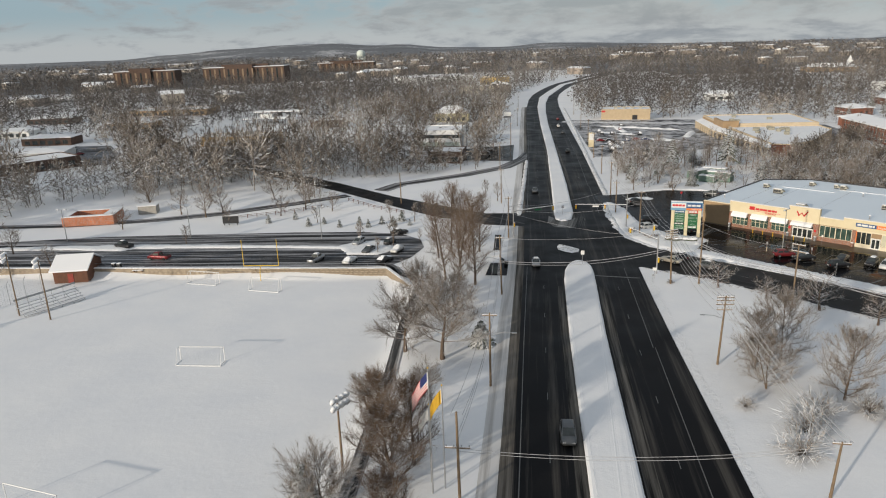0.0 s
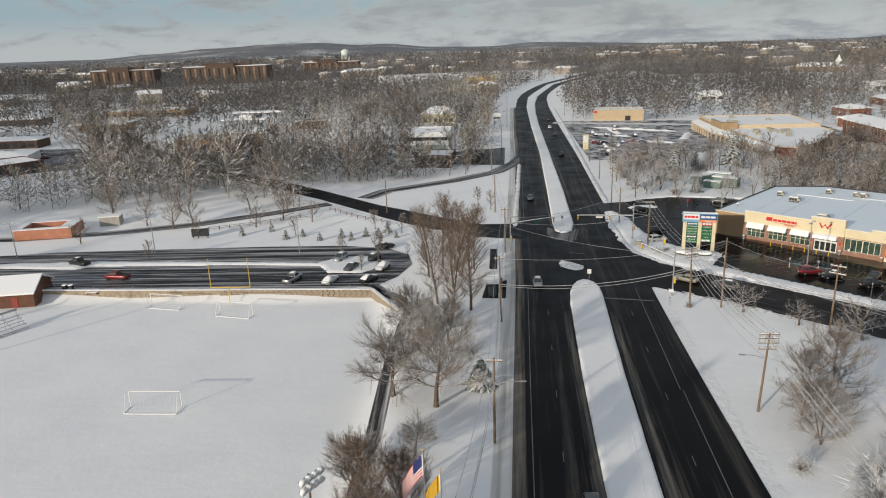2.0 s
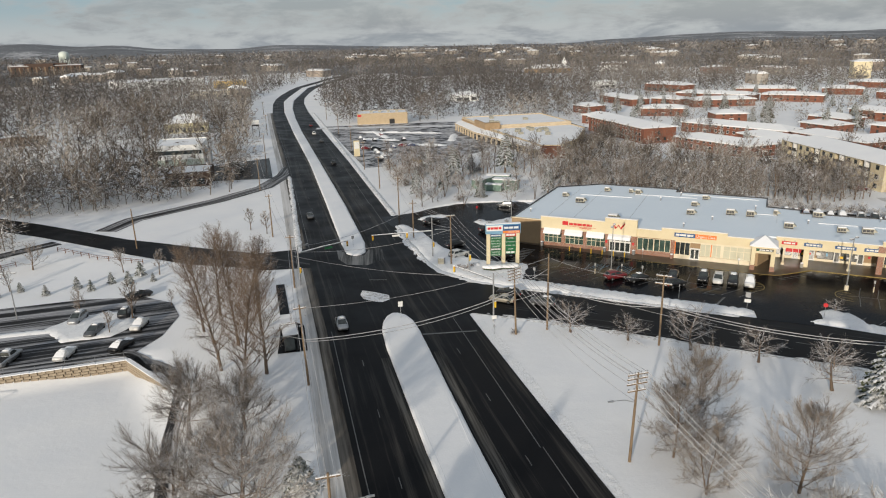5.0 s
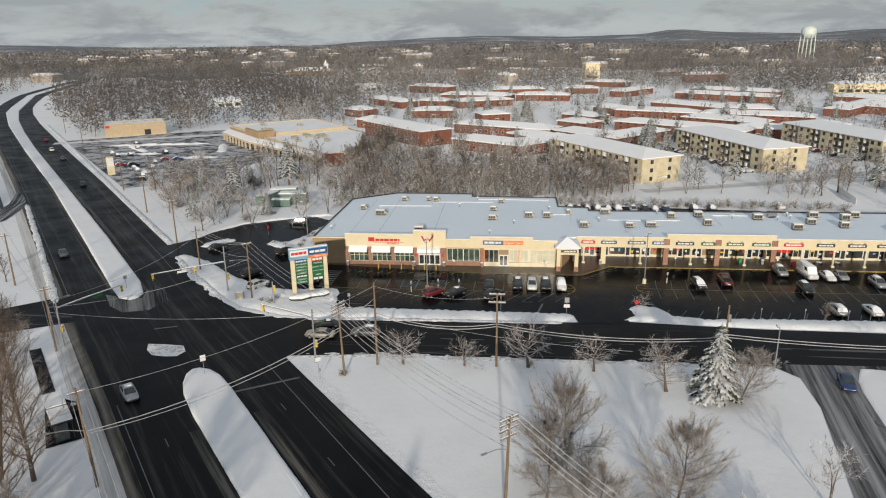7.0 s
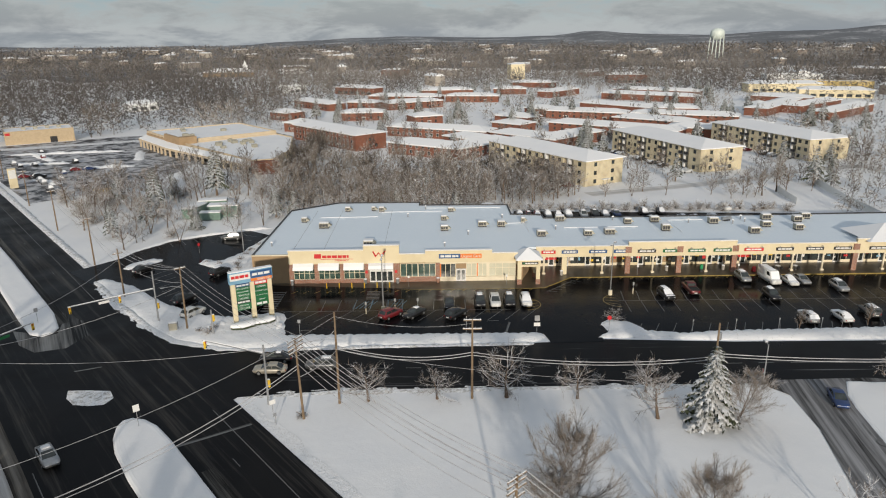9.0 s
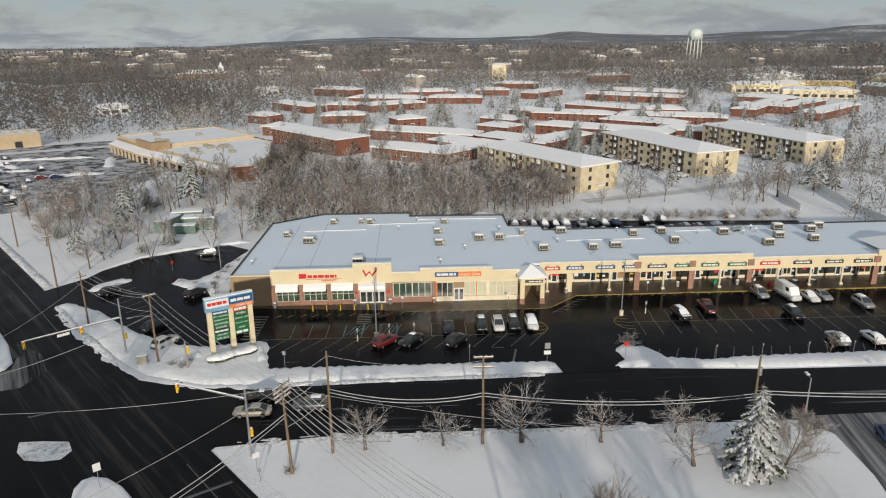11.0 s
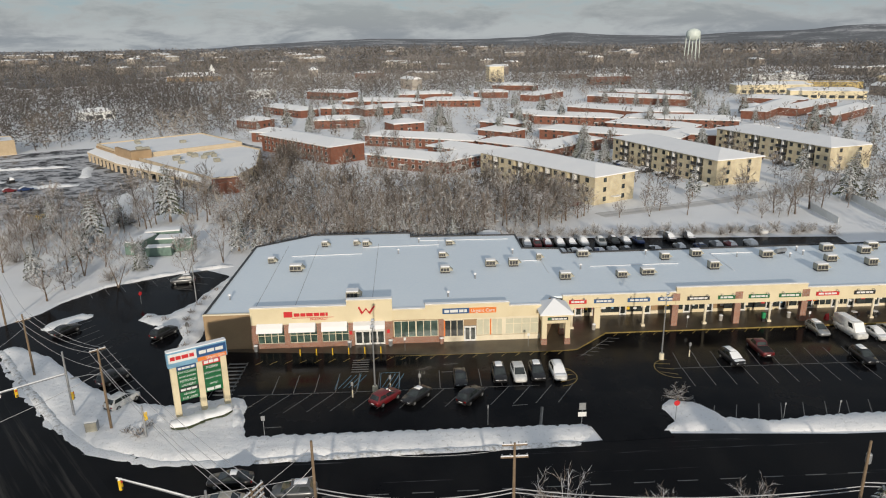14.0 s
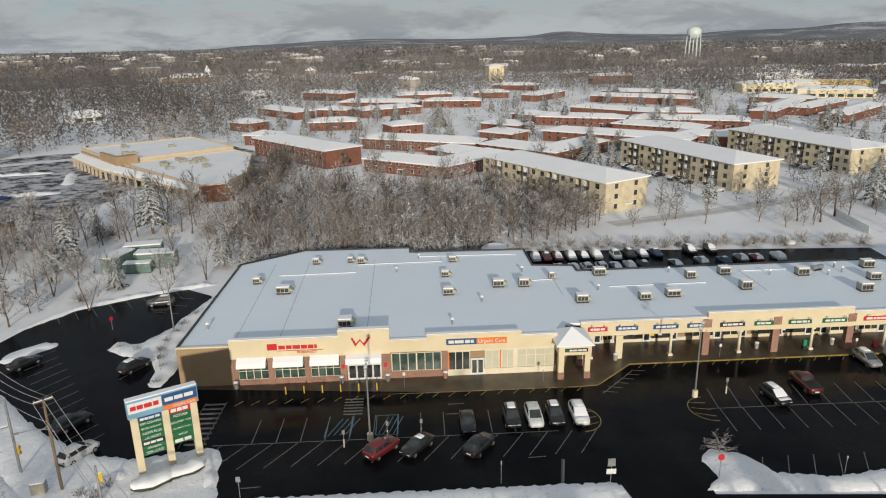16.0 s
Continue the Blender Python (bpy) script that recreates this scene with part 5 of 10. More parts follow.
def light_tree(seed, h=13.0, width=10.0, limbs=11, subs=5, twigs=6, start=0.14, tw=0.11, trunk_r=0.15):
    """A bare tree seen from afar: slim trunk, rising limbs, and a rounded crown of blades for its branches and twigs."""
    rnd = random.Random(seed)
    wood, crown = MB(), MB()
    trunk, _ = bend(Vector((0, 0, -0.2)), Vector((rnd.gauss(0, 0.06), rnd.gauss(0, 0.06), 1)).normalized(), h * 0.74, rnd, 0.0, 3, 0.06)
    limb_tube(wood, trunk, trunk_r, trunk_r * 0.3, 3)
    mid = Vector((0, 0, h * 0.56))
    for i in range(limbs):
        f = start + (1 - start) * (i + rnd.random() * 0.8) / limbs
        k = min(2, int(f * 3))
        p = trunk[k].lerp(trunk[k + 1], min(1.0, f * 3 - k))
        az = i * 2.399 + rnd.uniform(-0.4, 0.4) + seed
        out = math.sin(math.pi * (0.25 + 0.62 * f)) ** 0.8
        ang = radians((66 - 44 * f) * rnd.uniform(0.8, 1.2))
        d = Vector((math.sin(ang) * math.cos(az), math.sin(ang) * math.sin(az), math.cos(ang)))
        ln = width * 0.5 * (0.5 + 0.6 * out) * rnd.uniform(0.85, 1.2)
        pts, e = bend(p, d, ln, rnd, 0.05, 2, 0.12)
        for _ in range(2):
            blade(wood, p, (pts[-1] - p).normalized(), ln, trunk_r * 1.0 * (1.2 - f), rnd)
        for j in range(subs):
            g = 0.2 + 0.8 * (j + rnd.random()) / subs
            kk = min(1, int(g * 2))
            q = pts[kk].lerp(pts[kk + 1], min(1.0, g * 2 - kk))
            away = (q - mid)
            away = away.normalized() if away.length > 0.1 else Vector((0, 0, 1))
            sd = (away * 0.75 + e * 0.35 + Vector((rnd.gauss(0, 0.55), rnd.gauss(0, 0.55), rnd.gauss(0.1, 0.4)))).normalized()
            sl = width * rnd.uniform(0.13, 0.24)
            blade(crown, q, sd, sl, tw * 1.3, rnd)
            for _ in range(twigs):
                tp = q + sd * sl * rnd.uniform(0.15, 0.95)
                td = (sd * 0.8 + away * 0.3 + Vector((rnd.gauss(0, 0.6), rnd.gauss(0, 0.6), rnd.gauss(0.1, 0.5)))).normalized()
                blade(crown, tp, td, width * rnd.uniform(0.07, 0.16), tw * rnd.uniform(0.6, 1.3), rnd)
    return wood, crown


def blade(mb, p, d, length, width, rnd):
    """A slim blade turned any way about its own length."""
    side = d.cross(Vector((rnd.gauss(0, 1), rnd.gauss(0, 1), rnd.gauss(0, 1))))
    side = (side if side.length > 1e-3 else Vector((1, 0, 0))).normalized() * width / 2
    k = len(mb.v)
    mb.v += [tuple(p - side), tuple(p + side), tuple(p + d * length)]
    mb.f.append((k, k + 1, k + 2))


def conifer(seed, h=9.0, spread=2.6, levels=18, per=9, skirt=0.06):
    rnd = random.Random(seed)
    wood, crown = MB(), MB()
    wood.tube([(0, 0, -0.2), (0, 0, h * 0.5), (0, 0, h)], [0.2 * h / 9, 0.12 * h / 9, 0.02], 6, cap=False)
    for lv in range(levels):
        f = skirt + (1 - skirt) * (lv / levels) ** 0.92
        L = spread * (1 - f) ** 0.8 + 0.18
        for b in range(per):
            az = b * 2 * math.pi / per + lv * 1.1 + rnd.uniform(-0.3, 0.3)
            ln = L * rnd.uniform(0.7, 1.15)
            o = Vector((math.cos(az), math.sin(az), 0))
            sd = Vector((-o.y, o.x, 0))
            z = f * h + rnd.uniform(-0.12, 0.12)
            droop = rnd.uniform(0.25, 0.5)
            for s in range(5):
                a0, a1 = s / 5, (s + 1) / 5
                w = ln * 0.26 * (1.0 - a0 * 0.7)
                p0 = o * ln * a0 + Vector((0, 0, z - droop * ln * a0 * a0 + 0.10 * ln * a0))
                p1 = o * ln * min(1.05, a1 + 0.12) + Vector((0, 0, z - droop * ln * a1 * a1 + 0.10 * ln * a1 - 0.05))
                for sg in (-1, 1):
                    tip = p1 + sd * sg * w * rnd.uniform(0.7, 1.2) + Vector((0, 0, -0.16 * w - rnd.random() * 0.08))
                    k = len(crown.v)
                    crown.v += [tuple(p0), tuple(p1), tuple(tip)]
                    crown.f.append((k, k + 1, k + 2) if sg < 0 else (k, k + 2, k + 1))
                k = len(crown.v)
                dn = Vector((0, 0, -0.22 * ln * (0.5 + rnd.random())))
                crown.v += [tuple(p0), tuple(p1), tuple((p0 + p1) / 2 + dn)]
                crown.f.append((k, k + 1, k + 2))
    return wood, crown


def shrub(seed, h=1.6, r=1.2, stems=40, sub=7, w=0.05):
    rnd = random.Random(seed)
    wood, crown = MB(), MB()
    for s in range(stems):
        az, el = rnd.uniform(0, 2 * math.pi), rnd.uniform(0.25, 1.35)
        d = Vector((math.cos(az) * math.cos(el), math.sin(az) * math.cos(el), math.sin(el)))
        ln = (h * math.sin(el) + r * math.cos(el)) * rnd.uniform(0.7, 1.05)
        p0 = Vector((rnd.gauss(0, 0.12), rnd.gauss(0, 0.12), 0))
        pts, e = bend(p0, d, ln, rnd, -0.10, 4, 0.16)
        limb_tube(wood, pts, 0.035, 0.01, 3)
        for t in range(sub):
            c = rnd.uniform(0.25, 1.0)
            m = min(3, int(c * 4))
            tp = pts[m].lerp(pts[m + 1], c * 4 - m)
            td = (e + Vector((rnd.gauss(0, 0.7), rnd.gauss(0, 0.7), rnd.gauss(-0.1, 0.5)))).normalized()
            twig_tri(crown, tp, td, ln * rnd.uniform(0.2, 0.5), w * rnd.uniform(0.7, 1.6), rnd)
    return wood, crown


class Kind:
    """One grown form of a tree; the first use builds it, later ones share its meshes."""

    def __init__(self, name, label, category, group, grown, bark, leaf):
        self.args = (name, label, category, group)
        self.wood, self.crown = grown[0].mesh(name + "_wood", bark, True), grown[1].mesh(name + "_crown", leaf)

    def at(self, x, y, scale=1.0, turn=0.0, label="", dz=0.0, tilt=0.0):
        name, lab, cat, group = self.args
        t = thing(name, label or lab, cat, group, Matrix.Translation((x, y, gz(x, y) + dz)) @ pose(0, 0, 0, tilt, 0, turn) @ Matrix.Scale(scale, 4))
        part("trunk", self.wood, None, t)
        part("crown", self.crown, None, t)
        return t


ROW = "bare trees beside the playing field"
MAPLE = [Kind("bare_tree", "large bare maple with a broad crown of fine twigs", "tree", ROW, bare_tree(s, 14.5, 0.34, 26, 0.27, 74, 0.46, 19, 34, 1.1, 0.027, 0.05, 0.13, 1, "spread", 1.45), BARK_SNOW, TWIG) for s in (1, 2)]
MAPLE.append(Kind("bare_tree", "dense bare tree with brown twigs beside the path", "tree", ROW, bare_tree(8, 13.5, 0.24, 40, 0.08, 56, 0.36, 13, 22, 1.05, 0.028, 0.07, 0.13, 1, "oval", 1.3), BARK, TWIG_DARK))
PARK = [Kind("park_tree", "bare park tree on snowy ground", "tree", "bare trees in the park", bare_tree(s, 10.5, 0.22, 16, 0.2, 66, 0.45, 7, 9, 1.2, 0.055, 0.06, 0.14, 1, "spread"), BARK, TWIG) for s in (3, 4)]
COLUMN = [Kind("tall_tree", "tall narrow bare tree with brown twigs", "tree", ROW, bare_tree(s, 20, 0.22, 46, 0.10, 50, 0.24, 9, 12, 1.3, 0.023, 0.05, 0.12, 1, "column", 1.2), BARK, TWIG_DARK) for s in (5, 6, 7)]
LAWN = [Kind("bare_tree", "upright bare tree standing on the snowy lawn", "tree", "trees on the corner lawn", bare_tree(s, 12.0, 0.17, 36, 0.06, 66, 0.46, 14, 32, 1.0, 0.026, 0.07, 0.12, st, "oval", 1.35), BARK, TWIG) for s, st in ((11, 1), (12, 2))]
STREET = [Kind("street_tree", "small spreading street tree with snow along its branches", "tree", "street trees along the side street", bare_tree(s, 6.6, 0.2, 20, 0.28, 86, 0.62, 6, 5, 0.85, 0.045, 0.02, 0.18, 1, "spread"), BARK_SNOW, TWIG) for s in (21, 22, 23)]
SAPLING = [Kind("young_tree", "young bare ornamental tree in the snow", "tree", "young trees in the park", bare_tree(s, 5.5, 0.1, 14, 0.25, 45, 0.36, 5, 7, 0.6, 0.05), BARK, TWIG) for s in (31, 32)]
SPRUCE = [Kind("spruce", "snow-laden green spruce tree", "conifer", "snowy conifers", conifer(s, 10, 3.3, 19, 11), BARK, NEEDLES) for s in (41, 42)]
SMALL_FIR = Kind("small_fir", "small young fir dusted with snow", "conifer", "small firs in the park", conifer(45, 2.6, 0.95, 11, 8), BARK, NEEDLES)
BUSH = [Kind("snowy_bush", "rounded bush bent under heavy snow", "bush", "snow-covered bushes", shrub(s, 2.3, 2.0, 60, 20, 0.05), BARK_SNOW, TWIG_HEAVY) for s in (51, 52)]
LOWBUSH = Kind("low_shrub", "low clipped shrub buried in snow", "shrub", "low shrubs on the islands", shrub(55, 0.75, 0.9, 34, 8, 0.08), BARK, TWIG_SNOW)
WOODS = [Kind("forest_tree", "bare forest tree with snow-dusted twigs", "tree", "woods behind the shops", bare_tree(s, hh, 0.2, 15, 0.22, 58, rr, 6, 8, 1.35, ww, 0.05, 0.16, st, sh), BARK_SNOW if lf is TWIG_SNOW else BARK, lf) for s, hh, rr, ww, st, sh, lf in ((61, 12, 0.36, 0.06, 1, "oval", TWIG), (62, 14, 0.28, 0.055, 1, "oval", WOOD_TWIG), (63, 11, 0.48, 0.08, 2, "oval", TWIG_SNOW), (64, 13, 0.42, 0.055, 1, "spread", WOOD_TWIG), (65, 12, 0.36, 0.06, 1, "oval", TWIG), (69, 10.5, 0.48, 0.09, 1, "spread", TWIG_SNOW))]
PINE = [Kind("pine", "tall pine with snow weighing on its boughs", "conifer", "snowy conifers", conifer(s, 11, 3.1, 14, 8, 0.2), BARK, NEEDLES) for s in (43, 44)]
YARD = [Kind("yard_tree", "bare snowy tree between the apartment rows", "tree", "trees between the apartment rows", light_tree(s, hh, ww, tw=0.13), BARK, lf) for s, hh, ww, lf in ((66, 11, 9, TWIG_SNOW), (67, 12, 8, TWIG), (68, 9, 9, TWIG))]

# beside the playing field and the road
for x, y, k, s, a in ((-12.1, 94, 0, 1.0, 20), (-18.2, 97, 1, 0.9, 100), (-13.4, 82.6, 1, 0.42, 40), (-12.0, 113.3, 1, 0.7, 250), (-13.6, 61.5, 2, 0.95, 200), (-12.2, 66.5, 2, 0.85, 60), (-15.8, 71, 2, 0.8, 140), (-20.5, 58, 1, 0.75, 300), (-19.5, 78, 0, 0.5, 80), (-18.5, 114, 0, 0.78, 10), (-11.8, 50, 2, 0.8, 75)):
    MAPLE[k].at(x, y, s, a)
for n, (x, y, s) in enumerate(((-9.3, 128.0, 1.0), (-12.1, 120.3, 0.95), (-13.2, 139.2, 0.95), (-15.5, 131, 0.9), (-18.8, 147, 0.8), (-16.5, 153, 0.82), (-12.0, 146, 0.75), (-9.8, 151.2, 0.72), (-14.9, 157, 0.66), (-13, 166, 0.62))):
    COLUMN[n % 3].at(x, y, s, n * 77)
ROUND_FIR = Kind("round_fir", "squat dark fir with snow on its boughs", "conifer", "snowy conifers", conifer(47, 4.3, 2.3, 19, 15, 0.02), BARK, NEEDLES)
ROUND_FIR.at(-6.5, 99.6, 1.0, 0)
SPRUCE[1].at(-22.0, 57.0, 0.85, 0)
for n, (x, y, s) in enumerate(((-18, 172.4, 0.9), (-23.3, 176.6, 0.95), (-29.8, 183, 1.0), (-25.5, 163.2, 0.6), (-37.3, 186.4, 1.0), (-21.2, 158.5, 0.7), (-11.4, 211, 1.1), (-7.6, 206, 1.1), (-18, 263, 1.2), (-31.4, 158.5, 1.35), (-40.1, 161, 1.0), (-84, 157.5, 1.0), (-57, 181, 0.9), (-81.6, 178, 1.1), (-34, 152.4, 0.8))):
    SAPLING[n % 2].at(x, y, s, n * 50)
for n, (x, y, s) in enumerate(((-44.5, 178.8, 1.0), (-49.5, 176.5, 0.85), (-38.5, 180.2, 0.95), (-35.0, 178.6, 1.1), (-54.8, 180, 0.8), (-33.5, 183.6, 1.25), (-41.6, 176.8, 0.9), (-71, 180.5, 0.95), (-64.5, 184.5, 0.9), (-30.6, 179.2, 0.7), (-58.5, 177.5, 1.0))):
    SMALL_FIR.at(x, y, s, n * 40)
for n, (x, y, s) in enumerate(((-101, 189, 0.62), (-92, 186, 0.7), (-88.8, 190.7, 0.68), (-78.7, 207, 0.6), (-64.6, 194.6, 0.62), (-70, 188, 0.55), (-114, 195, 0.72), (-66, 203, 0.5), (-98, 203, 0.7), (-120, 205, 0.75), (-56, 193, 0.5), (-110, 172.5, 0.5), (-128, 142.5, 0.62), (-124, 148, 0.6), (-118, 133.5, 0.5), (-107, 138, 0.45))):
    PARK[n % 2].at(x, y, s * 1.45, n * 61)

# corner lawn and side street
LAWN[1].at(32.8, 87.6, 0.74, 30)
LAWN[0].at(33.3, 94.2, 0.72, 200)
LAWN[0].at(41.8, 85.2, 0.84, 80)
LAWN[0].at(37.2, 95.4, 0.9, 250)
WOODS[2].at(55.0, 77.0, 0.6, 20, "bare young tree with snow lining its branches")
BUSH[0].at(36.4, 80.4, 1.25, 0)
BUSH[1].at(33.9, 76.4, 1.2, 120)
BUSH[0].at(31.6, 71.6, 1.2, 60)
BUSH[1].at(28.6, 82.4, 0.6, 0)
BUSH[1].at(43.2, 82.0, 1.0, 10)
BUSH[0].at(46.5, 79.5, 1.1, 200)
for n, (x, y, s) in enumerate(((37.3, 128.8, 1.0), (44.3, 123.3, 0.82), (51.4, 117.6, 1.22), (58.0, 111.3, 0.95), (66.1, 106.4, 0.9), (61.4, 101.6, 1.1), (92.5, 84.0, 1.15), (98.5, 79.5, 1.1))):
    STREET[n % 3].at(x, y, s, n * 97)
SPRUCE[0].at(65.0, 96.9, 1.06, 40)
LAWN[1].at(67.2, 94.6, 0.62, 100, "dense snowy tree beside a spruce")
STREET[1].at(82.7, 123.4, 0.5, 0, "small snowy tree on the parking lot island")
SAPLING[0].at(101.5, 101.6, 0.7, 0)
SAPLING[1].at(112.2, 95.2, 0.7, 90)
# shrubs on the islands
rnd = random.Random(5)
for x, y, s in ((30.6, 163.5, 1.3), (32.2, 165.0, 1.1), (29.8, 165.4, 1.0), (48.5, 191.6, 1.0), (49.8, 194.6, 1.1), (51.6, 197.2, 1.0), (54.0, 199.4, 1.1), (56.6, 202.2, 1.0), (47.4, 188.6, 0.9), (60.0, 205.0, 1.0), (45.0, 184.6, 0.9), (47.0, 197.0, 1.0), (45.6, 200.0, 0.9), (28.8, 131.0, 0.8), (52.2, 118.0, 0.6)):
    LOWBUSH.at(x, y, s, rnd.uniform(0, 360))


# ---------------------------------------------------------------- woods
def in_poly(x, y, poly):
    ok, j = False, len(poly) - 1
    for i in range(len(poly)):
        (xi, yi), (xj, yj) = poly[i], poly[j]
        if (yi > y) != (yj > y) and x < (xj - xi) * (y - yi) / (yj - yi) + xi:
            ok = not ok
        j = i
    return ok


def to_s(x, y):
    dx, dy = x - 50.5, y - 180.5
    return dx * CU + dy * SU, -dx * SU + dy * CU


def road_x(y):
    for (x0, y0), (x1, y1) in zip(ROAD_LINE, ROAD_LINE[1:]):
        if y0 <= y <= y1:
            return x0 + (x1 - x0) * (y - y0) / (y1 - y0)
    return 1e9


APARTMENTS = [(160, 250), (152, 268), (144, 296), (140, 330), (142, 395), (190, 440), (255, 505), (400, 545), (500, 470), (540, 330), (540, 200), (330, 140), (230, 120), (196, 140), (168, 190)]
PLAZA = [(30, 292), (60, 296), (88, 318), (92, 330), (106, 290), (160, 345), (162, 395), (98, 430), (30, 435)]
WEST_OPEN = [(4, 170), (4, 300), (-20, 262), (-45, 242), (-62, 244), (-90, 276), (-102, 268), (-72, 215), (-125, 205), (-150, 180), (-150, 125), (-25, 125)]
CLEARINGS = []          # filled by the buildings: (x, y, half length, half width, angle)


def open_ground(x, y):
    """Where no wild tree stands: roads, lots, lawns and buildings."""
    rx = road_x(y)
    if -26 < x - rx < 24:
        return True
    if y < 160 and x > -150 and x < 160 - y * 0.2:
        return True
    if in_poly(x, y, PLAZA) or in_poly(x, y, WEST_OPEN) or in_poly(x, y, APARTMENTS):
        return True
    u, v = to_s(x, y)
    if -28 < u < 160 and -60 < v < 43:
        return True
    if 46 < u < 140 and v < 62:
        return True
    if x < 64 and 195 < y < 226 and x > 20:
        return True
    if 57 < x < 80 and 236 < y < 262:
        return True
    if x < -90 and any(abs((x - a) * (d - b) - (y - b) * (c - a)) < 6.5 * math.hypot(c - a, d - b) and min(a, c) < x < max(a, c) for (a, b), (c, d) in zip(BACK_ROAD, BACK_ROAD[1:])):
        return True
    for cx, cy, a, b, c, s in CLEARINGS:
        dx, dy = x - cx, y - cy
        if abs(dx * c + dy * s) < a and abs(-dx * s + dy * c) < b:
            return True
    return False


def clear(x, y, half_len, half_wid, angle):
    CLEARINGS.append((x, y, half_len, half_wid, math.cos(radians(angle)), math.sin(radians(angle))))


DARK_STAND = [(40, 445), (160, 450), (215, 540), (300, 760), (300, 950), (150, 950), (60, 700)]      # old oaks north of the plaza

WEST_STAND = [(-130, 420), (-60, 620), (-80, 1100), (-500, 1500), (-1300, 1000), (-700, 420)]


def near_woods():
    rnd, n = random.Random(77), 0
    made = []
    for x, y, s in ((53, 251, 1.25), (76, 265, 1.45), (76, 227, 0.85), (64, 268, 0.8), (88.0, 240.0, 0.7)):
        PINE[n % 2].at(x, y, s, n * 70)
        made.append((x, y))
        n += 1
    SPRUCE[0].at(55.3, 229.6, 0.62, 30, "low spruce bowed down by snow")
    for x, y, k, s in ((69, 284, 3, 0.95), (57, 297, 5, 1.0), (68.5, 258, 0, 0.75), (82, 262, 3, 0.9), (87, 265, 4, 0.95), (52, 279, 5, 0.9), (80, 242.5, 2, 0.7), (83, 273, 3, 1.0), (76, 290, 0, 0.8), (91, 278, 3, 0.9), (62, 276, 5, 0.8), (45, 288, 2, 0.8), (88, 288, 4, 0.85), (33.7, 247.8, 3, 0.8), (35.6, 222.5, 5, 0.8), (48.9, 251.8, 5, 0.9), (47.5, 220.6, 2, 0.7), (68.4, 261.5, 3, 0.95), (56.3, 292, 3, 0.8), (82.9, 258.1, 4, 0.9), (59.1, 215.4, 2, 0.55), (38.6, 244.4, 2, 0.9), (41.6, 268, 5, 1.0), (69.5, 221.5, 2, 0.75)):
        WOODS[k].at(x, y, s, x * 37, "bare tree with snow lining its branches")
        made.append((x, y))
    for _ in range(9000):
        x, y = rnd.uniform(24, 200), rnd.uniform(190, 330)
        u, v = to_s(x, y)
        if not (-85 < u < 140 and (43 if u > -20 else 20) < v < (80 if u < 60 else 92)) or open_ground(x, y):
            continue
        dens = 0.75 + 0.8 * noise.noise((x / 22, y / 22, 6.0)) + (0.45 if v > 52 and u > -5 else 0)
        open_side = x < 84 and y < 262
        if rnd.random() > dens or any((x - a) ** 2 + (y - b) ** 2 < (30 if open_side else 9.5) for a, b in made):
            continue
        made.append((x, y))
        r = rnd.random()
        if r < (0.04 if u > 0 else 0.08):
            PINE[n % 2].at(x, y, rnd.uniform(0.6, 0.9), rnd.uniform(0, 360))
        elif r < 0.3 and (u < 5 or v < 50):
            BUSH[n % 2].at(x, y, rnd.uniform(0.8, 1.4), rnd.uniform(0, 360))
        elif open_side:
            WOODS[(2, 5, 5, 0)[n % 4]].at(x, y, rnd.uniform(0.5, 0.85), rnd.uniform(0, 360), "bare tree with snow lining its branches")
        else:
            WOODS[rnd.randrange(5)].at(x, y, rnd.uniform(0.58, 0.92), rnd.uniform(0, 360))
        n += 1
        if n >= 300:
            break
    return made


def light_forms(kinds, **args):
    forms = []
    for s, hh, ww in kinds:
        wood, crown = light_tree(s, hh, ww, **args)
        tris = []
        for mb, off in ((wood, 0), (crown, len(wood.v))):
            for f in mb.f:
                tris.append((f[0] + off, f[1] + off, f[2] + off))
                if len(f) == 4:
                    tris.append((f[0] + off, f[2] + off, f[3] + off))
        forms.append((np.array(wood.v + crown.v), np.array(tris)))
    return forms


FORMS = light_forms(((71, 13, 11), (72, 15, 12), (73, 12, 12), (74, 14, 9), (75, 11, 11), (76, 13.5, 13)), limbs=12, subs=4, twigs=6, tw=0.19)
BRUSH = light_forms(((77, 4.2, 4.6), (78, 3.6, 5.0), (79, 5.0, 4.4)), limbs=7, subs=3, twigs=4, start=0.05, tw=0.13, trunk_r=0.06)
FAR_FORMS = light_forms(((81, 13, 11), (82, 15, 12), (83, 12, 12), (84, 14, 10), (85, 12, 13)), limbs=8, subs=2, twigs=5, start=0.0, tw=0.44, trunk_r=0.14)
DIM_FORMS = light_forms(((86, 12, 13), (87, 14, 13), (88, 11, 14)), limbs=5, subs=2, twigs=3, start=0.0, tw=0.8, trunk_r=0.2)
LAST_FORMS = light_forms(((89, 11, 18), (90, 12, 20)), limbs=4, subs=1, twigs=3, start=0.0, tw=2.0, trunk_r=0.3)


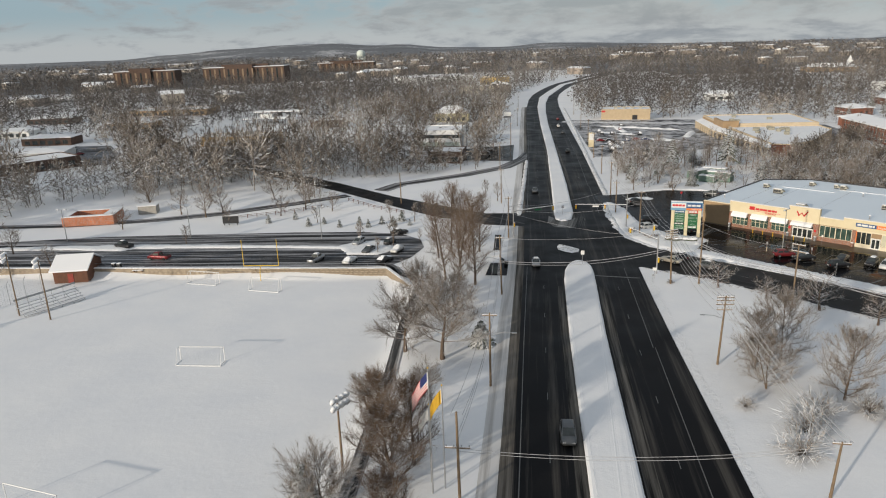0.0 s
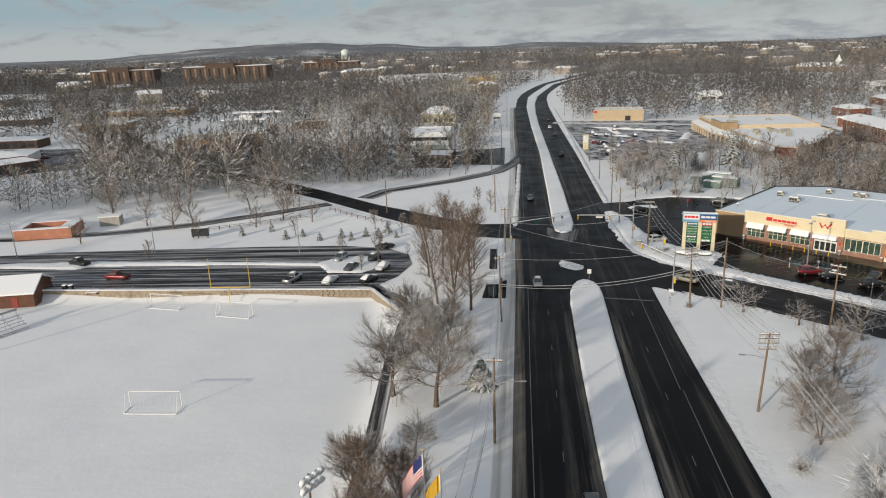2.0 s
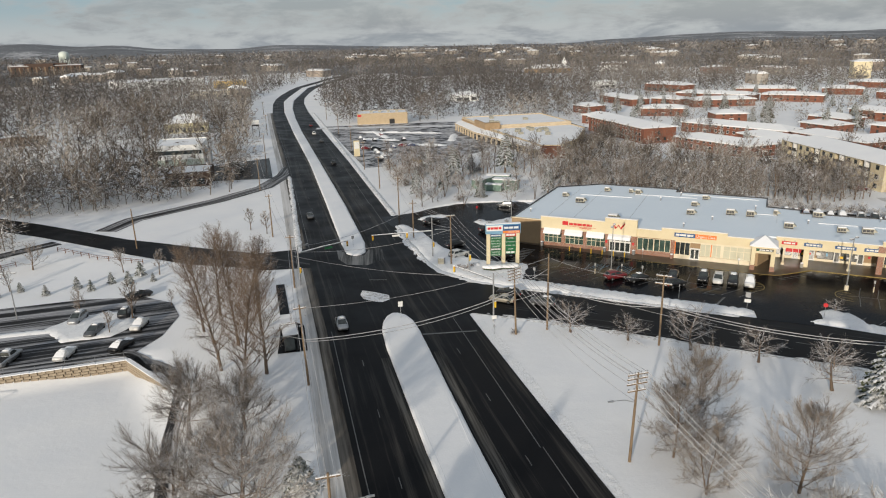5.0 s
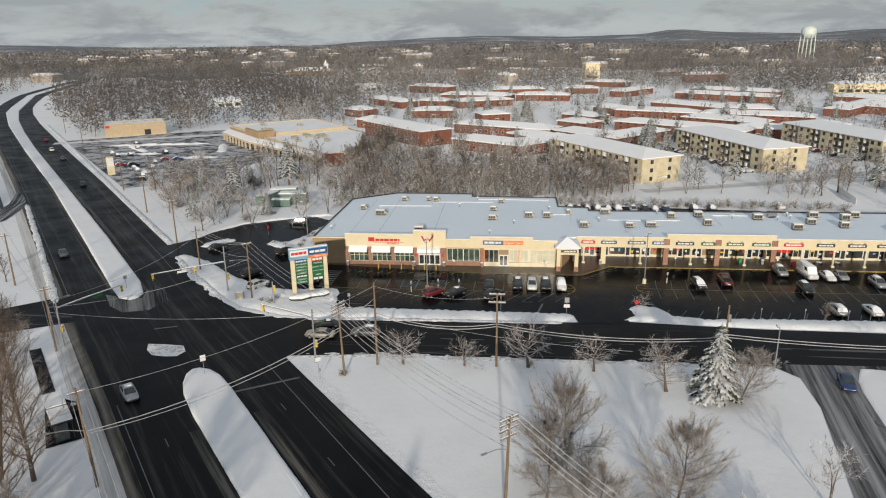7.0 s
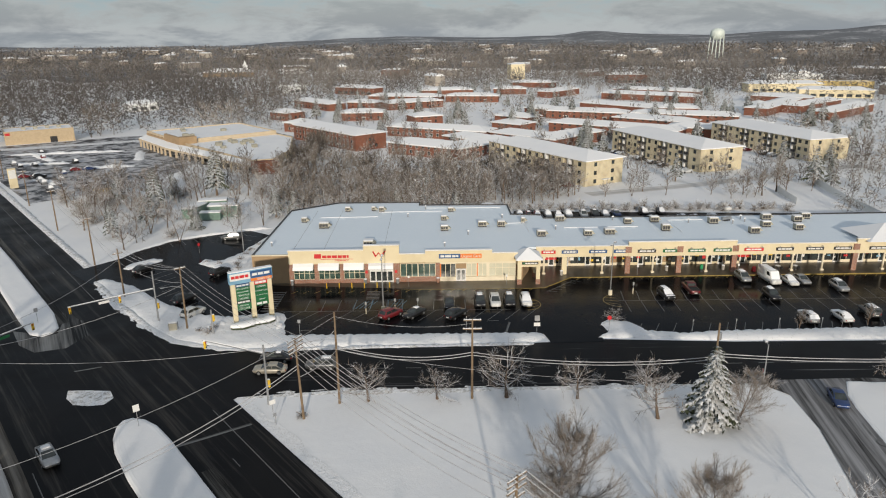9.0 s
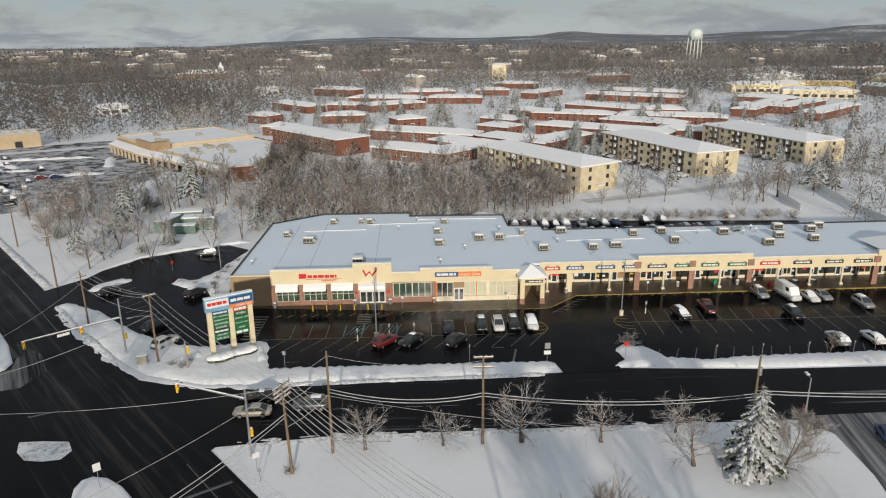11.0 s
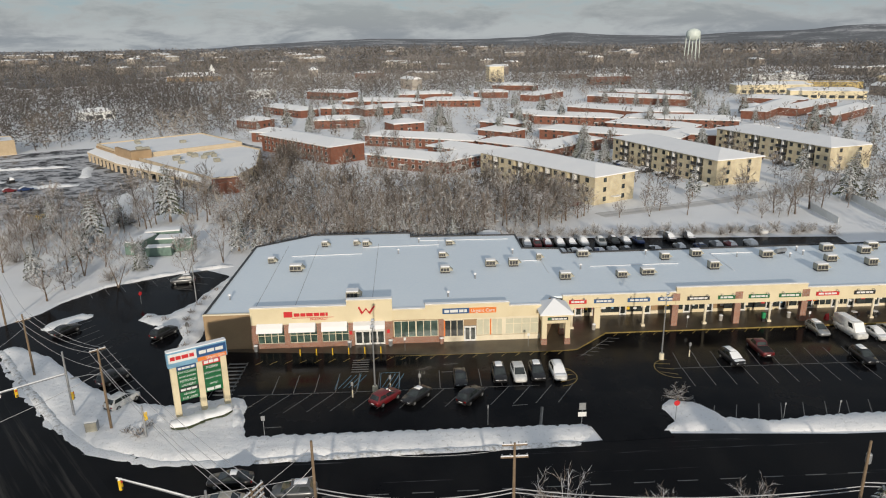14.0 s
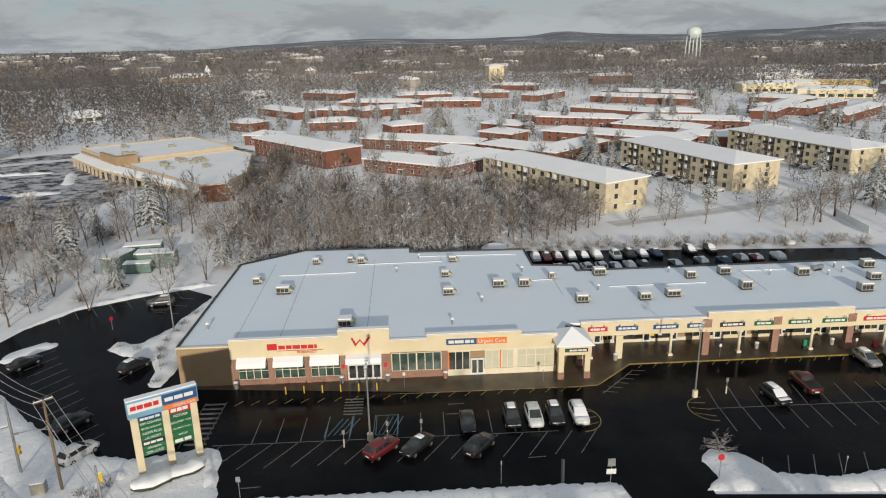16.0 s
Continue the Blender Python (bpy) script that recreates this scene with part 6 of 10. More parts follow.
def far_woods(name, r0, r1, spacing, forms, seed, label, scale=(0.75, 1.25), thin=0.0, az0=-78, az1=64):
    """Woods too far off to tell the trees apart one by one."""
    rnd = random.Random(seed)
    spots, r = [], r0
    while r < r1:
        ring = spacing * (r / r0) ** thin
        n = int(math.radians(az1 - az0) * r / ring)
        for i in range(n):
            az = math.radians(az0) + (i + rnd.random()) * math.radians(az1 - az0) / n
            rr = r + rnd.uniform(-0.5, 0.5) * ring
            x, y = 5 - rr * math.sin(az), 60 + rr * math.cos(az)
            if open_ground(x, y) or (noise.noise((x / 60, y / 60, 2.2)) < -0.5 and r < 1200):
                continue
            spots.append((x, y, rnd.uniform(*scale) * (1 + 0.25 * noise.noise((x / 90, y / 90, 5.5)))))
        r += ring
    join_trees(name, spots, forms, rnd, label, (FAR_DARK_TWIG, FAR_TWIG, FAR_FROST_TWIG), 110, 0.32, (DARK_STAND, WEST_STAND))


def mid_woods(name, r0, r1, spacing, seed, label, az0=-78, az1=66):
    """Woods near enough to show limbs."""
    rnd, forms = random.Random(seed), FORMS
    spots, low = [], []
    r = r0
    while r < r1:
        n = int(math.radians(az1 - az0) * r / spacing)
        for i in range(n):
            az = math.radians(az0) + (i + rnd.random()) * math.radians(az1 - az0) / n
            rr = r + rnd.uniform(-0.5, 0.5) * spacing
            x, y = 5 - rr * math.sin(az), 60 + rr * math.cos(az)
            if open_ground(x, y) or noise.noise((x / 45, y / 45, 2.2)) < (-0.42 if x > -60 else -0.06):
                continue
            u, v = to_s(x, y)
            if -85 < u < 140 and 20 < v < (80 if u < 60 else 92):
                continue
            spots.append((x, y, rnd.uniform(0.5, 0.78) if x > 30 and y < 340 else rnd.uniform(0.8, 1.3) if x > -60 else rnd.uniform(0.95, 1.5)))
            for _ in range(rnd.choice((0, 1, 1, 2) if x > -60 else (0, 0, 0, 1))):
                bx, by = x + rnd.uniform(-4, 4), y + rnd.uniform(-4, 4)
                if not open_ground(bx, by):
                    low.append((bx, by, rnd.uniform(0.6, 1.3)))
        r += spacing
    join_trees(name, spots, forms, rnd, label, (WOOD_DARK_TWIG, WOOD_TWIG, WOOD_FROST_TWIG))
    join_trees("brush", low, BRUSH, rnd, "tangled brush under the bare woods", (WOOD_DARK_TWIG, WOOD_TWIG, WOOD_FROST_TWIG))


def join_trees(name, spots, forms, rnd, label, tones, patch=38.0, mix=0.55, dark=()):
    """Grown forms set down at many spots, one mesh for each tone of wood."""
    sets = [[], [], []]
    for x, y, s in spots:
        k = noise.noise((x / patch, y / patch, 7.7)) * 1.7 + rnd.gauss(0, mix) - sum(1.0 for d in dark if in_poly(x, y, d))
        sets[0 if k < -0.35 else 2 if k > 0.55 else 1].append((x, y, s))
    for tone, group in zip(tones, sets):
        V, T, n0 = [], [], 0
        for x, y, s in group:
            fv, ft = forms[rnd.randrange(len(forms))]
            a = rnd.uniform(0, 6.283)
            c, sn = math.cos(a) * s, math.sin(a) * s
            V.append(np.c_[fv[:, 0] * c - fv[:, 1] * sn + x, fv[:, 0] * sn + fv[:, 1] * c + y, fv[:, 2] * s + gz(x, y)])
            T.append(ft + n0)
            n0 += len(fv)
        if not V:
            continue
        V, T = np.concatenate(V), np.concatenate(T)
        me = bpy.data.meshes.new(name)
        me.vertices.add(len(V))
        me.vertices.foreach_set("co", V.ravel())
        me.loops.add(T.size)
        me.loops.foreach_set("vertex_index", T.ravel())
        me.polygons.add(len(T))
        me.polygons.foreach_set("loop_start", np.arange(len(T)) * 3)
        me.update()
        me.materials.append(tone)
        
        tagged(new(name, me), label, "woods", "", "stuff")




# ---------------------------------------------------------------- apartments
def facade_windows(parent, length, floors, z0, fh, y, spacing, face, w=1.1, h=1.35, rim=WHITE_PAINT, x_off=0.0, skip=(), framed=True):
    """Rows of windows on a wall along x at depth y; face is -1 for the front, +1 for the back."""
    n = int((length - 1.5) / spacing)
    for fl in range(floors):
        for i in range(n):
            if i in skip:
                continue
            x = -length / 2 + (length - (n - 1) * spacing) / 2 + i * spacing + x_off
            z = z0 + fl * fh + 1.0
            if not framed:
                a, b = sorted((y, y + face * 0.06))
                part("window", MB().box(x - w / 2, a, z, x + w / 2, b, z + h), GLASS, parent)
                continue
            a, b = sorted((y, y + face * 0.07))
            win = part("window", MB().box(x - w / 2 - 0.08, a, z - 0.08, x + w / 2 + 0.08, b, z + h + 0.08), rim, parent)
            a, b = sorted((y + face * 0.05, y + face * 0.09))
            part("pane", MB().box(x - w / 2, a, z, x + w / 2, b, z + h), GLASS, win)


def snow_roof(parent, L, Wd, z, rise, eave=0.5, thick=0.3):
    """A low hipped roof under snow."""
    x, y = L / 2 + eave, Wd / 2 + eave
    r = max(0.5, x - y)
    mb = MB().add([(-x, -y, z), (x, -y, z), (x, y, z), (-x, y, z), (-x, -y, z + thick), (x, -y, z + thick), (x, y, z + thick), (-x, y, z + thick), (-r, 0, z + thick + rise), (r, 0, z + thick + rise)], [(3, 2, 1, 0), (0, 1, 5, 4), (1, 2, 6, 5), (2, 3, 7, 6), (3, 0, 4, 7), (4, 5, 9, 8), (5, 6, 9), (6, 7, 8, 9), (7, 4, 8)])
    return part("roof", mb, SNOW_ROOF, parent, "low roof covered with snow")


def brick_row(x0, y0, x1, y1, width=13.0, floors=2, detail=True):
    """A row of brick flats whose front runs from one point to the other."""
    L = math.hypot(x1 - x0, y1 - y0)
    ang = math.degrees(math.atan2(y1 - y0, x1 - x0))
    cx, cy = (x0 + x1) / 2, (y0 + y1) / 2
    nx, ny = -math.sin(radians(ang)), math.cos(radians(ang))
    if nx * (-0.64) + ny * (-0.77) > 0:
        ang += 180
        nx, ny = -nx, -ny
    cx, cy = cx + nx * (width / 2 + 1.0), cy + ny * (width / 2 + 1.0)
    z = gz(cx, cy) - 0.3
    t = thing("apartment_house", "red brick garden apartment house with a snowy roof", "apartment house", "red brick apartment rows", m=pose(cx, cy, z, 0, 0, ang))
    fh = 2.35
    width += 2.0
    H = floors * fh + 0.2
    part("wall", MB().box(-L / 2, -width / 2, 0, L / 2, width / 2, H), BRICK_RED, t)
    snow_roof(t, L, width, H, 1.7, 0.7)
    part("fascia", MB().box(-L / 2 - 0.52, -width / 2 - 0.53, H - 0.22, L / 2 + 0.52, -width / 2 - 0.45, H - 0.004), WHITE_PAINT, t)
    if detail:
        facade_windows(t, L, floors, 0.4, fh, -width / 2, 3.1 if cx < 215 else 4.2, -1, framed=cx < 215)
        e = part("end_windows", MB().box(L / 2, -1.2, 1.5, L / 2 + 0.06, 0, 2.9).box(L / 2, 2.0, 1.5, L / 2 + 0.06, 3.2, 2.9).box(L / 2, -1.2, 4.3, L / 2 + 0.06, 0, 5.6), GLASS, t)
        n = max(1, int(L / 18))
        for i in range(n):
            x = -L / 2 + (i + 0.5) * L / n
            d = part("porch", MB().box(x - 1.1, -width / 2 - 1.0, 2.3, x + 1.1, -width / 2, 2.5).box(x - 1.05, -width / 2 - 0.95, 0, x - 0.95, -width / 2 - 0.85, 2.3).box(x + 0.95, -width / 2 - 0.95, 0, x + 1.05, -width / 2 - 0.85, 2.3), WHITE_PAINT, t)
            part("door", MB().box(x - 0.5, -width / 2 - 0.05, 0.1, x + 0.5, -width / 2 + 0.02, 2.1), DARK_METAL, d)
    clear(cx, cy, L / 2 + 4, width / 2 + 5, ang)
    return t


def cream_block(cx, cy, L, Wd, ang, floors=3):
    z = gz(cx, cy) - 0.4
    t = thing("apartment_block", "three-storey cream apartment block with balconies and a snowy roof", "apartment block", "cream apartment blocks", m=pose(cx, cy, z, 0, 0, ang))
    fh = 2.75
    H = floors * fh + 0.5
    # recessed balcony bays on the long front
    bays = [-L * 0.36, -L * 0.12, L * 0.12, L * 0.34]
    bw, bd = 5.2, 1.5
    xs = [-L / 2]
    for b in bays:
        xs += [b - bw / 2, b + bw / 2]
    xs.append(L / 2)
    poly = [(xs[0], -Wd / 2)]
    for k in range(1, len(xs) - 1, 2):
        poly += [(xs[k], -Wd / 2), (xs[k], -Wd / 2 + bd), (xs[k + 1], -Wd / 2 + bd), (xs[k + 1], -Wd / 2)]
    poly += [(L / 2, -Wd / 2), (L / 2, Wd / 2), (-L / 2, Wd / 2)]
    part("wall", MB().prism(poly, 0, H), CREAM_BRICK, t)
    snow_roof(t, L, Wd, H, 2.0, 0.7)
    part("gutter", MB().box(-L / 2 - 0.64, -Wd / 2 - 0.66, H, L / 2 + 0.64, -Wd / 2 - 0.58, H + 0.2), WHITE_PAINT, t)
    for b in bays:
        part("divider", MB().box(b - 0.35, -Wd / 2 - 0.05, 0.3, b + 0.35, -Wd / 2 + bd, H - 0.1), WHITE_PAINT, t, "white pier between balconies")
        for fl in range(floors):
            z0 = 0.4 + fl * fh
            for sgn in (-1, 1):
                a, c = sorted((b + sgn * 0.35, b + sgn * bw / 2))
                bal = part("balcony", MB().box(a, -Wd / 2 - 0.5, z0 - 0.12, c, -Wd / 2 + bd, z0), CONCRETE, t)
                part("railing", MB().box(a, -Wd / 2 - 0.5, z0, c, -Wd / 2 - 0.44, z0 + 1.0), DARK_METAL, bal)
                part("door", MB().box(a + 0.4, -Wd / 2 + bd - 0.06, z0, c - 0.3, -Wd / 2 + bd + 0.02, z0 + 2.1), GLASS, bal)
    for k in range(0, len(xs) - 1, 2):
        a, c = xs[k], xs[k + 1]
        n = max(1, int((c - a) / 3.2))
        for fl in range(floors):
            for i in range(n):
                x = a + (i + 0.5) * (c - a) / n
                z0 = 0.4 + fl * fh + 1.0
                w = part("window", MB().box(x - 0.7, -Wd / 2 - 0.06, z0 - 0.06, x + 0.7, -Wd / 2, z0 + 1.3), DARK_METAL, t)
                part("pane", MB().box(x - 0.62, -Wd / 2 - 0.09, z0, x + 0.62, -Wd / 2 - 0.05, z0 + 1.22), GLASS, w)
    for sgn in (-1, 1):
        for fl in range(floors):
            for y in (-Wd * 0.25, Wd * 0.22):
                a, b = sorted((sgn * L / 2, sgn * (L / 2 + 0.06)))
                z0 = 0.4 + fl * fh + 1.0
                part("window", MB().box(a, y - 0.6, z0, b, y + 0.6, z0 + 1.3), GLASS, t)
        a, b = sorted((sgn * L / 2, sgn * (L / 2 + 1.4)))
        part("porch", MB().box(a, -1.4, 2.4, b, 1.4, 2.65), WHITE_PAINT, t)
    clear(cx, cy, L / 2 + 8, Wd / 2 + 9, ang)
    return t


cream_block(181.0, 221.0, 54, 16, 260)
cream_block(236.0, 206.5, 56, 18, 248)
cream_block(288.0, 190.0, 57, 19, 246)
# fronts of the brick rows, end to end along the eaves
ROWS_NEAR = [(156.5, 361, 156.5, 308), (164, 295, 172, 263), (172, 261, 209, 264), (265, 294, 279, 230), (217, 288, 219, 251), (222, 253, 257, 254), (194, 294, 195, 271), (196, 339, 216, 290), (214, 408, 235, 393), (232, 362, 248, 357), (238, 506, 238, 460), (255, 464, 265, 446), (269, 436, 309, 427), (291, 243, 298, 223), (298, 223, 339, 214), (307, 285, 313, 243), (331, 290, 355, 239)]
ROWS_FAR = [(361, 350, 363, 294), (365, 296, 379, 276), (308, 333, 327, 291), (434, 387, 449, 318), (473, 404, 490, 339), (430, 273, 424, 263), (485, 296, 491, 258), (405, 247, 480, 259), (433, 240, 494, 239), (410, 213, 477, 214), (294, 495, 326, 450), (269, 337, 272, 315)]
ROWS_FAR += [(245, 315, 247, 297), (311, 353, 314, 334), (334, 453, 360, 424), (406, 475, 425, 456), (474, 519, 495, 485), (353, 506, 389, 482), (167, 390, 172, 378), (188, 446, 191, 430), (413, 418, 458, 427), (647, 570, 679, 558)]
for k, r in enumerate(ROWS_NEAR):
    brick_row(*r, width=14 if k == 0 else 11, floors=3 if k == 0 else 2, detail=r[0] < 345)
for r in ROWS_FAR:
    brick_row(*r, width=11, floors=2, detail=r[0] < 345)



def plain_block(name, label, category, cx, cy, L, Wd, H, ang, wall, group="", windows=True, rise=0.0, spacing=4.0, floors=1, parapet_h=0.5, wz=0.0):
    """A flat-roofed commercial building, snow on the roof, windows in front."""
    z = gz(cx, cy) - 0.2
    t = thing(name, label, category, group, m=pose(cx, cy, z, 0, 0, ang))
    part("wall", MB().box(-L / 2, -Wd / 2, 0, L / 2, Wd / 2, H), wall, t)
    if rise:
        snow_roof(t, L, Wd, H, rise, 0.6)
    else:
        ring = MB()
        for a in ((-L / 2, -Wd / 2, L / 2, -Wd / 2 + 0.3), (-L / 2, Wd / 2 - 0.3, L / 2, Wd / 2), (-L / 2, -Wd / 2 + 0.3, -L / 2 + 0.3, Wd / 2 - 0.3), (L / 2 - 0.3, -Wd / 2 + 0.3, L / 2, Wd / 2 - 0.3)):
            ring.box(a[0], a[1], H, a[2], a[3], H + parapet_h)
        part("parapet", ring, wall, t)
        part("roof", MB().box(-L / 2 + 0.3, -Wd / 2 + 0.3, H, L / 2 - 0.3, Wd / 2 - 0.3, H + 0.2), SNOW_ROOF, t, "flat roof under snow")
    if windows:
        facade_windows(t, L, floors, wz, H / floors, -Wd / 2, spacing, -1, spacing * 0.62, min(1.9, H / floors * 0.5), DARK_METAL)
    clear(cx, cy - 5, L / 2 + 4, Wd / 2 + 9, ang)
    return t


# plaza across the lot: cream store with an arcade
def plaza_store():
    """High hall with a tan-banded parapet and a lower wing, an arcade along the front of both."""
    t = thing("plaza_store", "long cream plaza store with an arcade and snowy roof", "store", m=pose(0, 0, gz(118, 350) - 0.2))
    hall = [(97, 350), (141, 349), (142, 389), (97.5, 390)]
    wing = [(99, 350), (101, 292), (108, 289), (122, 302), (141, 334), (141, 349)]
    for nm, poly, h in (("hall", hall, 6.2), ("wing", wing, 4.9)):
        part(nm, MB().prism(poly, 0, h), PLAZA_WALL, t)
        part("roof", MB().prism(inset_ring(poly, 0.5), h, h + 0.15), SNOW_ROOF, t, "flat roof under snow")
        for a, b in zip(poly, poly[1:] + poly[:1]):
            d = Vector((b[0] - a[0], b[1] - a[1]))
            n = Vector((-d.y, d.x)).normalized() * 0.4
            part("parapet", MB().prism([a, b, (b[0] + n.x, b[1] + n.y), (a[0] + n.x, a[1] + n.y)], h, h + 0.6), PLAZA_WALL, t)
    part("band", MB().prism([(96.6, 352), (97.6, 352), (97.9, 366), (96.7, 366)], 4.6, 8.0).prism([(96.6, 348.6), (104, 348.4), (104, 352), (96.6, 352)], 4.6, 8.0), STUCCO_TAN, t, "raised tan corner of the parapet")
    part("band", MB().prism([(96.9, 366), (97.3, 366), (97.6, 389.6), (97.0, 389.6)], 5.2, 5.9), STUCCO_TAN, t)
    front = [(93.6, 390.5), (92.6, 353), (98.0, 306), (99.6, 292)]
    back = [(97.2, 390.5), (96.8, 353), (100.2, 306), (101.2, 292)]
    for k in range(3):
        a, b, c, d = front[k], front[k + 1], back[k + 1], back[k]
        part("arcade_roof", MB().add([(*a, 3.9), (*b, 3.9), (*c, 5.0), (*d, 5.0), (*a, 3.7), (*b, 3.7), (*c, 3.7), (*d, 3.7)], [(0, 1, 2, 3), (7, 6, 5, 4), (0, 4, 5, 1), (1, 5, 6, 2), (3, 7, 4, 0)]), SNOW_ROOF, t, "sloping arcade roof under snow")
        part("beam", MB().prism([(a[0] - 0.1, a[1]), (b[0] - 0.1, b[1]), (b[0] + 0.4, b[1]), (a[0] + 0.4, a[1])], 2.9, 3.69), PLAZA_WALL, t)
        n = (8, 9, 3)[k]
        for i in range(n):
            x, y = a[0] + (b[0] - a[0]) * (i + 0.5) / n, a[1] + (b[1] - a[1]) * (i + 0.5) / n
            part("pillar", MB().box(x - 0.35, y - 0.35, 0, x + 0.35, y + 0.35, 2.9), PLAZA_WALL, t)
        part("front_glass", MB().prism([(d[0] - 0.25, d[1] - 1), (c[0] - 0.25, c[1] + 1), (c[0] - 0.1, c[1] + 1), (d[0] - 0.1, d[1] - 1)], 0.4, 2.7), GLASS, t)
    part("end_wall", MB().prism([(100.4, 291.6), (101.0, 288), (108.5, 285.6), (108.5, 288.6)], 0, 5.2), BRICK_RED, t, "dark red brick end wall")
    r = random.Random(8)
    for i in range(18):
        x, y = (r.uniform(104, 136), r.uniform(355, 384)) if i < 5 else (r.uniform(106, 134), r.uniform(318, 346))
        if i >= 5 and x > 100 + (y - 292) * 0.66:
            x = 104 + (y - 300) * 0.4
        h = 6.35 if i < 5 else 5.05
        w = r.uniform(0.8, 1.6)
        part("roof_unit", MB().box(x - w, y - 0.8, h, x + w, y + 0.8, h + r.uniform(0.8, 1.3), bev=0.05), UNIT_METAL, t)
    clear(118, 365, 30, 30, 0)
    clear(104, 318, 14, 34, 0)
    clear(122, 330, 12, 16, 30)


plaza_store()
t = plain_block("tan_store", "long tan shop with a flat snowy roof", "shop", 64, 444, 29, 18, 6.0, -8, plain("tan_block_wall", (0.52, 0.41, 0.27), (0.44, 0.34, 0.22)), windows=False)
part("sign", MB().box(-14.2, -9.2, 4.7, -12.2, -9.02, 5.8), RED_SIGN, t)
for k in range(4):
    part("roof_unit", MB().box(-7 + k * 5.0, -2, 6.2, -5.2 + k * 5.0, 0, 7.4, bev=0.05), UNIT_METAL, t)
part("door", MB().box(4, -9.08, 0.2, 7, -9.01, 3.0), DARK_METAL, t)
sheet("plaza_lot", PLAZA, 0.06, asphalt_material("plaza_asphalt", 0.6, 0.85, "Object", (0.43, 0.56), (0.008, 0.008, 0.01), (0.03, 0.03, 0.032)), "wet asphalt plaza parking lot with snow piles", category="parking lot", turn=0)
strip("plaza_road", [(24, 428), (60, 418), (100, 408), (180, 400)], 3.5, 3.5, 0.08, SNOW_DIRTY, "snow-covered drive beside the plaza", category="road")
for a, b in (((40, 375), (58, 362)), ((44, 402), (84, 380)), ((60, 345), (75, 338)), ((52, 395), (54, 372)), ((88, 372), (80, 350)), ((40, 335), (44, 318))):
    ridge("snow_bank", [a, b], 4.0, 1.0, SNOW_BANK, "heap of ploughed snow in the plaza lot", seed=a[0])

# west of the highway
plain_block("motor_shop", "brown brick repair shop with a flat snowy roof", "shop", -31, 284, 14, 15, 4.6, -3, BRICK_BROWN, spacing=4.0)
t = plain_block("white_store", "two-level white commercial building with a grey-green lower storey", "store", -38, 333, 19, 22, 8.0, -3, WHITE_PAINT, windows=False)
part("lower_band", MB().box(-9.56, -11.06, 0.1, 9.56, -10.9, 2.9), plain("pale_green_wall", (0.40, 0.45, 0.40), (0.34, 0.39, 0.34)), t)
part("window_band", MB().box(-9.0, -11.05, 4.9, 9.0, -10.95, 6.4), GLASS, t)
part("side_stair", MB().box(9.5, -9, 0, 12.0, -3, 6.0), GREY_METAL, t)
plain_block("gabled_house", "yellow house with a snow-covered hipped roof", "house", -45, 445, 22, 14, 5.5, 0, plain("yellow_siding", (0.55, 0.50, 0.32), (0.48, 0.43, 0.27)), rise=4.0, spacing=3.2)
plain_block("roadside_store", "long cream roadside store with snowy roof", "store", -46, 702, 34, 24, 6.5, 5, plain("pale_store_wall", (0.60, 0.54, 0.42), (0.5, 0.45, 0.35)), spacing=5.0)
plain_block("roadside_store", "yellow roadside store with dark windows", "store", -32, 838, 34, 24, 8.0, 0, plain("ochre_wall", (0.62, 0.44, 0.16), (0.52, 0.36, 0.13)), spacing=5.0)
plain_block("warehouse", "wide white warehouse roof among the trees", "warehouse", -112, 885, 84, 56, 9.0, 30, WHITE_PAINT, windows=False)
sheet("forecourt", [(-4, 282), (-24, 284), (-26, 318), (-4, 330)], 0.06, ASPHALT_LOT, "wet forecourt with parked cars", category="parking lot")
sheet("forecourt", [(-6, 400), (-55, 404), (-58, 425), (-6, 425)], 0.05, SNOW_ROOF, "snowy forecourt of the roadside house", category="parking lot")
for k, (cx, cy, L, Wd, a) in enumerate(((-207, 262, 40, 20, 56), (-224, 290, 34, 20, 20), (-238, 262, 30, 18, 40), (-252, 346, 26, 13, 8), (-485, 665, 60, 22, 12), (-250, 424, 30, 18, 5), (-120, 420, 20, 14, 10), (-300, 380, 30, 16, 0), (-270, 520, 60, 30, 5), (-330, 460, 30, 18, 8))):
    plain_block("low_house", "low building with a broad snow-covered roof among trees", "house", cx, cy, L, Wd, 4.2, a, (BRICK_BROWN, WHITE_PAINT, STUCCO_TAN)[k % 3], "low buildings in the western woods", spacing=4.0, rise=1.2 if k % 2 else 0.0)


t = plain_block("flat_store", "ochre low store with a broad snowy flat roof and roof boxes", "store", -143, 341, 38, 16, 4.6, 2, plain("ochre_stucco", (0.42, 0.27, 0.09), (0.34, 0.21, 0.07)), spacing=5.0)
for k in range(6):
    part("roof_unit", MB().box(-15 + k * 5.4, -1 + (k % 2) * 3, 4.8, -13.2 + k * 5.4, 0.6 + (k % 2) * 3, 6.0, bev=0.05), UNIT_METAL, t)
ridge("snow_bank", [(-168, 372), (-156, 368), (-146, 374)], 14, 4.0, SNOW, "large heap of snow on the building site", 2.0, seed=41)
t = thing("steel_frame", "unfinished steel frame with snowy roof slabs", "building frame", m=pose(-163, 440, gz(-163, 440), 0, 0, 4) @ Matrix.Scale(0.8, 4))
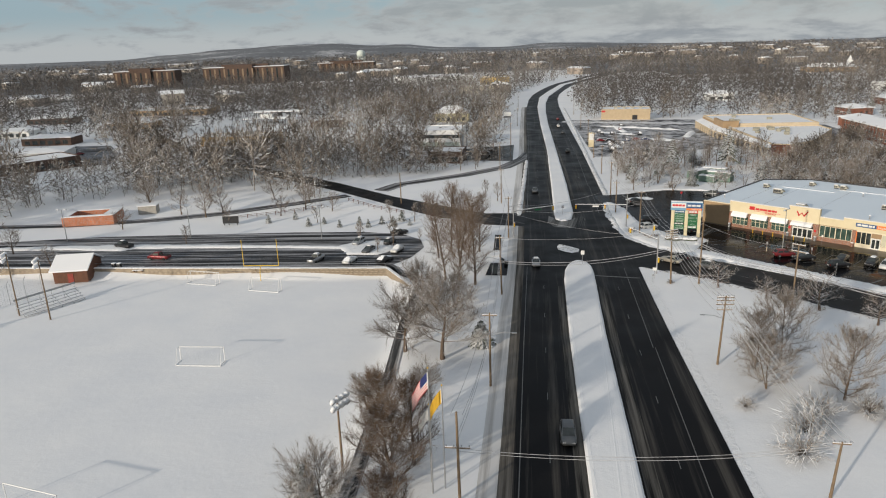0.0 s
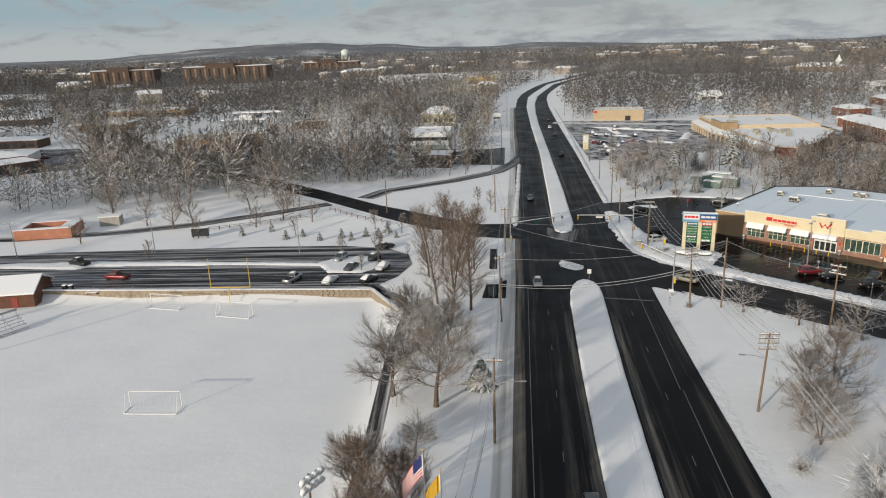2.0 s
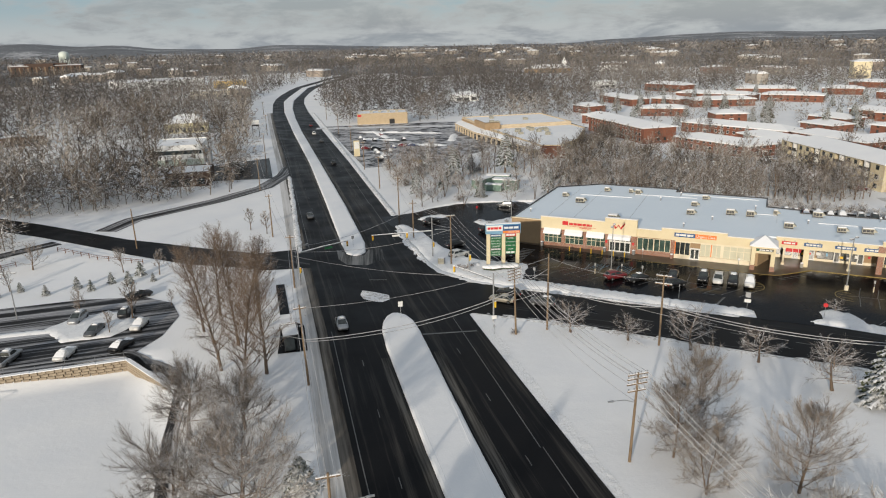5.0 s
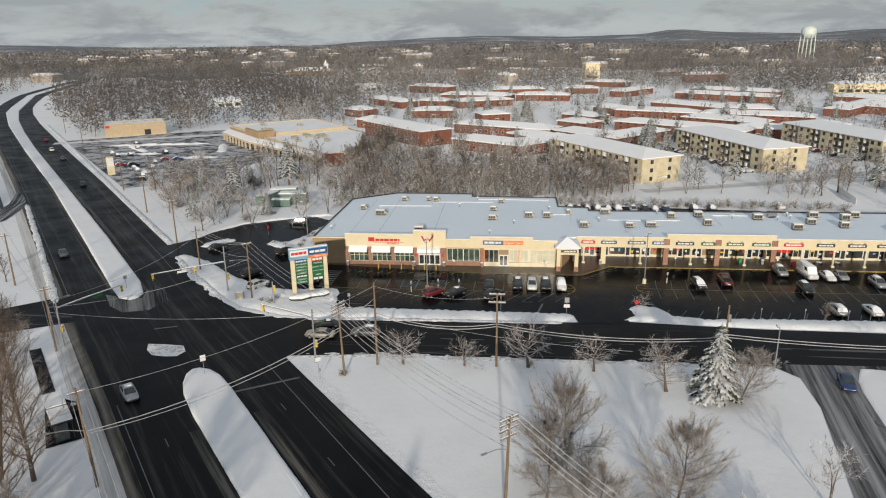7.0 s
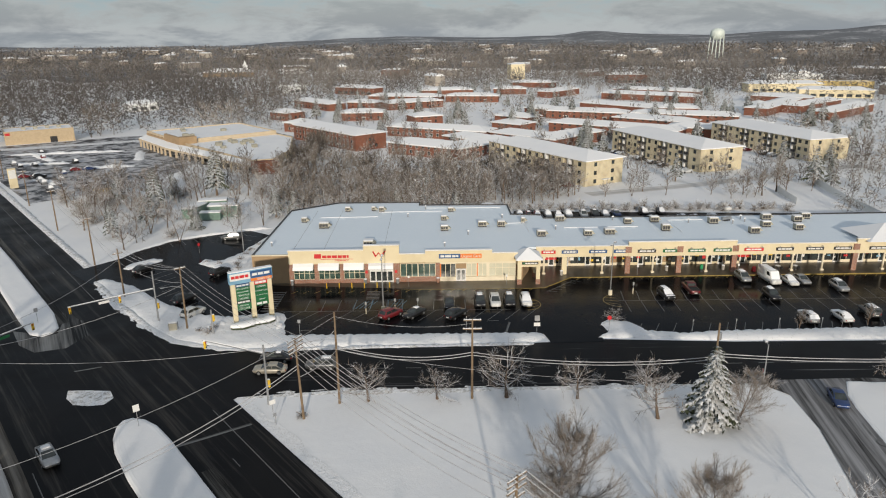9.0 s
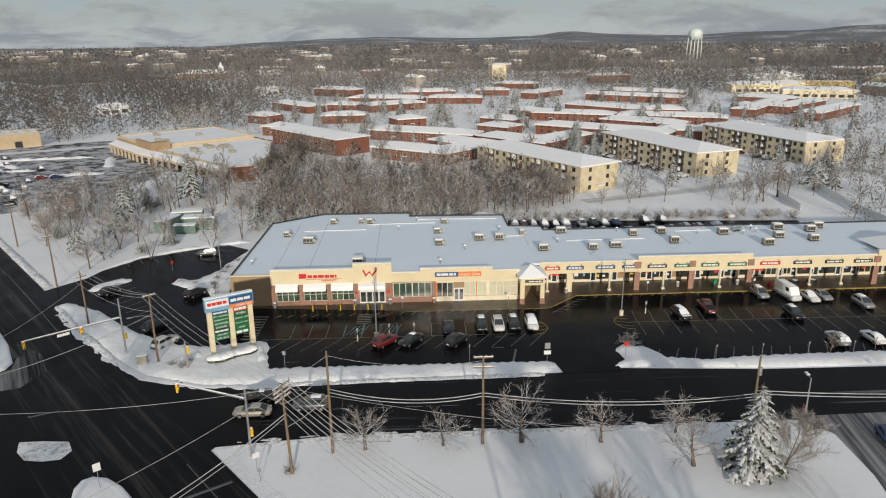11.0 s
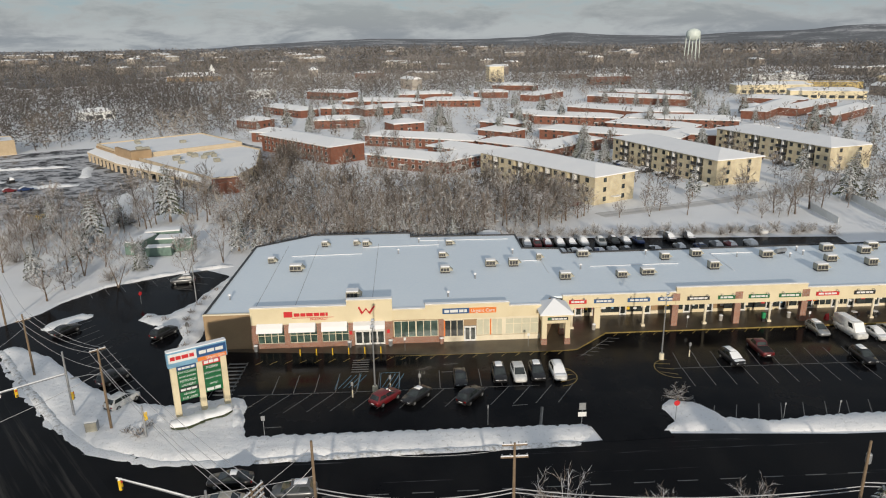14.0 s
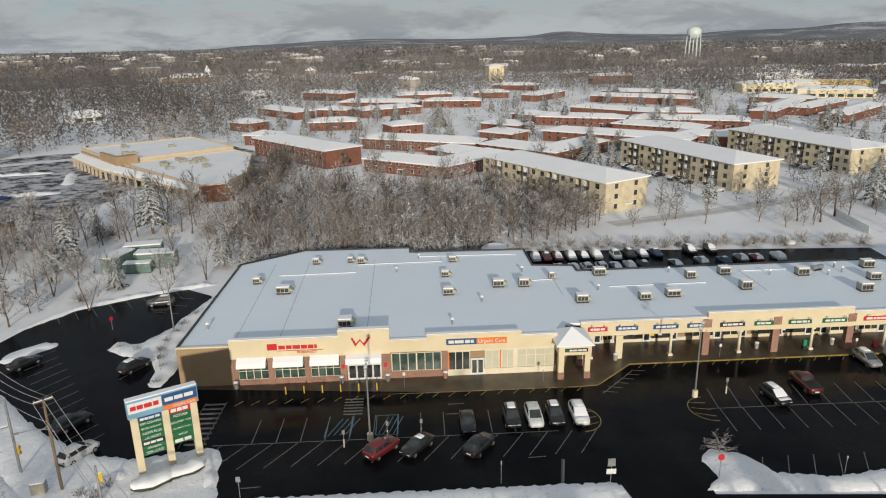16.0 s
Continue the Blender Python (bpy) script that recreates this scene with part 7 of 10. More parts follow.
for x0, x1, y0, z in ((-22, 14, -10, 5.0), (-16, 24, 4, 9.0)):
    part("roof_slab", MB().box(x0, y0, z, x1, y0 + 12, z + 0.7), SNOW_ROOF, t, "roof slab under snow")
    for k in range(5):
        for y in (y0 + 0.6, y0 + 11.4):
            x = x0 + 0.6 + k * (x1 - x0 - 1.2) / 4
            part("post", MB().box(x - 0.2, y - 0.2, 0, x + 0.2, y + 0.2, z), DARK_METAL, t)
part("site_box", MB().box(-8, -6, 5.7, 2, 0, 8.4, bev=0.06), WHITE_PAINT, t)
clear(-160, 385, 34, 62, 0)
sheet("woodside_lot", [(-203, 264), (-176, 278), (-190, 306), (-214, 338), (-251, 334), (-226, 292)], 0.06, ASPHALT_WEST, "wet parking lot between the western woods", turn=30, category="parking lot")
clear(-212, 298, 22, 42, 38)


OFFICE_PIER = plain("office_pier", (0.27, 0.19, 0.12), (0.2, 0.14, 0.09))


def office_block(cx, cy, L, Wd, H, ang, label):
    t = thing("office_block", label, "office building", "brick office blocks", m=pose(cx, cy, gz(cx, cy) - 2, 0, 0, ang))
    part("wall", MB().box(-L / 2, -Wd / 2, 0, L / 2, Wd / 2, H), BRICK_BROWN, t)
    part("tower", MB().box(-L * 0.22, -Wd / 2 - 3, 0, L * 0.12, Wd / 2 + 2, H + 3.5), BRICK_BROWN, t)
    n = int(L / 7)
    for i in range(n):
        x = -L / 2 + (i + 0.5) * L / n
        part("window_bay", MB().box(x - 1.2, -Wd / 2 - (3.15 if -L * 0.22 < x < L * 0.12 else 0.15), 4, x + 1.2, -Wd / 2 + 0.1, H - 2), OFFICE_PIER if i % 2 == 0 else GLASS, t)
    part("roof", MB().box(-L / 2, -Wd / 2, H, L / 2, Wd / 2, H + 0.6), SNOW_ROOF, t)
    part("penthouse", MB().box(-L * 0.3, -4, H + 0.6, L * 0.28, 5, H + 4), BRICK_BROWN, t)
    clear(cx, cy, L / 2 + 8, Wd / 2 + 10, ang)


office_block(-535, 965, 86, 30, 25, 8, "brown brick office block with tall window bays")
office_block(-405, 1010, 120, 32, 26, 4, "long brown brick office block above the woods")
office_block(-375, 1500, 120, 30, 20, 2, "distant reddish office block on the skyline")


def water_tower(x, y, h, r, label):
    t = thing("water_tower", label, "water tower", "water towers", m=pose(x, y, gz(x, y)))
    body = MB()
    prof = [(0.3, h - r * 1.55), (r * 0.72, h - r * 1.35), (r, h - r * 0.8), (r, h - r * 0.3), (r * 0.85, h - r * 0.06), (r * 0.5, h + r * 0.16), (0.1, h + r * 0.24)]
    n = 18
    for rr, z in prof:
        body.v += [(rr * math.cos(2 * math.pi * i / n), rr * math.sin(2 * math.pi * i / n), z) for i in range(n)]
    for k in range(len(prof) - 1):
        body.f += [(k * n + i, k * n + (i + 1) % n, (k + 1) * n + (i + 1) % n, (k + 1) * n + i) for i in range(n)]
    pale = plain("pale_green_steel", (0.70, 0.76, 0.71), (0.62, 0.69, 0.64), 0.3, 4.0, 0.5)
    part("tank", body, pale, t, smooth=True)
    part("riser", MB().tube([(0, 0, 0), (0, 0, h - r * 1.3)], 1.0, 8), pale, t)
    for i in range(6):
        a = i * math.pi / 3
        part("leg", MB().tube([(r * 1.05 * math.cos(a), r * 1.05 * math.sin(a), 0), (r * 0.92 * math.cos(a), r * 0.92 * math.sin(a), h - r * 0.8)], 0.85, 6), pale, t)
    part("balcony", MB().tube([(0, 0, h - r * 0.85), (0, 0, h - r * 0.78)], r + 0.7, 18), pale, t)


water_tower(-446, 1946, 36, 11.5, "pale green water tower on legs above the woods")
water_tower(1250, 735, 52, 12.5, "white water tower on legs above the woods")
plain_block("church", "white church with a steeple and snowy roof", "church", 368, 900, 60, 26, 6, -30, STUCCO_TAN, rise=4.0, windows=False)
t = thing("steeple", "slim white church steeple", "steeple", m=pose(388, 896, gz(388, 896)))
part("tower", MB().box(-2.5, -2.5, 0, 2.5, 2.5, 13), WHITE_PAINT, t)
part("spire", MB().add([(-2.1, -2.1, 13), (2.1, -2.1, 13), (2.1, 2.1, 13), (-2.1, 2.1, 13), (0, 0, 19)], [(3, 2, 1, 0), (0, 1, 4), (1, 2, 4), (2, 3, 4), (3, 0, 4)]), WHITE_PAINT, t)
for k, (cx, cy, L, Wd, H, a, m_) in enumerate(((430, 850, 26, 18, 8, -20, WHITE_PAINT), (566, 600, 16, 14, 16, -30, STUCCO), (590, 320, 60, 16, 7, -45, STUCCO), (640, 300, 60, 16, 7, -60, plain("yellow_wall", (0.66, 0.5, 0.2), (0.58, 0.43, 0.17))), (565, 270, 50, 16, 6, -60, STUCCO), (600, 480, 40, 14, 8, -40, BRICK_RED), (700, 360, 50, 20, 8, -50, WHITE_PAINT), (760, 260, 60, 20, 8, -70, STUCCO), (520, 760, 30, 18, 7, 0, BRICK_RED), (300, 620, 20, 14, 6, 10, WHITE_PAINT), (150, 560, 20, 12, 5, 0, WHITE_PAINT), (330, 560, 40, 14, 6, -70, BRICK_RED))):
    plain_block("distant_building", "distant building with a snow-covered roof among trees", "building", cx, cy, L, Wd, H, a, m_, "distant buildings", rise=2.0 if k % 3 else 0, spacing=6.0)

clear(-42, 330, 24, 26, 0)
clear(-40, 420, 20, 22, 0)
clear(-143, 320, 22, 20, 0)
# ---------------------------------------------------------------- the woods themselves
# far houses among the woods, too small to count
rnd, walls, roofs = random.Random(17), MB(), MB()
for _ in range(230):
    az, r = math.radians(rnd.uniform(-76, 40)), rnd.uniform(620, 2600)
    x, y = 5 - r * math.sin(az), 60 + r * math.cos(az)
    if open_ground(x, y) or noise.noise((x / 170, y / 170, 9.0)) < 0.0 or in_poly(x, y, DARK_STAND):
        continue
    L, w, h, e = rnd.uniform(9, 26) * (1 + r / 2600), rnd.uniform(8, 14) * (1 + r / 2600), rnd.uniform(7, 11), rnd.uniform(1.5, 3.5)
    m = pose(x, y, gz(x, y) - 0.5, 0, 0, rnd.uniform(0, 180))
    walls.box(-L / 2, -w / 2, 0, L / 2, w / 2, h, m)
    roofs.profile([(-w / 2 - 0.6, h), (w / 2 + 0.6, h), (w / 2 + 0.6, h + 0.4), (0, h + e), (-w / 2 - 0.6, h + 0.4)], -L / 2 - 0.5, L / 2 + 0.5, m @ pose(0, 0, 0, 0, 0, 90))
    clear(x, y, L / 2 + 5, w / 2 + 5, 0)
far = thing("distant_houses", "scattered far houses with snowy roofs among the woods", "houses", kind="stuff")
part("walls", walls, plain("far_siding", (0.5, 0.46, 0.4), (0.28, 0.22, 0.18), 0.02, 0.3, 0.9), far)
part("roofs", roofs, SNOW_ROOF, far)
WOOD_TREES = near_woods()
for k in range(30):
    u = 44 + k * 2.9
    BUSH[k % 2].at(*W(u, 58.5 - (u - 44) * 0.05 + 1.6 * math.sin(k * 2.1)), 0.6 + 0.35 * abs(math.sin(k * 1.7)), k * 50, "tangled snowy brush behind the yard")
for x, y, k, s in ((196.6, 152.0, 3, 1.05), (205.1, 151.6, 4, 1.0), (194.0, 156.5, 5, 0.9), (155.6, 200.3, 3, 0.8), (161.7, 200.2, 0, 0.8), (150.3, 201.6, 4, 0.75), (229.9, 154.6, 2, 0.8), (178.0, 185.4, 5, 0.6), (176.5, 171.8, 4, 0.6), (205.6, 205.4, 2, 0.5), (263.5, 184.8, 5, 0.7), (216.1, 181.2, 0, 0.55), (168, 178, 2, 0.5), (187, 163, 5, 0.6)):
    WOODS[k].at(x, y, s, x * 31, "bare snowy tree behind the yard")
for x, y, k, s in ((147.9, 205.8, 3, 0.7), (154.6, 204.7, 5, 0.55), (161.5, 203.5, 0, 0.8), (160.6, 192.2, 2, 0.6), (194.3, 194.1, 4, 0.5), (175.6, 179.4, 3, 0.7), (161.5, 182.9, 5, 0.55), (143.2, 208.3, 0, 0.8), (205.4, 171.2, 2, 0.6), (205.8, 161.0, 4, 0.5), (201.2, 155.1, 3, 0.7), (186.3, 156.3, 5, 0.55), (201.9, 147.5, 0, 0.8), (152.2, 219.4, 2, 0.6), (214.1, 144.7, 4, 0.5), (151.1, 195.7, 3, 0.7), (218.9, 158.4, 5, 0.55)):
    WOODS[k].at(x, y, s, x * 17, "bare snowy tree between the yard and the apartments")
SPRUCE[0].at(238.5, 250.0, 1.35, 0, "tall snow-laden spruce between the apartment blocks")
SPRUCE[1].at(281.5, 221.6, 1.1, 40, "tall snow-laden spruce between the apartment blocks")
for n, (x, y) in enumerate(((219, 237), (225, 231), (317, 321), (334, 277), (345, 274), (500, 337), (489, 396), (252, 307), (270, 368), (265, 416), (369, 255), (483, 362), (517, 355), (418, 265), (380, 213), (394, 212), (280, 319), (346, 359), (224, 426), (208, 426), (263, 397))):
    (PINE if n % 2 else SPRUCE)[n % 2].at(x, y, 1.25 if n != 1 else 1.0, n * 53, "snow-laden conifer between the apartment rows")
rnd, placed = random.Random(31), 0
yard = []
while placed < 540:
    x, y = rnd.uniform(160, 520), rnd.uniform(130, 530)
    if not in_poly(x, y, APARTMENTS):
        continue
    if any(abs((x - cx) * c + (y - cy) * s) < a - 3 and abs(-(x - cx) * s + (y - cy) * c) < b - 3 for cx, cy, a, b, c, s in CLEARINGS):
        continue
    placed += 1
    if placed > 130:
        yard.append((x, y, rnd.uniform(0.4, 0.75)))
    elif rnd.random() < 0.55:
        PINE[placed % 2].at(x, y, rnd.uniform(0.8, 1.25), rnd.uniform(0, 360), "snow-laden conifer between the apartment rows")
    else:
        YARD[rnd.randrange(3)].at(x, y, rnd.uniform(0.45, 0.8), rnd.uniform(0, 360))

rnd2, edge_spots, edge_low = random.Random(91), [], []
SLIP = resample([(-112, 262), (-80, 246), (-60, 240), (-47, 240), (-30, 254), (-16, 270), (-10, 282)], 3.0)
for p in SLIP + resample([(-185, 178), (-150, 192), (-122, 212), (-100, 232)], 3.0):
    for _ in range(2):
        o = rnd2.uniform(4, 30)
        x, y = p.x - 0.45 * o, p.y + 0.9 * o
        if any(abs((x - cx) * c + (y - cy) * s) < a and abs(-(x - cx) * s + (y - cy) * c) < b for cx, cy, a, b, c, s in CLEARINGS):
            continue
        edge_spots.append((x, y, rnd2.uniform(0.65, 1.1)))
    edge_low.append((p.x - rnd2.uniform(0, 6), p.y + rnd2.uniform(2, 12), rnd2.uniform(0.6, 1.1)))
for p in resample([(-63, 208), (-74, 220), (-96, 240), (-128, 272)], 3.2) + resample([(-72, 246), (-90, 262), (-112, 284)], 4.0):
    edge_spots.append((p.x + rnd2.uniform(-4, 3), p.y + rnd2.uniform(-3, 3), rnd2.uniform(0.7, 1.1)))
    edge_low.append((p.x + rnd2.uniform(-4, 2), p.y + rnd2.uniform(-3, 2), rnd2.uniform(0.7, 1.2)))
join_trees("roadside_trees", edge_spots, FORMS, rnd2, "bare snowy trees along the slip road", (WOOD_DARK_TWIG, WOOD_TWIG, WOOD_FROST_TWIG))
join_trees("brush", edge_low, BRUSH, rnd2, "tangled roadside brush in the snow", (WOOD_DARK_TWIG, WOOD_TWIG, WOOD_FROST_TWIG))
join_trees("yard_woods", [p for p in yard if p[0] > 290], FAR_FORMS, rnd, "bare snowy trees scattered between the apartment rows", (WOOD_DARK_TWIG, WOOD_TWIG, WOOD_FROST_TWIG))
join_trees("yard_woods", [p for p in yard if p[0] <= 290], FORMS, rnd, "bare snowy trees scattered between the apartment rows", (WOOD_DARK_TWIG, WOOD_TWIG, WOOD_FROST_TWIG))
mid_woods("woods", 150, 400, 8.8, 3, "bare snow-dusted woods round the neighbourhood")
far_woods("woods", 400, 800, 9.0, FAR_FORMS, 4, "bare snow-dusted woods round the neighbourhood", thin=0.2)
far_woods("woods", 800, 1450, 14.0, DIM_FORMS, 5, "distant bare woods under snow", thin=0.4)
far_woods("woods", 1450, 2800, 24.0, LAST_FORMS, 6, "far wooded country reaching to the hills", thin=0.5)
# close growth between the single trees behind the shops
rnd, thicket, under = random.Random(64), [], []
for _ in range(5000):
    x, y = rnd.uniform(24, 200), rnd.uniform(190, 345)
    u, v = to_s(x, y)
    if open_ground(x, y) or not (-75 < u < 140 and (45 if u > -20 else 24) < v < (112 if u < 60 else 92)):
        continue
    dense = v > 50 and u > -12
    if dense and rnd.random() < 0.55 and all((x - a) ** 2 + (y - b) ** 2 > 16 for a, b, _ in thicket):
        thicket.append((x, y, rnd.uniform(0.5, 0.8)))
    elif rnd.random() < (0.30 if dense else 0.10):
        under.append((x, y, rnd.uniform(0.5, 1.1)))
for p in resample([(104, 281), (112, 283), (124, 294), (136, 308), (146, 328)], 3.0):
    for o in (0, 4.5):
        thicket.append((p.x + o * 0.7 + rnd.uniform(-1.2, 1.2), p.y - o * 0.7 + rnd.uniform(-1.2, 1.2), rnd.uniform(0.5, 0.72)))
join_trees("woods", thicket, FORMS, rnd, "close bare brown woods behind the shops", (WOOD_DARK_TWIG, WOOD_TWIG, WOOD_FROST_TWIG), 14.0)
join_trees("brush", under, BRUSH, rnd, "tangled snowy brush behind the shops", (WOOD_TWIG, WOOD_FROST_TWIG, WOOD_FROST_TWIG), 14.0)


# ---------------------------------------------------------------- cars
def car_paint(name, c, metal=0.3):
    m, n, l, b = shader(name)
    dirt = noise_node(n, l, 2.2, 5.0)
    r = ramp_node(n, [(0.35, tuple(v * 0.72 + 0.02 for v in c)), (0.65, c)])
    l.new(dirt.outputs["Fac"], r.inputs["Fac"])
    l.new(r.outputs["Color"], b.inputs["Base Color"])
    b.inputs["Roughness"].default_value, b.inputs["Metallic"].default_value = 0.32, metal
    b.inputs["Coat Weight"].default_value = 0.4
    return m


PAINT = {"black": car_paint("black_car_paint", (0.012, 0.012, 0.014)), "white": car_paint("white_car_paint", (0.72, 0.72, 0.70), 0.0), "silver": car_paint("silver_car_paint", (0.42, 0.43, 0.44), 0.6), "grey": car_paint("grey_car_paint", (0.13, 0.135, 0.14), 0.5), "red": car_paint("red_car_paint", (0.21, 0.013, 0.018)), "maroon": car_paint("maroon_car_paint", (0.12, 0.015, 0.018)), "blue": car_paint("blue_car_paint", (0.02, 0.05, 0.16)), "yellow": car_paint("yellow_car_paint", (0.62, 0.45, 0.03)), "tan": car_paint("tan_car_paint", (0.5, 0.46, 0.38), 0.4)}
TAIL = plain("tail_lamp_red", (0.45, 0.01, 0.01), (0.3, 0.008, 0.008), 5.0, 40.0, 0.2)
HEAD = plain("head_lamp_lens", (0.7, 0.7, 0.7), (0.55, 0.55, 0.56), 5.0, 40.0, 0.1)
WHEEL = MB().tube([(0, -0.11, 0), (0, -0.09, 0), (0, 0.09, 0), (0, 0.11, 0)], [0.27, 0.335, 0.335, 0.27], 14).mesh("tyre", BLACK, True)
RIM = MB().tube([(0, -0.118, 0), (0, 0.118, 0)], 0.2, 8).mesh("rim", GREY_METAL)
SHAPES = {
    "sedan": (4.7, 0.91, 0.93, (-1.95, 1.22), (-1.0, 0.08), 1.46),
    "suv": (4.6, 0.94, 1.04, (-2.14, 1.32), (-1.62, 0.18), 1.70),
    "hatch": (4.2, 0.88, 0.95, (-1.95, 1.2), (-1.4, 0.15), 1.52),
    "pickup": (5.5, 0.97, 1.10, (-0.55, 1.55), (-0.40, 0.85), 1.82),
    "van": (5.9, 1.0, 1.15, (-2.9, 2.25), (-2.88, 1.45), 2.55),
    "jeep": (4.3, 0.92, 1.1, (-2.05, 0.85), (-2.0, 0.55), 1.82),
}
CAR_MESH = {}


def car_meshes(kind, paint, snow):
    """Body, cabin, windows and snow of one kind of car, built once for each colour and snow cover."""
    key = (kind, paint, snow)
    if key in CAR_MESH:
        return CAR_MESH[key]
    L, hw, belt, (b0, b1), (r0, r1), H = SHAPES[kind]
    h = L / 2
    body, n = MB(), 8
    st = [(-h, 0.74, 0.45, belt * 0.86), (-h + 0.12, 0.90, 0.33, belt * 0.97), (-h + 0.7, 0.985, 0.24, belt), (-0.6, 1.0, 0.2, belt), (0.6, 1.0, 0.2, belt), (b1, 0.99, 0.22, belt * 0.99), (h - 0.55, 0.96, 0.24, belt * 0.92), (h - 0.15, 0.86, 0.3, belt * 0.82), (h, 0.68, 0.4, belt * 0.68)]
    if kind in ("van",):
        st[-3], st[-2], st[-1] = (h - 0.5, 0.97, 0.25, belt), (h - 0.12, 0.9, 0.3, belt * 0.95), (h, 0.78, 0.42, belt * 0.8)
    for x, w, z0, z1 in st:
        w *= hw
        m = (z0 + z1) / 2
        body.v += [(x, -w * 0.86, z0), (x, -w, z0 + 0.18), (x, -w, m + 0.12), (x, -w * 0.92, z1), (x, w * 0.92, z1), (x, w, m + 0.12), (x, w, z0 + 0.18), (x, w * 0.86, z0)]
    for k in range(len(st) - 1):
        body.f += [(k * n + i, k * n + (i + 1) % n, (k + 1) * n + (i + 1) % n, (k + 1) * n + i) for i in range(n)]
    body.f += [tuple(range(n - 1, -1, -1)), tuple(range((len(st) - 1) * n, len(st) * n))]
    cab = MB()
    wb, wt = hw * 0.9, hw * (0.74 if kind != "van" else 0.86)
    zb, zt = belt - 0.03, H
    base = [(b0, -wb, zb), (b1, -wb, zb), (b1, wb, zb), (b0, wb, zb)]
    topq = [(r0, -wt, zt - 0.1), (r1, -wt, zt - 0.1), (r1, wt, zt - 0.1), (r0, wt, zt - 0.1)]
    ti = [(r0 + 0.28, -wt + 0.16, zt), (r1 - 0.3, -wt + 0.16, zt), (r1 - 0.3, wt - 0.16, zt), (r0 + 0.28, wt - 0.16, zt)]
    cab.add(base + topq + ti, [(0, 1, 5, 4), (1, 2, 6, 5), (2, 3, 7, 6), (3, 0, 4, 7), (4, 5, 9, 8), (5, 6, 10, 9), (6, 7, 11, 10), (7, 4, 8, 11), (8, 9, 10, 11)])
    wins = []
    q = [Vector(p) for p in base + topq]

    def pane(i, j, s0, s1, lo=0.14, hi=0.88, out=0.012):
        a, b, c, d = q[i], q[j], q[j + 4], q[i + 4]
        nrm = (b - a).cross(d - a).normalized() * out
        at = lambda s, t: (a.lerp(b, s)).lerp(d.lerp(c, s), t) + nrm
        mb = MB()
        pts = [at(s0, lo), at(s1, lo), at(s1, hi), at(s0, hi)]
        mb.add(pts + [p - nrm * 3 for p in pts], [(0, 1, 2, 3), (0, 4, 5, 1), (1, 5, 6, 2), (2, 6, 7, 3), (3, 7, 4, 0)])
        wins.append(mb)

    pane(1, 2, 0.06, 0.94, 0.06, 0.94)
    pane(3, 0, 0.08, 0.92, 0.12, 0.9)
    if kind == "van":
        pane(0, 1, 0.72, 0.93, 0.35, 0.86)
        pane(2, 3, 0.07, 0.28, 0.35, 0.86)
    else:
        for s0, s1 in ((0.08, 0.48), (0.52, 0.92)) if kind != "pickup" else ((0.1, 0.9),):
            pane(0, 1, s0, s1)
            pane(2, 3, s0, s1)
    cover = []
    if snow >= 1:
        mb = MB()
        g = 0.0 if snow > 1 else 0.14
        k = 7
        for i in range(k + 1):
            for j in range(5):
                x = r0 + 0.06 + (r1 - r0 - 0.12) * i / k
                y = (-wt + 0.08 + (2 * wt - 0.16) * j / 4)
                e = (i in (0, k)) or (j in (0, 4))
                lump = 0.04 * noise.noise((x * 2.1, y * 2.1, snow + len(paint)))
                mb.v.append((x + (g if i == 0 else -g if i == k else 0), y, zt + (-0.1 if e else 0.1 + lump) + 0.012))
        mb.f += [(i * 5 + j, (i + 1) * 5 + j, (i + 1) * 5 + j + 1, i * 5 + j + 1) for i in range(k) for j in range(4)]
        cover.append(("snow", mb))
    if snow >= 2:
        for x0, x1, z in ((b1 + 0.05, h - 0.28, belt * 0.94), (-h + 0.15, b0 - 0.04, belt * 0.985)):
            if x1 - x0 > 0.3:
                mb = MB()
                for i in range(6):
                    for j in range(5):
                        x, y = x0 + (x1 - x0) * i / 5, hw * 0.84 * (-1 + j / 2)
                        e = i in (0, 5) or j in (0, 4)
                        mb.v.append((x, y, z + (0.0 if e else 0.09 + 0.03 * noise.noise((x * 2, y * 2, 3.3))) + 0.005))
                mb.f += [(i * 5 + j, (i + 1) * 5 + j, (i + 1) * 5 + j + 1, i * 5 + j + 1) for i in range(5) for j in range(4)]
                cover.append(("snow", mb))
        for i, j in ((1, 2), (3, 0)):
            a, b, c, d = q[i], q[j], q[j + 4], q[i + 4]
            nr = (b - a).cross(d - a).normalized()
            mb = MB()
            for s in range(5):
                for t in range(5):
                    p = a.lerp(b, 0.03 + 0.94 * s / 4).lerp(d.lerp(c, 0.03 + 0.94 * s / 4), 0.02 + 0.97 * t / 4)
                    mb.v.append(tuple(p + nr * (0.02 if s in (0, 4) or t == 0 else 0.075)))
            mb.f += [(s * 5 + t, (s + 1) * 5 + t, (s + 1) * 5 + t + 1, s * 5 + t + 1) for s in range(4) for t in range(4)]
            cover.append(("snow", mb))
    P = PAINT[paint]
    out = dict(body=body.mesh("body", P, True), cabin=cab.mesh("cabin", P, True), windows=[w.mesh("window", GLASS) for w in wins], snow=[c.mesh(nm, SNOW_CAR, True) for nm, c in cover])
    out["head"] = [MB().box(h - 0.26, s * hw * 0.56 - 0.19, belt * 0.60, h - 0.02, s * hw * 0.56 + 0.19, belt * 0.74, bev=0.03).mesh("headlight", HEAD) for s in (-1, 1)]
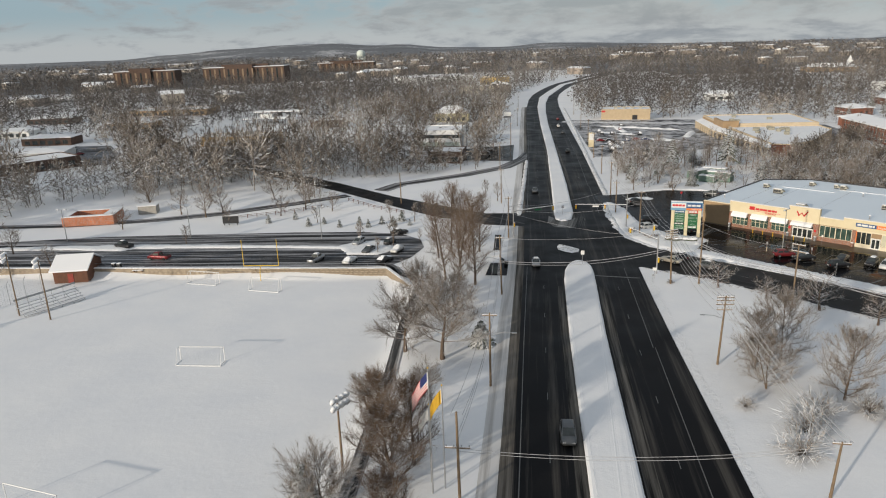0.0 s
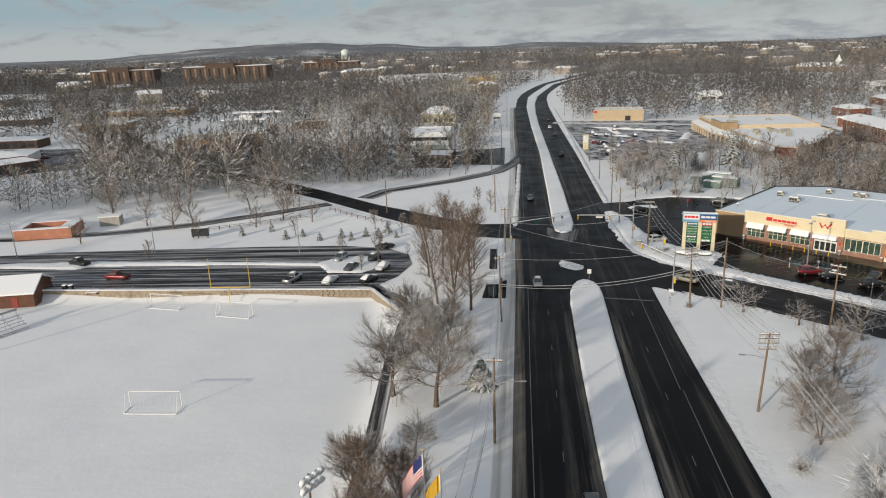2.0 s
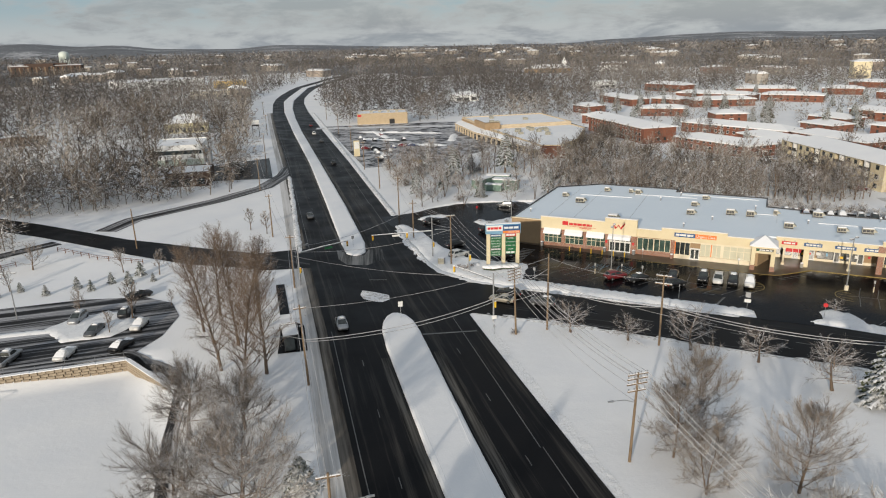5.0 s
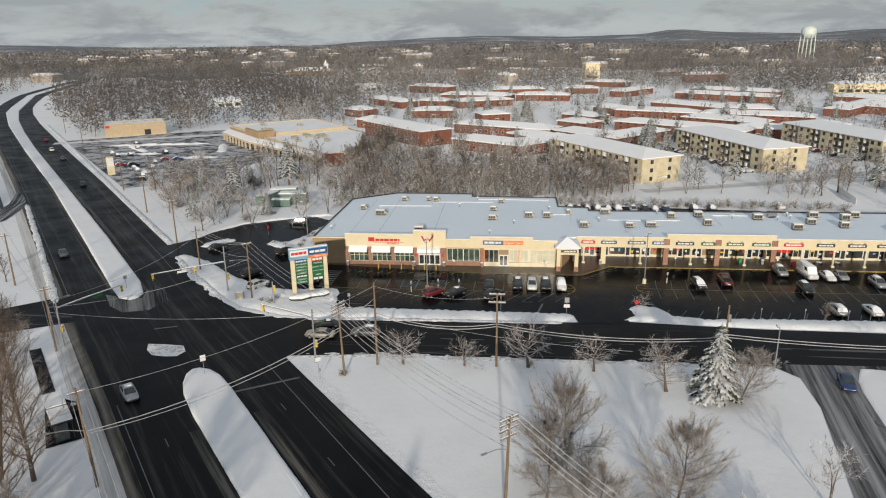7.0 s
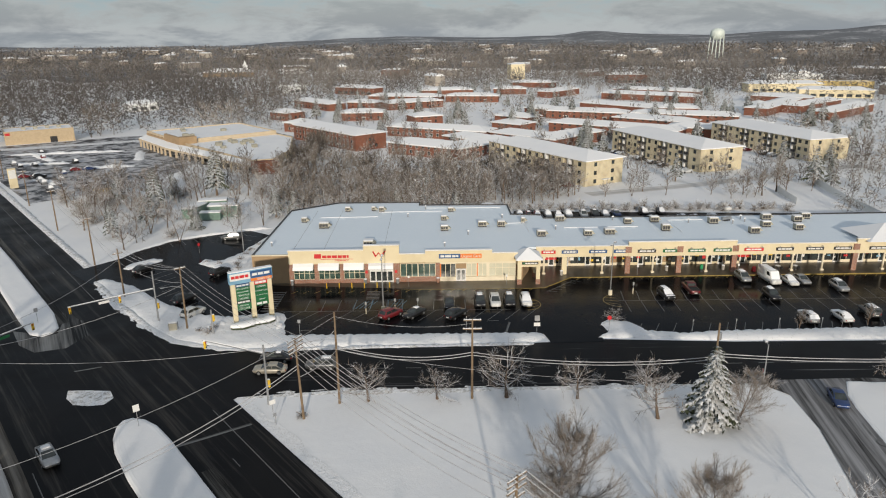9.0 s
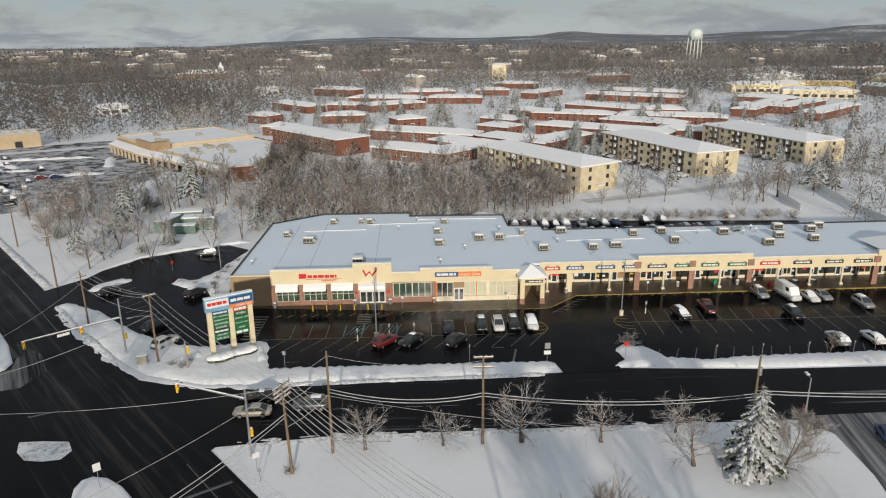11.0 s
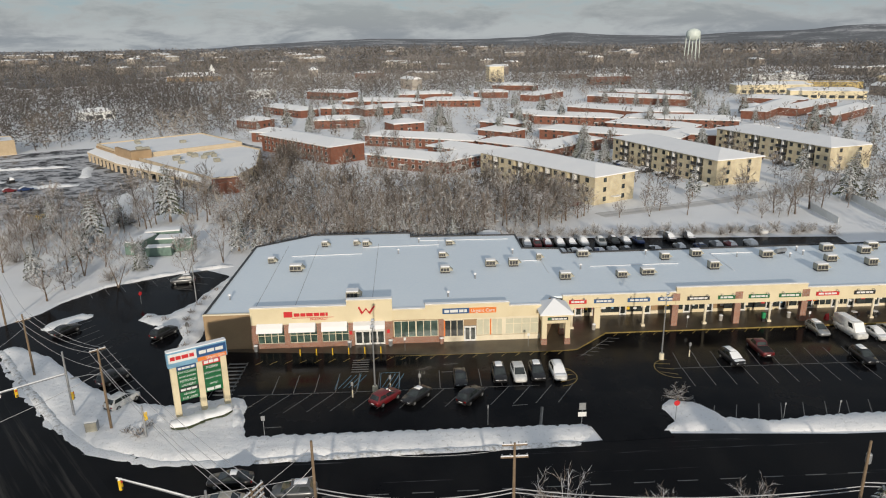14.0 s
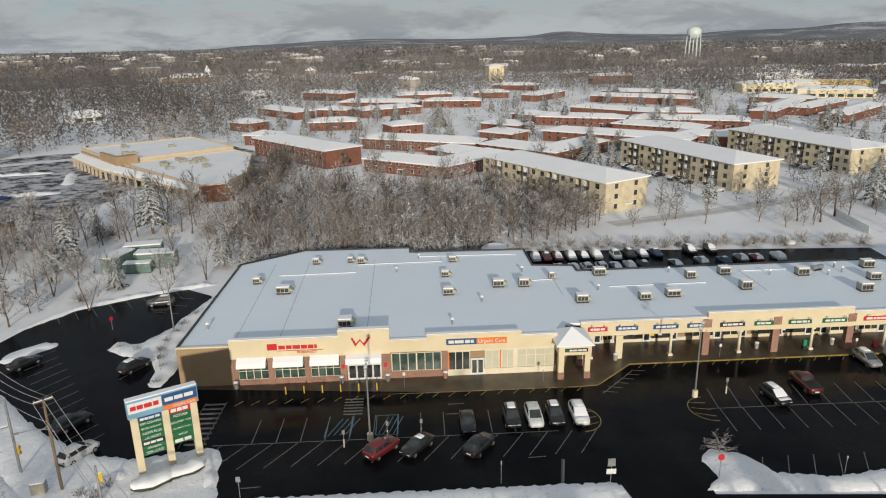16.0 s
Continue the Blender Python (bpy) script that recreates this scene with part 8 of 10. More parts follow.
    out["tail"] = [MB().box(-h + 0.0, s * hw * 0.66 - 0.13, belt * 0.62, -h + 0.14, s * hw * 0.66 + 0.13, belt * 0.86, bev=0.03).mesh("tail_light", TAIL) for s in (-1, 1)]
    out["plate"] = MB().box(-h - 0.02, -0.26, 0.55, -h + 0.05, 0.26, 0.7).mesh("number_plate", SIGN_WHITE)
    out["bumper"] = MB().box(-h - 0.05, -hw * 0.7, 0.34, -h + 0.12, hw * 0.7, 0.52, bev=0.04).mesh("bumper", DARK_METAL)
    if kind == "pickup":
        out["bed"] = MB().box(-h + 0.12, -hw * 0.82, belt - 0.02, -0.7, hw * 0.82, belt + 0.012).mesh("bed", BLACK if snow < 2 else SNOW_CAR)
    CAR_MESH[key] = out
    return out


WORDS = {"sedan": "sedan", "suv": "sport utility car", "hatch": "hatchback", "pickup": "pickup truck", "van": "delivery van", "jeep": "boxy off-road car"}
COVER = {0: "on wet asphalt", 1: "with snow on its roof", 2: "buried under fresh snow"}


def car(x, y, heading, kind="sedan", paint="black", snow=1, group="cars in the shopping centre lot", dz=0.09, small=False):
    t = thing("parked_car" if kind not in ("van", "pickup") else {"van": "delivery_van", "pickup": "pickup_truck"}[kind], "%s %s %s" % (paint, WORDS[kind], COVER[snow]), "car" if kind not in ("van", "pickup") else {"van": "van", "pickup": "pickup"}[kind], group, pose(x, y, gz(x, y) + dz, 0, 0, heading))
    M = car_meshes(kind, paint, snow)
    L, hw = SHAPES[kind][0], SHAPES[kind][1]
    part("body", M["body"], None, t)
    cab = part("cabin", M["cabin"], None, t)
    for w in M["windows"][:2 if small and snow > 1 else None]:
        part("window", w, None, cab)
    for s in M["snow"]:
        part("snow", s, None, t, "cap of fresh snow")
    for w in [] if small else M["head"]:
        part("headlight", w, None, t)
    for w in [] if small else M["tail"]:
        part("tail_light", w, None, t)
    if "bed" in M:
        part("bed", M["bed"], None, t)
    if not small:
        part("number_plate", M["plate"], None, t)
        part("bumper", M["bumper"], None, t)
    for wx in (-L * 0.3, L * 0.305):
        for wy in (-hw + 0.1, hw - 0.1):
            w = part("wheel", WHEEL, None, t, m=pose(wx, wy, 0.33))
            if not small:
                part("rim", RIM, None, w)
    return t


FACE = -40 - 90          # nose to the street
for x, y, hd, k, p, s in (
    (67.3, 146.9, FACE, "sedan", "black", 0), (64.8, 142.5, 12, "suv", "black", 0), (56.6, 149.8, 8, "suv", "red", 0), (59.8, 147.4, 190, "sedan", "black", 1),
    (71.9, 144.0, FACE, "suv", "black", 1), (73.9, 142.2, FACE, "suv", "white", 0), (76.0, 140.7, FACE, "suv", "black", 1), (78.1, 138.7, FACE, "suv", "white", 2),
    (99.2, 124.0, FACE + 8, "suv", "black", 2), (105.4, 122.7, FACE + 180, "pickup", "maroon", 0), (118.6, 119.3, FACE, "suv", "silver", 1), (112.9, 111.2, FACE, "suv", "black", 1),
    (121.6, 115.6, FACE + 4, "van", "white", 2), (123.2, 112.4, FACE, "sedan", "white", 2), (125.6, 111.2, FACE, "sedan", "silver", 0), (126.6, 104.9, FACE, "suv", "silver", 1),
    (107.0, 102.5, FACE + 180, "suv", "silver", 2), (111.5, 98.9, FACE + 180, "sedan", "white", 2), (117.2, 96.7, FACE + 180, "jeep", "grey", 1),
    (33.6, 203.6, 20, "sedan", "black", 0), (44.6, 191.2, 20, "suv", "black", 1), (33.4, 180.6, 18, "suv", "black", 0), (31.9, 173.0, 22, "suv", "white", 0), (57.6, 214.2, 150, "suv", "grey", 1), (41.6, 170.4, 100, "suv", "black", 0),
):
    car(x, y, hd, k, p, s)
for x, y, hd, k, p, s in ((31.6, 144.6, 140, "sedan", "tan", 0), (34.0, 147.4, 140, "sedan", "black", 1), (37.8, 141.0, 140, "suv", "grey", 1)):
    car(x, y, hd, k, p, s, "cars waiting at the junction", 0.07)
car(81.9, 88.6, 215, "sedan", "blue", 0, "cars on the roads", 0.07)
car(2.9, 141.6, -90, "sedan", "silver", 1, "cars on the roads", 0.07)
car(5.4, 73.2, -90, "suv", "grey", 0, "cars on the roads", 0.07)
for x, y, hd, k, p in ((19.8, 305, 90, "suv", "black"), (21.5, 372, 90, "sedan", "grey"), (20.5, 402, 90, "suv", "white"), (22.0, 440, 90, "sedan", "red"), (4.0, 219, -90, "sedan", "grey")):
    car(x, y, hd, k, p, 0, "cars on the roads", 0.07, True)
rnd = random.Random(12)
KP = (("suv", "black"), ("sedan", "silver"), ("suv", "white"), ("sedan", "black"), ("suv", "grey"), ("hatch", "red"), ("sedan", "blue"), ("suv", "silver"))
for n, (x, y) in enumerate(((123.8, 182.7), (125.6, 181.2), (127.5, 179.8), (129.6, 178.0), (131.8, 176.3), (133.9, 174.6), (136.8, 171.8), (139.3, 170.0), (141.6, 168.4), (144.0, 166.6), (150.7, 162.5), (154.9, 159.9), (121.4, 174.8), (123.6, 172.9), (125.9, 171.4), (128.3, 169.6), (130.4, 167.6), (132.6, 165.9), (134.8, 164.1), (140.2, 160.0), (145.0, 157.0), (148.9, 154.1), (152.3, 152.2), (155.0, 150.2), (158.9, 147.4))):
    k, p = KP[rnd.randrange(8)]
    car(x, y, FACE + (0 if n < 12 else 180) + rnd.uniform(-3, 3), k, p, rnd.choice((1, 2, 2)), "cars in the yard behind the shops", 0.08, True)
car(171.5, 151.0, 60, "pickup", "white", 2, "cars in the yard behind the shops", 0.08, True)
for x, y, hd, k, p, s in ((-40.3, 159.9, 255, "suv", "silver", 1), (-36.4, 153.3, 255, "sedan", "grey", 1), (-29.6, 153.9, 255, "sedan", "white", 2), (-32.6, 160.4, 80, "suv", "black", 1), (-46.9, 145.4, 75, "pickup", "silver", 1), (-38.8, 144.6, 75, "sedan", "white", 2), (-31.0, 145.6, 60, "sedan", "black", 2), (-31.8, 169.6, 30, "sedan", "black", 1), (-84.8, 145.4, 175, "pickup", "red", 0), (-99.0, 154.6, 160, "pickup", "black", 1)):
    car(x, y, hd, k, p, s, "cars in the park lot", 0.08, True)
for x, y, hd, k, p, s in ((-196, 276, 30, "sedan", "black", 1), (-192.5, 279, 30, "suv", "grey", 2), (-204, 285, 30, "suv", "white", 2), (-200, 288, 30, "sedan", "silver", 1), (-214, 302, 210, "suv", "black", 1), (-210, 305, 210, "sedan", "red", 1), (-222, 318, 210, "sedan", "grey", 2), (-228, 326, 30, "suv", "black", 2)):
    car(x, y, hd, k, p, s, "cars in the woodside lot", 0.08, True)
# snow-covered cars by the apartments and the plaza
for n in range(54):
    if n < 34:
        cx, cy, a, d = ((181, 221, 260, 12.5), (236, 206.5, 248, 13.5), (288, 190, 246, 14.0))[n % 3]
        sx = rnd.uniform(-27, 27)
        ca, sa = math.cos(radians(a)), math.sin(radians(a))
        x, y = cx + ca * sx + sa * d, cy + sa * sx - ca * d
        hd = a + 90
    elif n < 50:
        x, y, hd = rnd.uniform(36, 60), rnd.uniform(300, 410), rnd.choice((0, 90))
        if not in_poly(x, y, PLAZA):
            continue
    else:
        x, y, hd = rnd.uniform(-24, -6), rnd.uniform(286, 322), rnd.uniform(0, 180)
    k, p = KP[rnd.randrange(8)]
    car(x, y, hd, k, p, 2 if n < 50 else rnd.choice((0, 1)), "cars round the neighbourhood", 0.08, True)


# ---------------------------------------------------------------- poles, signals and cables
def utility_pole(x, y, h, arms=(), lean=(0.0, 0.0), arm_dir=0.0, lamp=None, transformer=False, label="weathered wooden utility pole with snowy crossarms"):
    t = thing("utility_pole", label, "utility pole", "utility poles", pose(x, y, gz(x, y), lean[0], lean[1], 0))
    part("pole", MB().tube([(0, 0, -0.3), (0, 0, h * 0.5), (0, 0, h)], [0.17, 0.145, 0.11], 8), WOOD_POLE, t)
    c, s = math.cos(radians(arm_dir)), math.sin(radians(arm_dir))
    R = pose(0, 0, 0, 0, 0, arm_dir)
    for z, half in arms:
        a = part("crossarm", MB().box(-half, -0.06, z - 0.07, half, 0.06, z + 0.07), WOOD_POLE, t, m=R)
        part("snow", MB().box(-half, -0.07, z + 0.07, half, 0.07, z + 0.15, bev=0.02), SNOW_CAR, a)
        for k in range(4):
            ix = -half + 0.12 + k * (2 * half - 0.24) / 3
            part("insulator", MB().tube([(ix, 0, z + 0.07), (ix, 0, z + 0.3)], [0.05, 0.07], 6), GREY_METAL, a)
    if lamp:
        ld, lz, ll = lamp
        cc, ss = math.cos(radians(ld)), math.sin(radians(ld))
        arm = part("lamp_arm", MB().tube([(0, 0, lz), (cc * ll * 0.5, ss * ll * 0.5, lz + 0.45), (cc * ll, ss * ll, lz + 0.5)], 0.045, 5), GREY_METAL, t)
        part("lamp_head", MB().box(-0.35, -0.12, -0.08, 0.35, 0.12, 0.06, pose(cc * (ll + 0.3), ss * (ll + 0.3), lz + 0.5, 0, 0, ld), 0.03), GREY_METAL, arm)
    if transformer:
        part("transformer", MB().tube([(0.35, 0, h - 2.4), (0.35, 0, h - 2.3), (0.35, 0, h - 1.5), (0.35, 0, h - 1.4)], [0.2, 0.25, 0.25, 0.18], 10), GREY_METAL, t, m=R)
    return t


POLES = {
    "a": (31.4, 63.9, 6.6), "b": (28.3, 94.8, 10.7), "c": (28.8, 130.5, 11.0), "d": (34.2, 130.8, 12.7), "e": (47.8, 120.4, 11.2), "f": (70.4, 99.6, 10.8),
    "g": (28.7, 167.5, 10.8), "h": (25.8, 190.0, 9.5), "i": (-6.5, 60.6, 10.3), "j": (-4.4, 85.8, 11.0), "k": (-3.9, 122.8, 11.7), "l": (-3.4, 163.4, 10.4),
    "m": (-6.3, 202.4, 10.5), "n": (27.4, 215.0, 10.5), "o": (28.6, 252, 10.5), "p": (29.4, 289, 10.5), "q": (31.8, 342, 10.5), "r": (-8.5, 262, 10.5), "s": (-5.5, 330, 10.5), "t": (33, 400, 10.5), "u": (34, 470, 10.5), "v": (106, 69, 11), "w": (-3, 410, 10.5), "x": (-3, 500, 10.5), "y": (-36.8, 202.1, 9.4),
}
ARMS = {"a": ((6.4, 0.9),), "b": ((10.5, 1.25), (10.0, 1.25), (9.4, 1.25), (8.6, 1.1)), "c": ((10.8, 1.3), (10.3, 1.3), (9.8, 1.3), (9.3, 1.2)), "d": (), "e": ((11.0, 1.1), (9.8, 1.2)), "f": (), "g": ((10.6, 0.9),), "i": ((6.2, 1.3),), "j": ((10.6, 1.0),), "k": ((11.2, 0.8),), "l": ((10.0, 0.9),), "h": ((8.6, 0.9),)}
LAMPS = {"b": (180, 7.2, 2.6), "j": (0, 7.6, 3.0), "k": (165, 6.8, 3.2), "g": (170, 7.4, 2.6), "l": (20, 7.6, 2.8)}
LEAN = {"b": (0, 2.0), "c": (0, -2.0), "k": (0, -1.5), "i": (0, -0.5), "a": (0, 3.0)}
for k, (x, y, h) in POLES.items():
    utility_pole(x, y, h, ARMS.get(k, ((h - 0.4, 0.9),) if k not in "ydf" else ()), LEAN.get(k, (0, 0)), {"e": -40, "b": 5, "c": 20}.get(k, 0), LAMPS.get(k), k == "f")


def pole_top(k, dz=0.0, dx=0.0, dy=0.0):
    x, y, h = POLES[k]
    lx = math.tan(radians(LEAN.get(k, (0, 0))[1])) * (h + dz)
    return Vector((x + dx + lx, y + dy, gz(x, y) + h + dz))


def cable(a, b, sag, r, label="thin overhead cable crusted with snow"):
    pts = []
    for i in range(13):
        f = i / 12
        p = Vector(a).lerp(Vector(b), f)
        p.z -= sag * 4 * f * (1 - f)
        pts.append(p)
    return solid("cable", MB().tube(pts, r, 4), WIRE, label, "cable", "overhead cables")


def spans(keys, offs, sag, r=0.025):
    for a, b in zip(keys, keys[1:]):
        for dx, dy, dz in offs:
            cable(pole_top(a, dz, dx, dy), pole_top(b, dz, dx, dy), sag, r)


spans("abc", ((-1.1, 0, -0.1), (-0.5, 0, -0.1), (0.5, 0, -0.1), (1.1, 0, -0.1)), 1.2, 0.045)
spans("bc", ((-0.9, 0, -1.2), (0.9, 0, -1.2), (0, 0, -3.4)), 1.3, 0.035)
spans("cgh", ((-0.9, 0, -0.2), (0, 0, -0.1), (0.9, 0, -0.2), (0, 0, -2.6)), 1.0, 0.03)
spans("hnopqtu", ((-0.8, 0, -0.3), (0.8, 0, -0.3), (0, 0, -2.6)), 1.1, 0.03)
spans("def", ((0, 0, -4.6), (0, 0, -5.0)), 1.1, 0.055)
spans("fv", ((0, 0, -4.2), (0, 0, -4.6)), 1.1, 0.055)
spans("de", ((0.3, 0.3, -0.8),), 0.9, 0.02)
spans("cd", ((0, 0, -2.4), (0, 0, -5.2)), 0.4, 0.035)
spans("ijkl", ((-0.6, 0, -0.3), (0.6, 0, -0.3), (0, 0, -2.6), (0.1, 0, -3.0)), 1.0, 0.028)
spans("lmrswx", ((-0.6, 0, -0.3), (0.6, 0, -0.3), (0, 0, -2.6)), 1.0, 0.028)
cable(pole_top("k", -5.0), pole_top("c", -3.6), 1.4, 0.06, "thick snow-crusted cable across the highway")
cable(pole_top("k", -5.3), pole_top("c", -4.0), 1.6, 0.045)
cable(pole_top("i", -4.2), pole_top("a", -0.4), 1.2, 0.03)
cable(pole_top("i", -4.5), pole_top("a", -0.7), 1.3, 0.03)
cable(pole_top("l", -3.2), pole_top("g", -3.0), 1.5, 0.035)
cable(pole_top("l", -2.4), pole_top("h", -2.0), 1.5, 0.03)
cable(pole_top("l", -4.0), pole_top("d", -3.4), 1.6, 0.03)
cable(pole_top("k", -0.5), pole_top("d", -0.6), 1.4, 0.025)
cable(pole_top("c", -0.4), (52, 100, gz(52, 100) + 9), 0.9, 0.02)


def signal_head(parent, p, heading):
    m = Matrix.Translation(p) @ pose(0, 0, 0, 0, 0, heading)
    b = part("signal", MB().box(-0.17, -0.13, -0.52, 0.17, 0.13, 0.52, None, 0.03), YELLOW, parent, "yellow three-lamp traffic signal", m=m)
    for z, c in ((0.33, RED_SIGN), (0.0, YELLOW), (-0.33, DARK_METAL)):
        part("lens", MB().tube([(0, -0.2, z), (0, -0.13, z)], [0.1, 0.11], 10), c, b)
    part("snow", MB().box(-0.17, -0.13, 0.52, 0.17, 0.13, 0.62, bev=0.03), SNOW_CAR, b)


def mast(x, y, h, ang, reach, rise, heads, sign=None, heading=0, top=0.0):
    t = thing("traffic_signal", "galvanised signal mast with a long snowy arm over the junction", "traffic signal", "traffic signals at the junction", pose(x, y, gz(x, y)))
    part("pole", MB().tube([(0, 0, 0), (0, 0, max(h, top))], [0.16, 0.11], 8), GREY_METAL, t)
    c, s = math.cos(radians(ang)), math.sin(radians(ang))
    part("arm", MB().tube([(0, 0, h - 1.2), (c * reach * 0.5, s * reach * 0.5, h - 1.2 + rise * 0.6), (c * reach, s * reach, h - 1.2 + rise)], [0.1, 0.08, 0.05], 6), GREY_METAL, t)
    part("snow", MB().tube([(0.2 * c, 0.2 * s, h - 1.07), (c * reach * 0.5, s * reach * 0.5, h - 1.08 + rise * 0.6), (c * reach, s * reach, h - 1.1 + rise)], [0.07, 0.07, 0.05], 5), SNOW_CAR, t)
    for f in heads:
        signal_head(t, (c * reach * f, s * reach * f, h - 1.75 + rise * f), heading)
    if sign:
        part("street_sign", MB().box(-0.8, -0.02, -0.2, 0.8, 0.02, 0.2), sign, t, m=Matrix.Translation((c * reach * 0.6, s * reach * 0.6, h - 1.6 + rise * 0.6)) @ pose(0, 0, 0, 0, 0, ang))
    signal_head(t, (0.25, -0.1, 3.0), heading + 60)


mast(27.2, 136.6, 8.4, 118, 9.5, 0.3, (0.96,), None, 40)
mast(26.4, 174.0, 7.2, 180, 13.0, 0.2, (0.42, 0.98), SIGN_WHITE, 0, 9.0)
mast(-2.2, 164.6, 7.6, 18, 10.5, 0.6, (0.98,), GREEN_SIGN, 0)
mast(31.0, 162.6, 4.4, 60, 0.6, 0.0, (0.9,), None, 120)
t = thing("signal_cabinet", "grey steel signal control cabinet in the snow", "cabinet", m=pose(26.9, 168.6, gz(27, 168.6) + 0.25, 0, 0, -30))
part("box", MB().box(-0.7, -0.45, 0, 0.7, 0.45, 1.3, bev=0.04), GREY_METAL, t)
part("door", MB().box(-0.62, -0.48, 0.1, 0.62, -0.45, 1.2), UNIT_METAL, t)
part("snow", MB().box(-0.7, -0.45, 1.3, 0.7, 0.45, 1.42, bev=0.04), SNOW_CAR, t)


def road_sign(x, y, h, w, hh, mat, heading, label, name="road_sign", dz=0.0, octagon=False, group="road signs"):
    t = thing(name, label, "sign", group, pose(x, y, gz(x, y) + dz, 0, 0, heading))
    part("post", MB().tube([(0, 0, -0.1), (0, 0, h)], 0.04, 6), GREY_METAL, t)
    if octagon:
        r = w / 2
        part("plate", MB().tube([(0, -0.06, h - r), (0, -0.03, h - r)], r, 8), mat, t)
    else:
        part("plate", MB().box(-w / 2, -0.06, h - hh, w / 2, -0.03, h), mat, t)
    return t


road_sign(12.7, 141.6, 3.0, 0.75, 0.9, SIGN_WHITE, 0, "white rectangular sign on the snowy median", dz=0.35)
road_sign(11.0, 186.5, 2.6, 0.6, 0.7, GREY_METAL, 180, "back of a road sign on the median", dz=0.35)
road_sign(78.6, 121.4, 2.7, 0.75, 0.75, RED_SIGN, -40, "red octagonal stop sign at the lot exit", octagon=True, dz=0.2)
road_sign(47.4, 208.5, 2.4, 0.75, 0.75, RED_SIGN, 20, "red octagonal stop sign at the back of the lot", octagon=True)
road_sign(78.6, 97.0, 2.8, 0.7, 0.7, RED_SIGN, 40, "red octagonal stop sign beside the driveway", octagon=True)
road_sign(46.8, 187.3, 2.6, 0.7, 0.7, GREY_METAL, 20, "round grey sign back on the island", octagon=True, dz=0.3)
t = road_sign(69.6, 128.6, 3.0, 0.8, 0.9, GREY_METAL, -40, "sign post with a grey plate and a white notice", dz=0.2)
part("notice", MB().box(-0.5, -0.07, 1.2, 0.5, -0.04, 1.8), SIGN_WHITE, t)
road_sign(26.2, 133.4, 2.4, 0.8, 0.6, SIGN_WHITE, 0, "white sign at the lawn corner")
road_sign(25.6, 131.6, 1.6, 0.3, 0.4, GREY_METAL, 0, "small grey sign at the lawn corner")
road_sign(41.2, 153.2, 2.6, 0.45, 0.6, GREY_METAL, -40, "slim sign on the snowy verge", dz=0.2)
road_sign(61.8, 136.6, 2.8, 0.12, 0.4, GREY_METAL, -40, "plain thin post on the lot edge")
for x, y in ((88.5, 112.6), (93.8, 108.2), (99.2, 103.8), (108.0, 97.6), (104.4, 99.4)):
    road_sign(x, y, 2.0, 0.2, 0.3, GREY_METAL, -40, "small parking sign on the snowy verge", dz=0.2, group="parking signs on the verge")
for x, y in ((54.2, 153.6), (58.9, 151.6), (62.0, 149.2), (96.4, 129.0)):
    t = road_sign(x, y, 2.3, 0.32, 0.55, GREY_METAL, -40, "accessible parking sign on a yellow post", "parking_sign", group="accessible parking signs")
    part("sleeve", MB().tube([(0, 0, 0), (0, 0, 1.1)], 0.09, 8), TRIM_CREAM, t)
for u in (27.0, 45.6, 92.0, 72.0):
    t = road_sign(*W(u, -4.6 if u < 60 else 0.2), 2.2, 0.35, 0.45, SIGN_WHITE, -40, "small white sign on the shop pavement", group="pavement signs", dz=0.1)


def lot_lamp(x, y, h, heads, base=True, heading=0.0, label="tall grey parking lot lamp on a yellow concrete base"):
    t = thing("lot_lamp", label, "street lamp", "parking lot lamps", pose(x, y, gz(x, y) + 0.05, 0, 0, heading))
    z = 0.0
    if base:
        part("base", MB().tube([(0, 0, -0.1), (0, 0, 0.9), (0, 0, 0.95)], [0.36, 0.34, 0.28], 12), TRIM_CREAM, t, smooth=False)
        z = 0.95
    part("pole", MB().tube([(0, 0, z), (0, 0, h)], [0.12, 0.075], 8), GREY_METAL, t)
    for a in heads:
        c, s = math.cos(radians(a)), math.sin(radians(a))
        arm = part("arm", MB().tube([(0, 0, h - 0.1), (c * 0.7, s * 0.7, h)], 0.04, 5), GREY_METAL, t)
        part("head", MB().box(-0.38, -0.2, -0.1, 0.38, 0.2, 0.08, pose(c * 1.0, s * 1.0, h, 0, 0, a), 0.03), GREY_METAL, arm)
        part("snow", MB().box(-0.36, -0.18, 0.08, 0.36, 0.18, 0.15, pose(c * 1.0, s * 1.0, h, 0, 0, a), 0.02), SNOW_CAR, arm)
    return t


lot_lamp(92.8, 131.4, 9.8, (20, 200))
lot_lamp(57.2, 152.7, 9.8, (50, 230))
lot_lamp(142.0, 90.0, 9.8, (20, 200))
lot_lamp(54.4, 201.0, 8.6, (130,), False)
lot_lamp(78.3, 96.6, 6.4, (45,), False)
for x, y in ((-51.0, 164.3), (-86.0, 164.0), (-118, 160)):
    lot_lamp(x, y, 8.4, (0, 180), False, label="slim dark lamp post in the park lot")

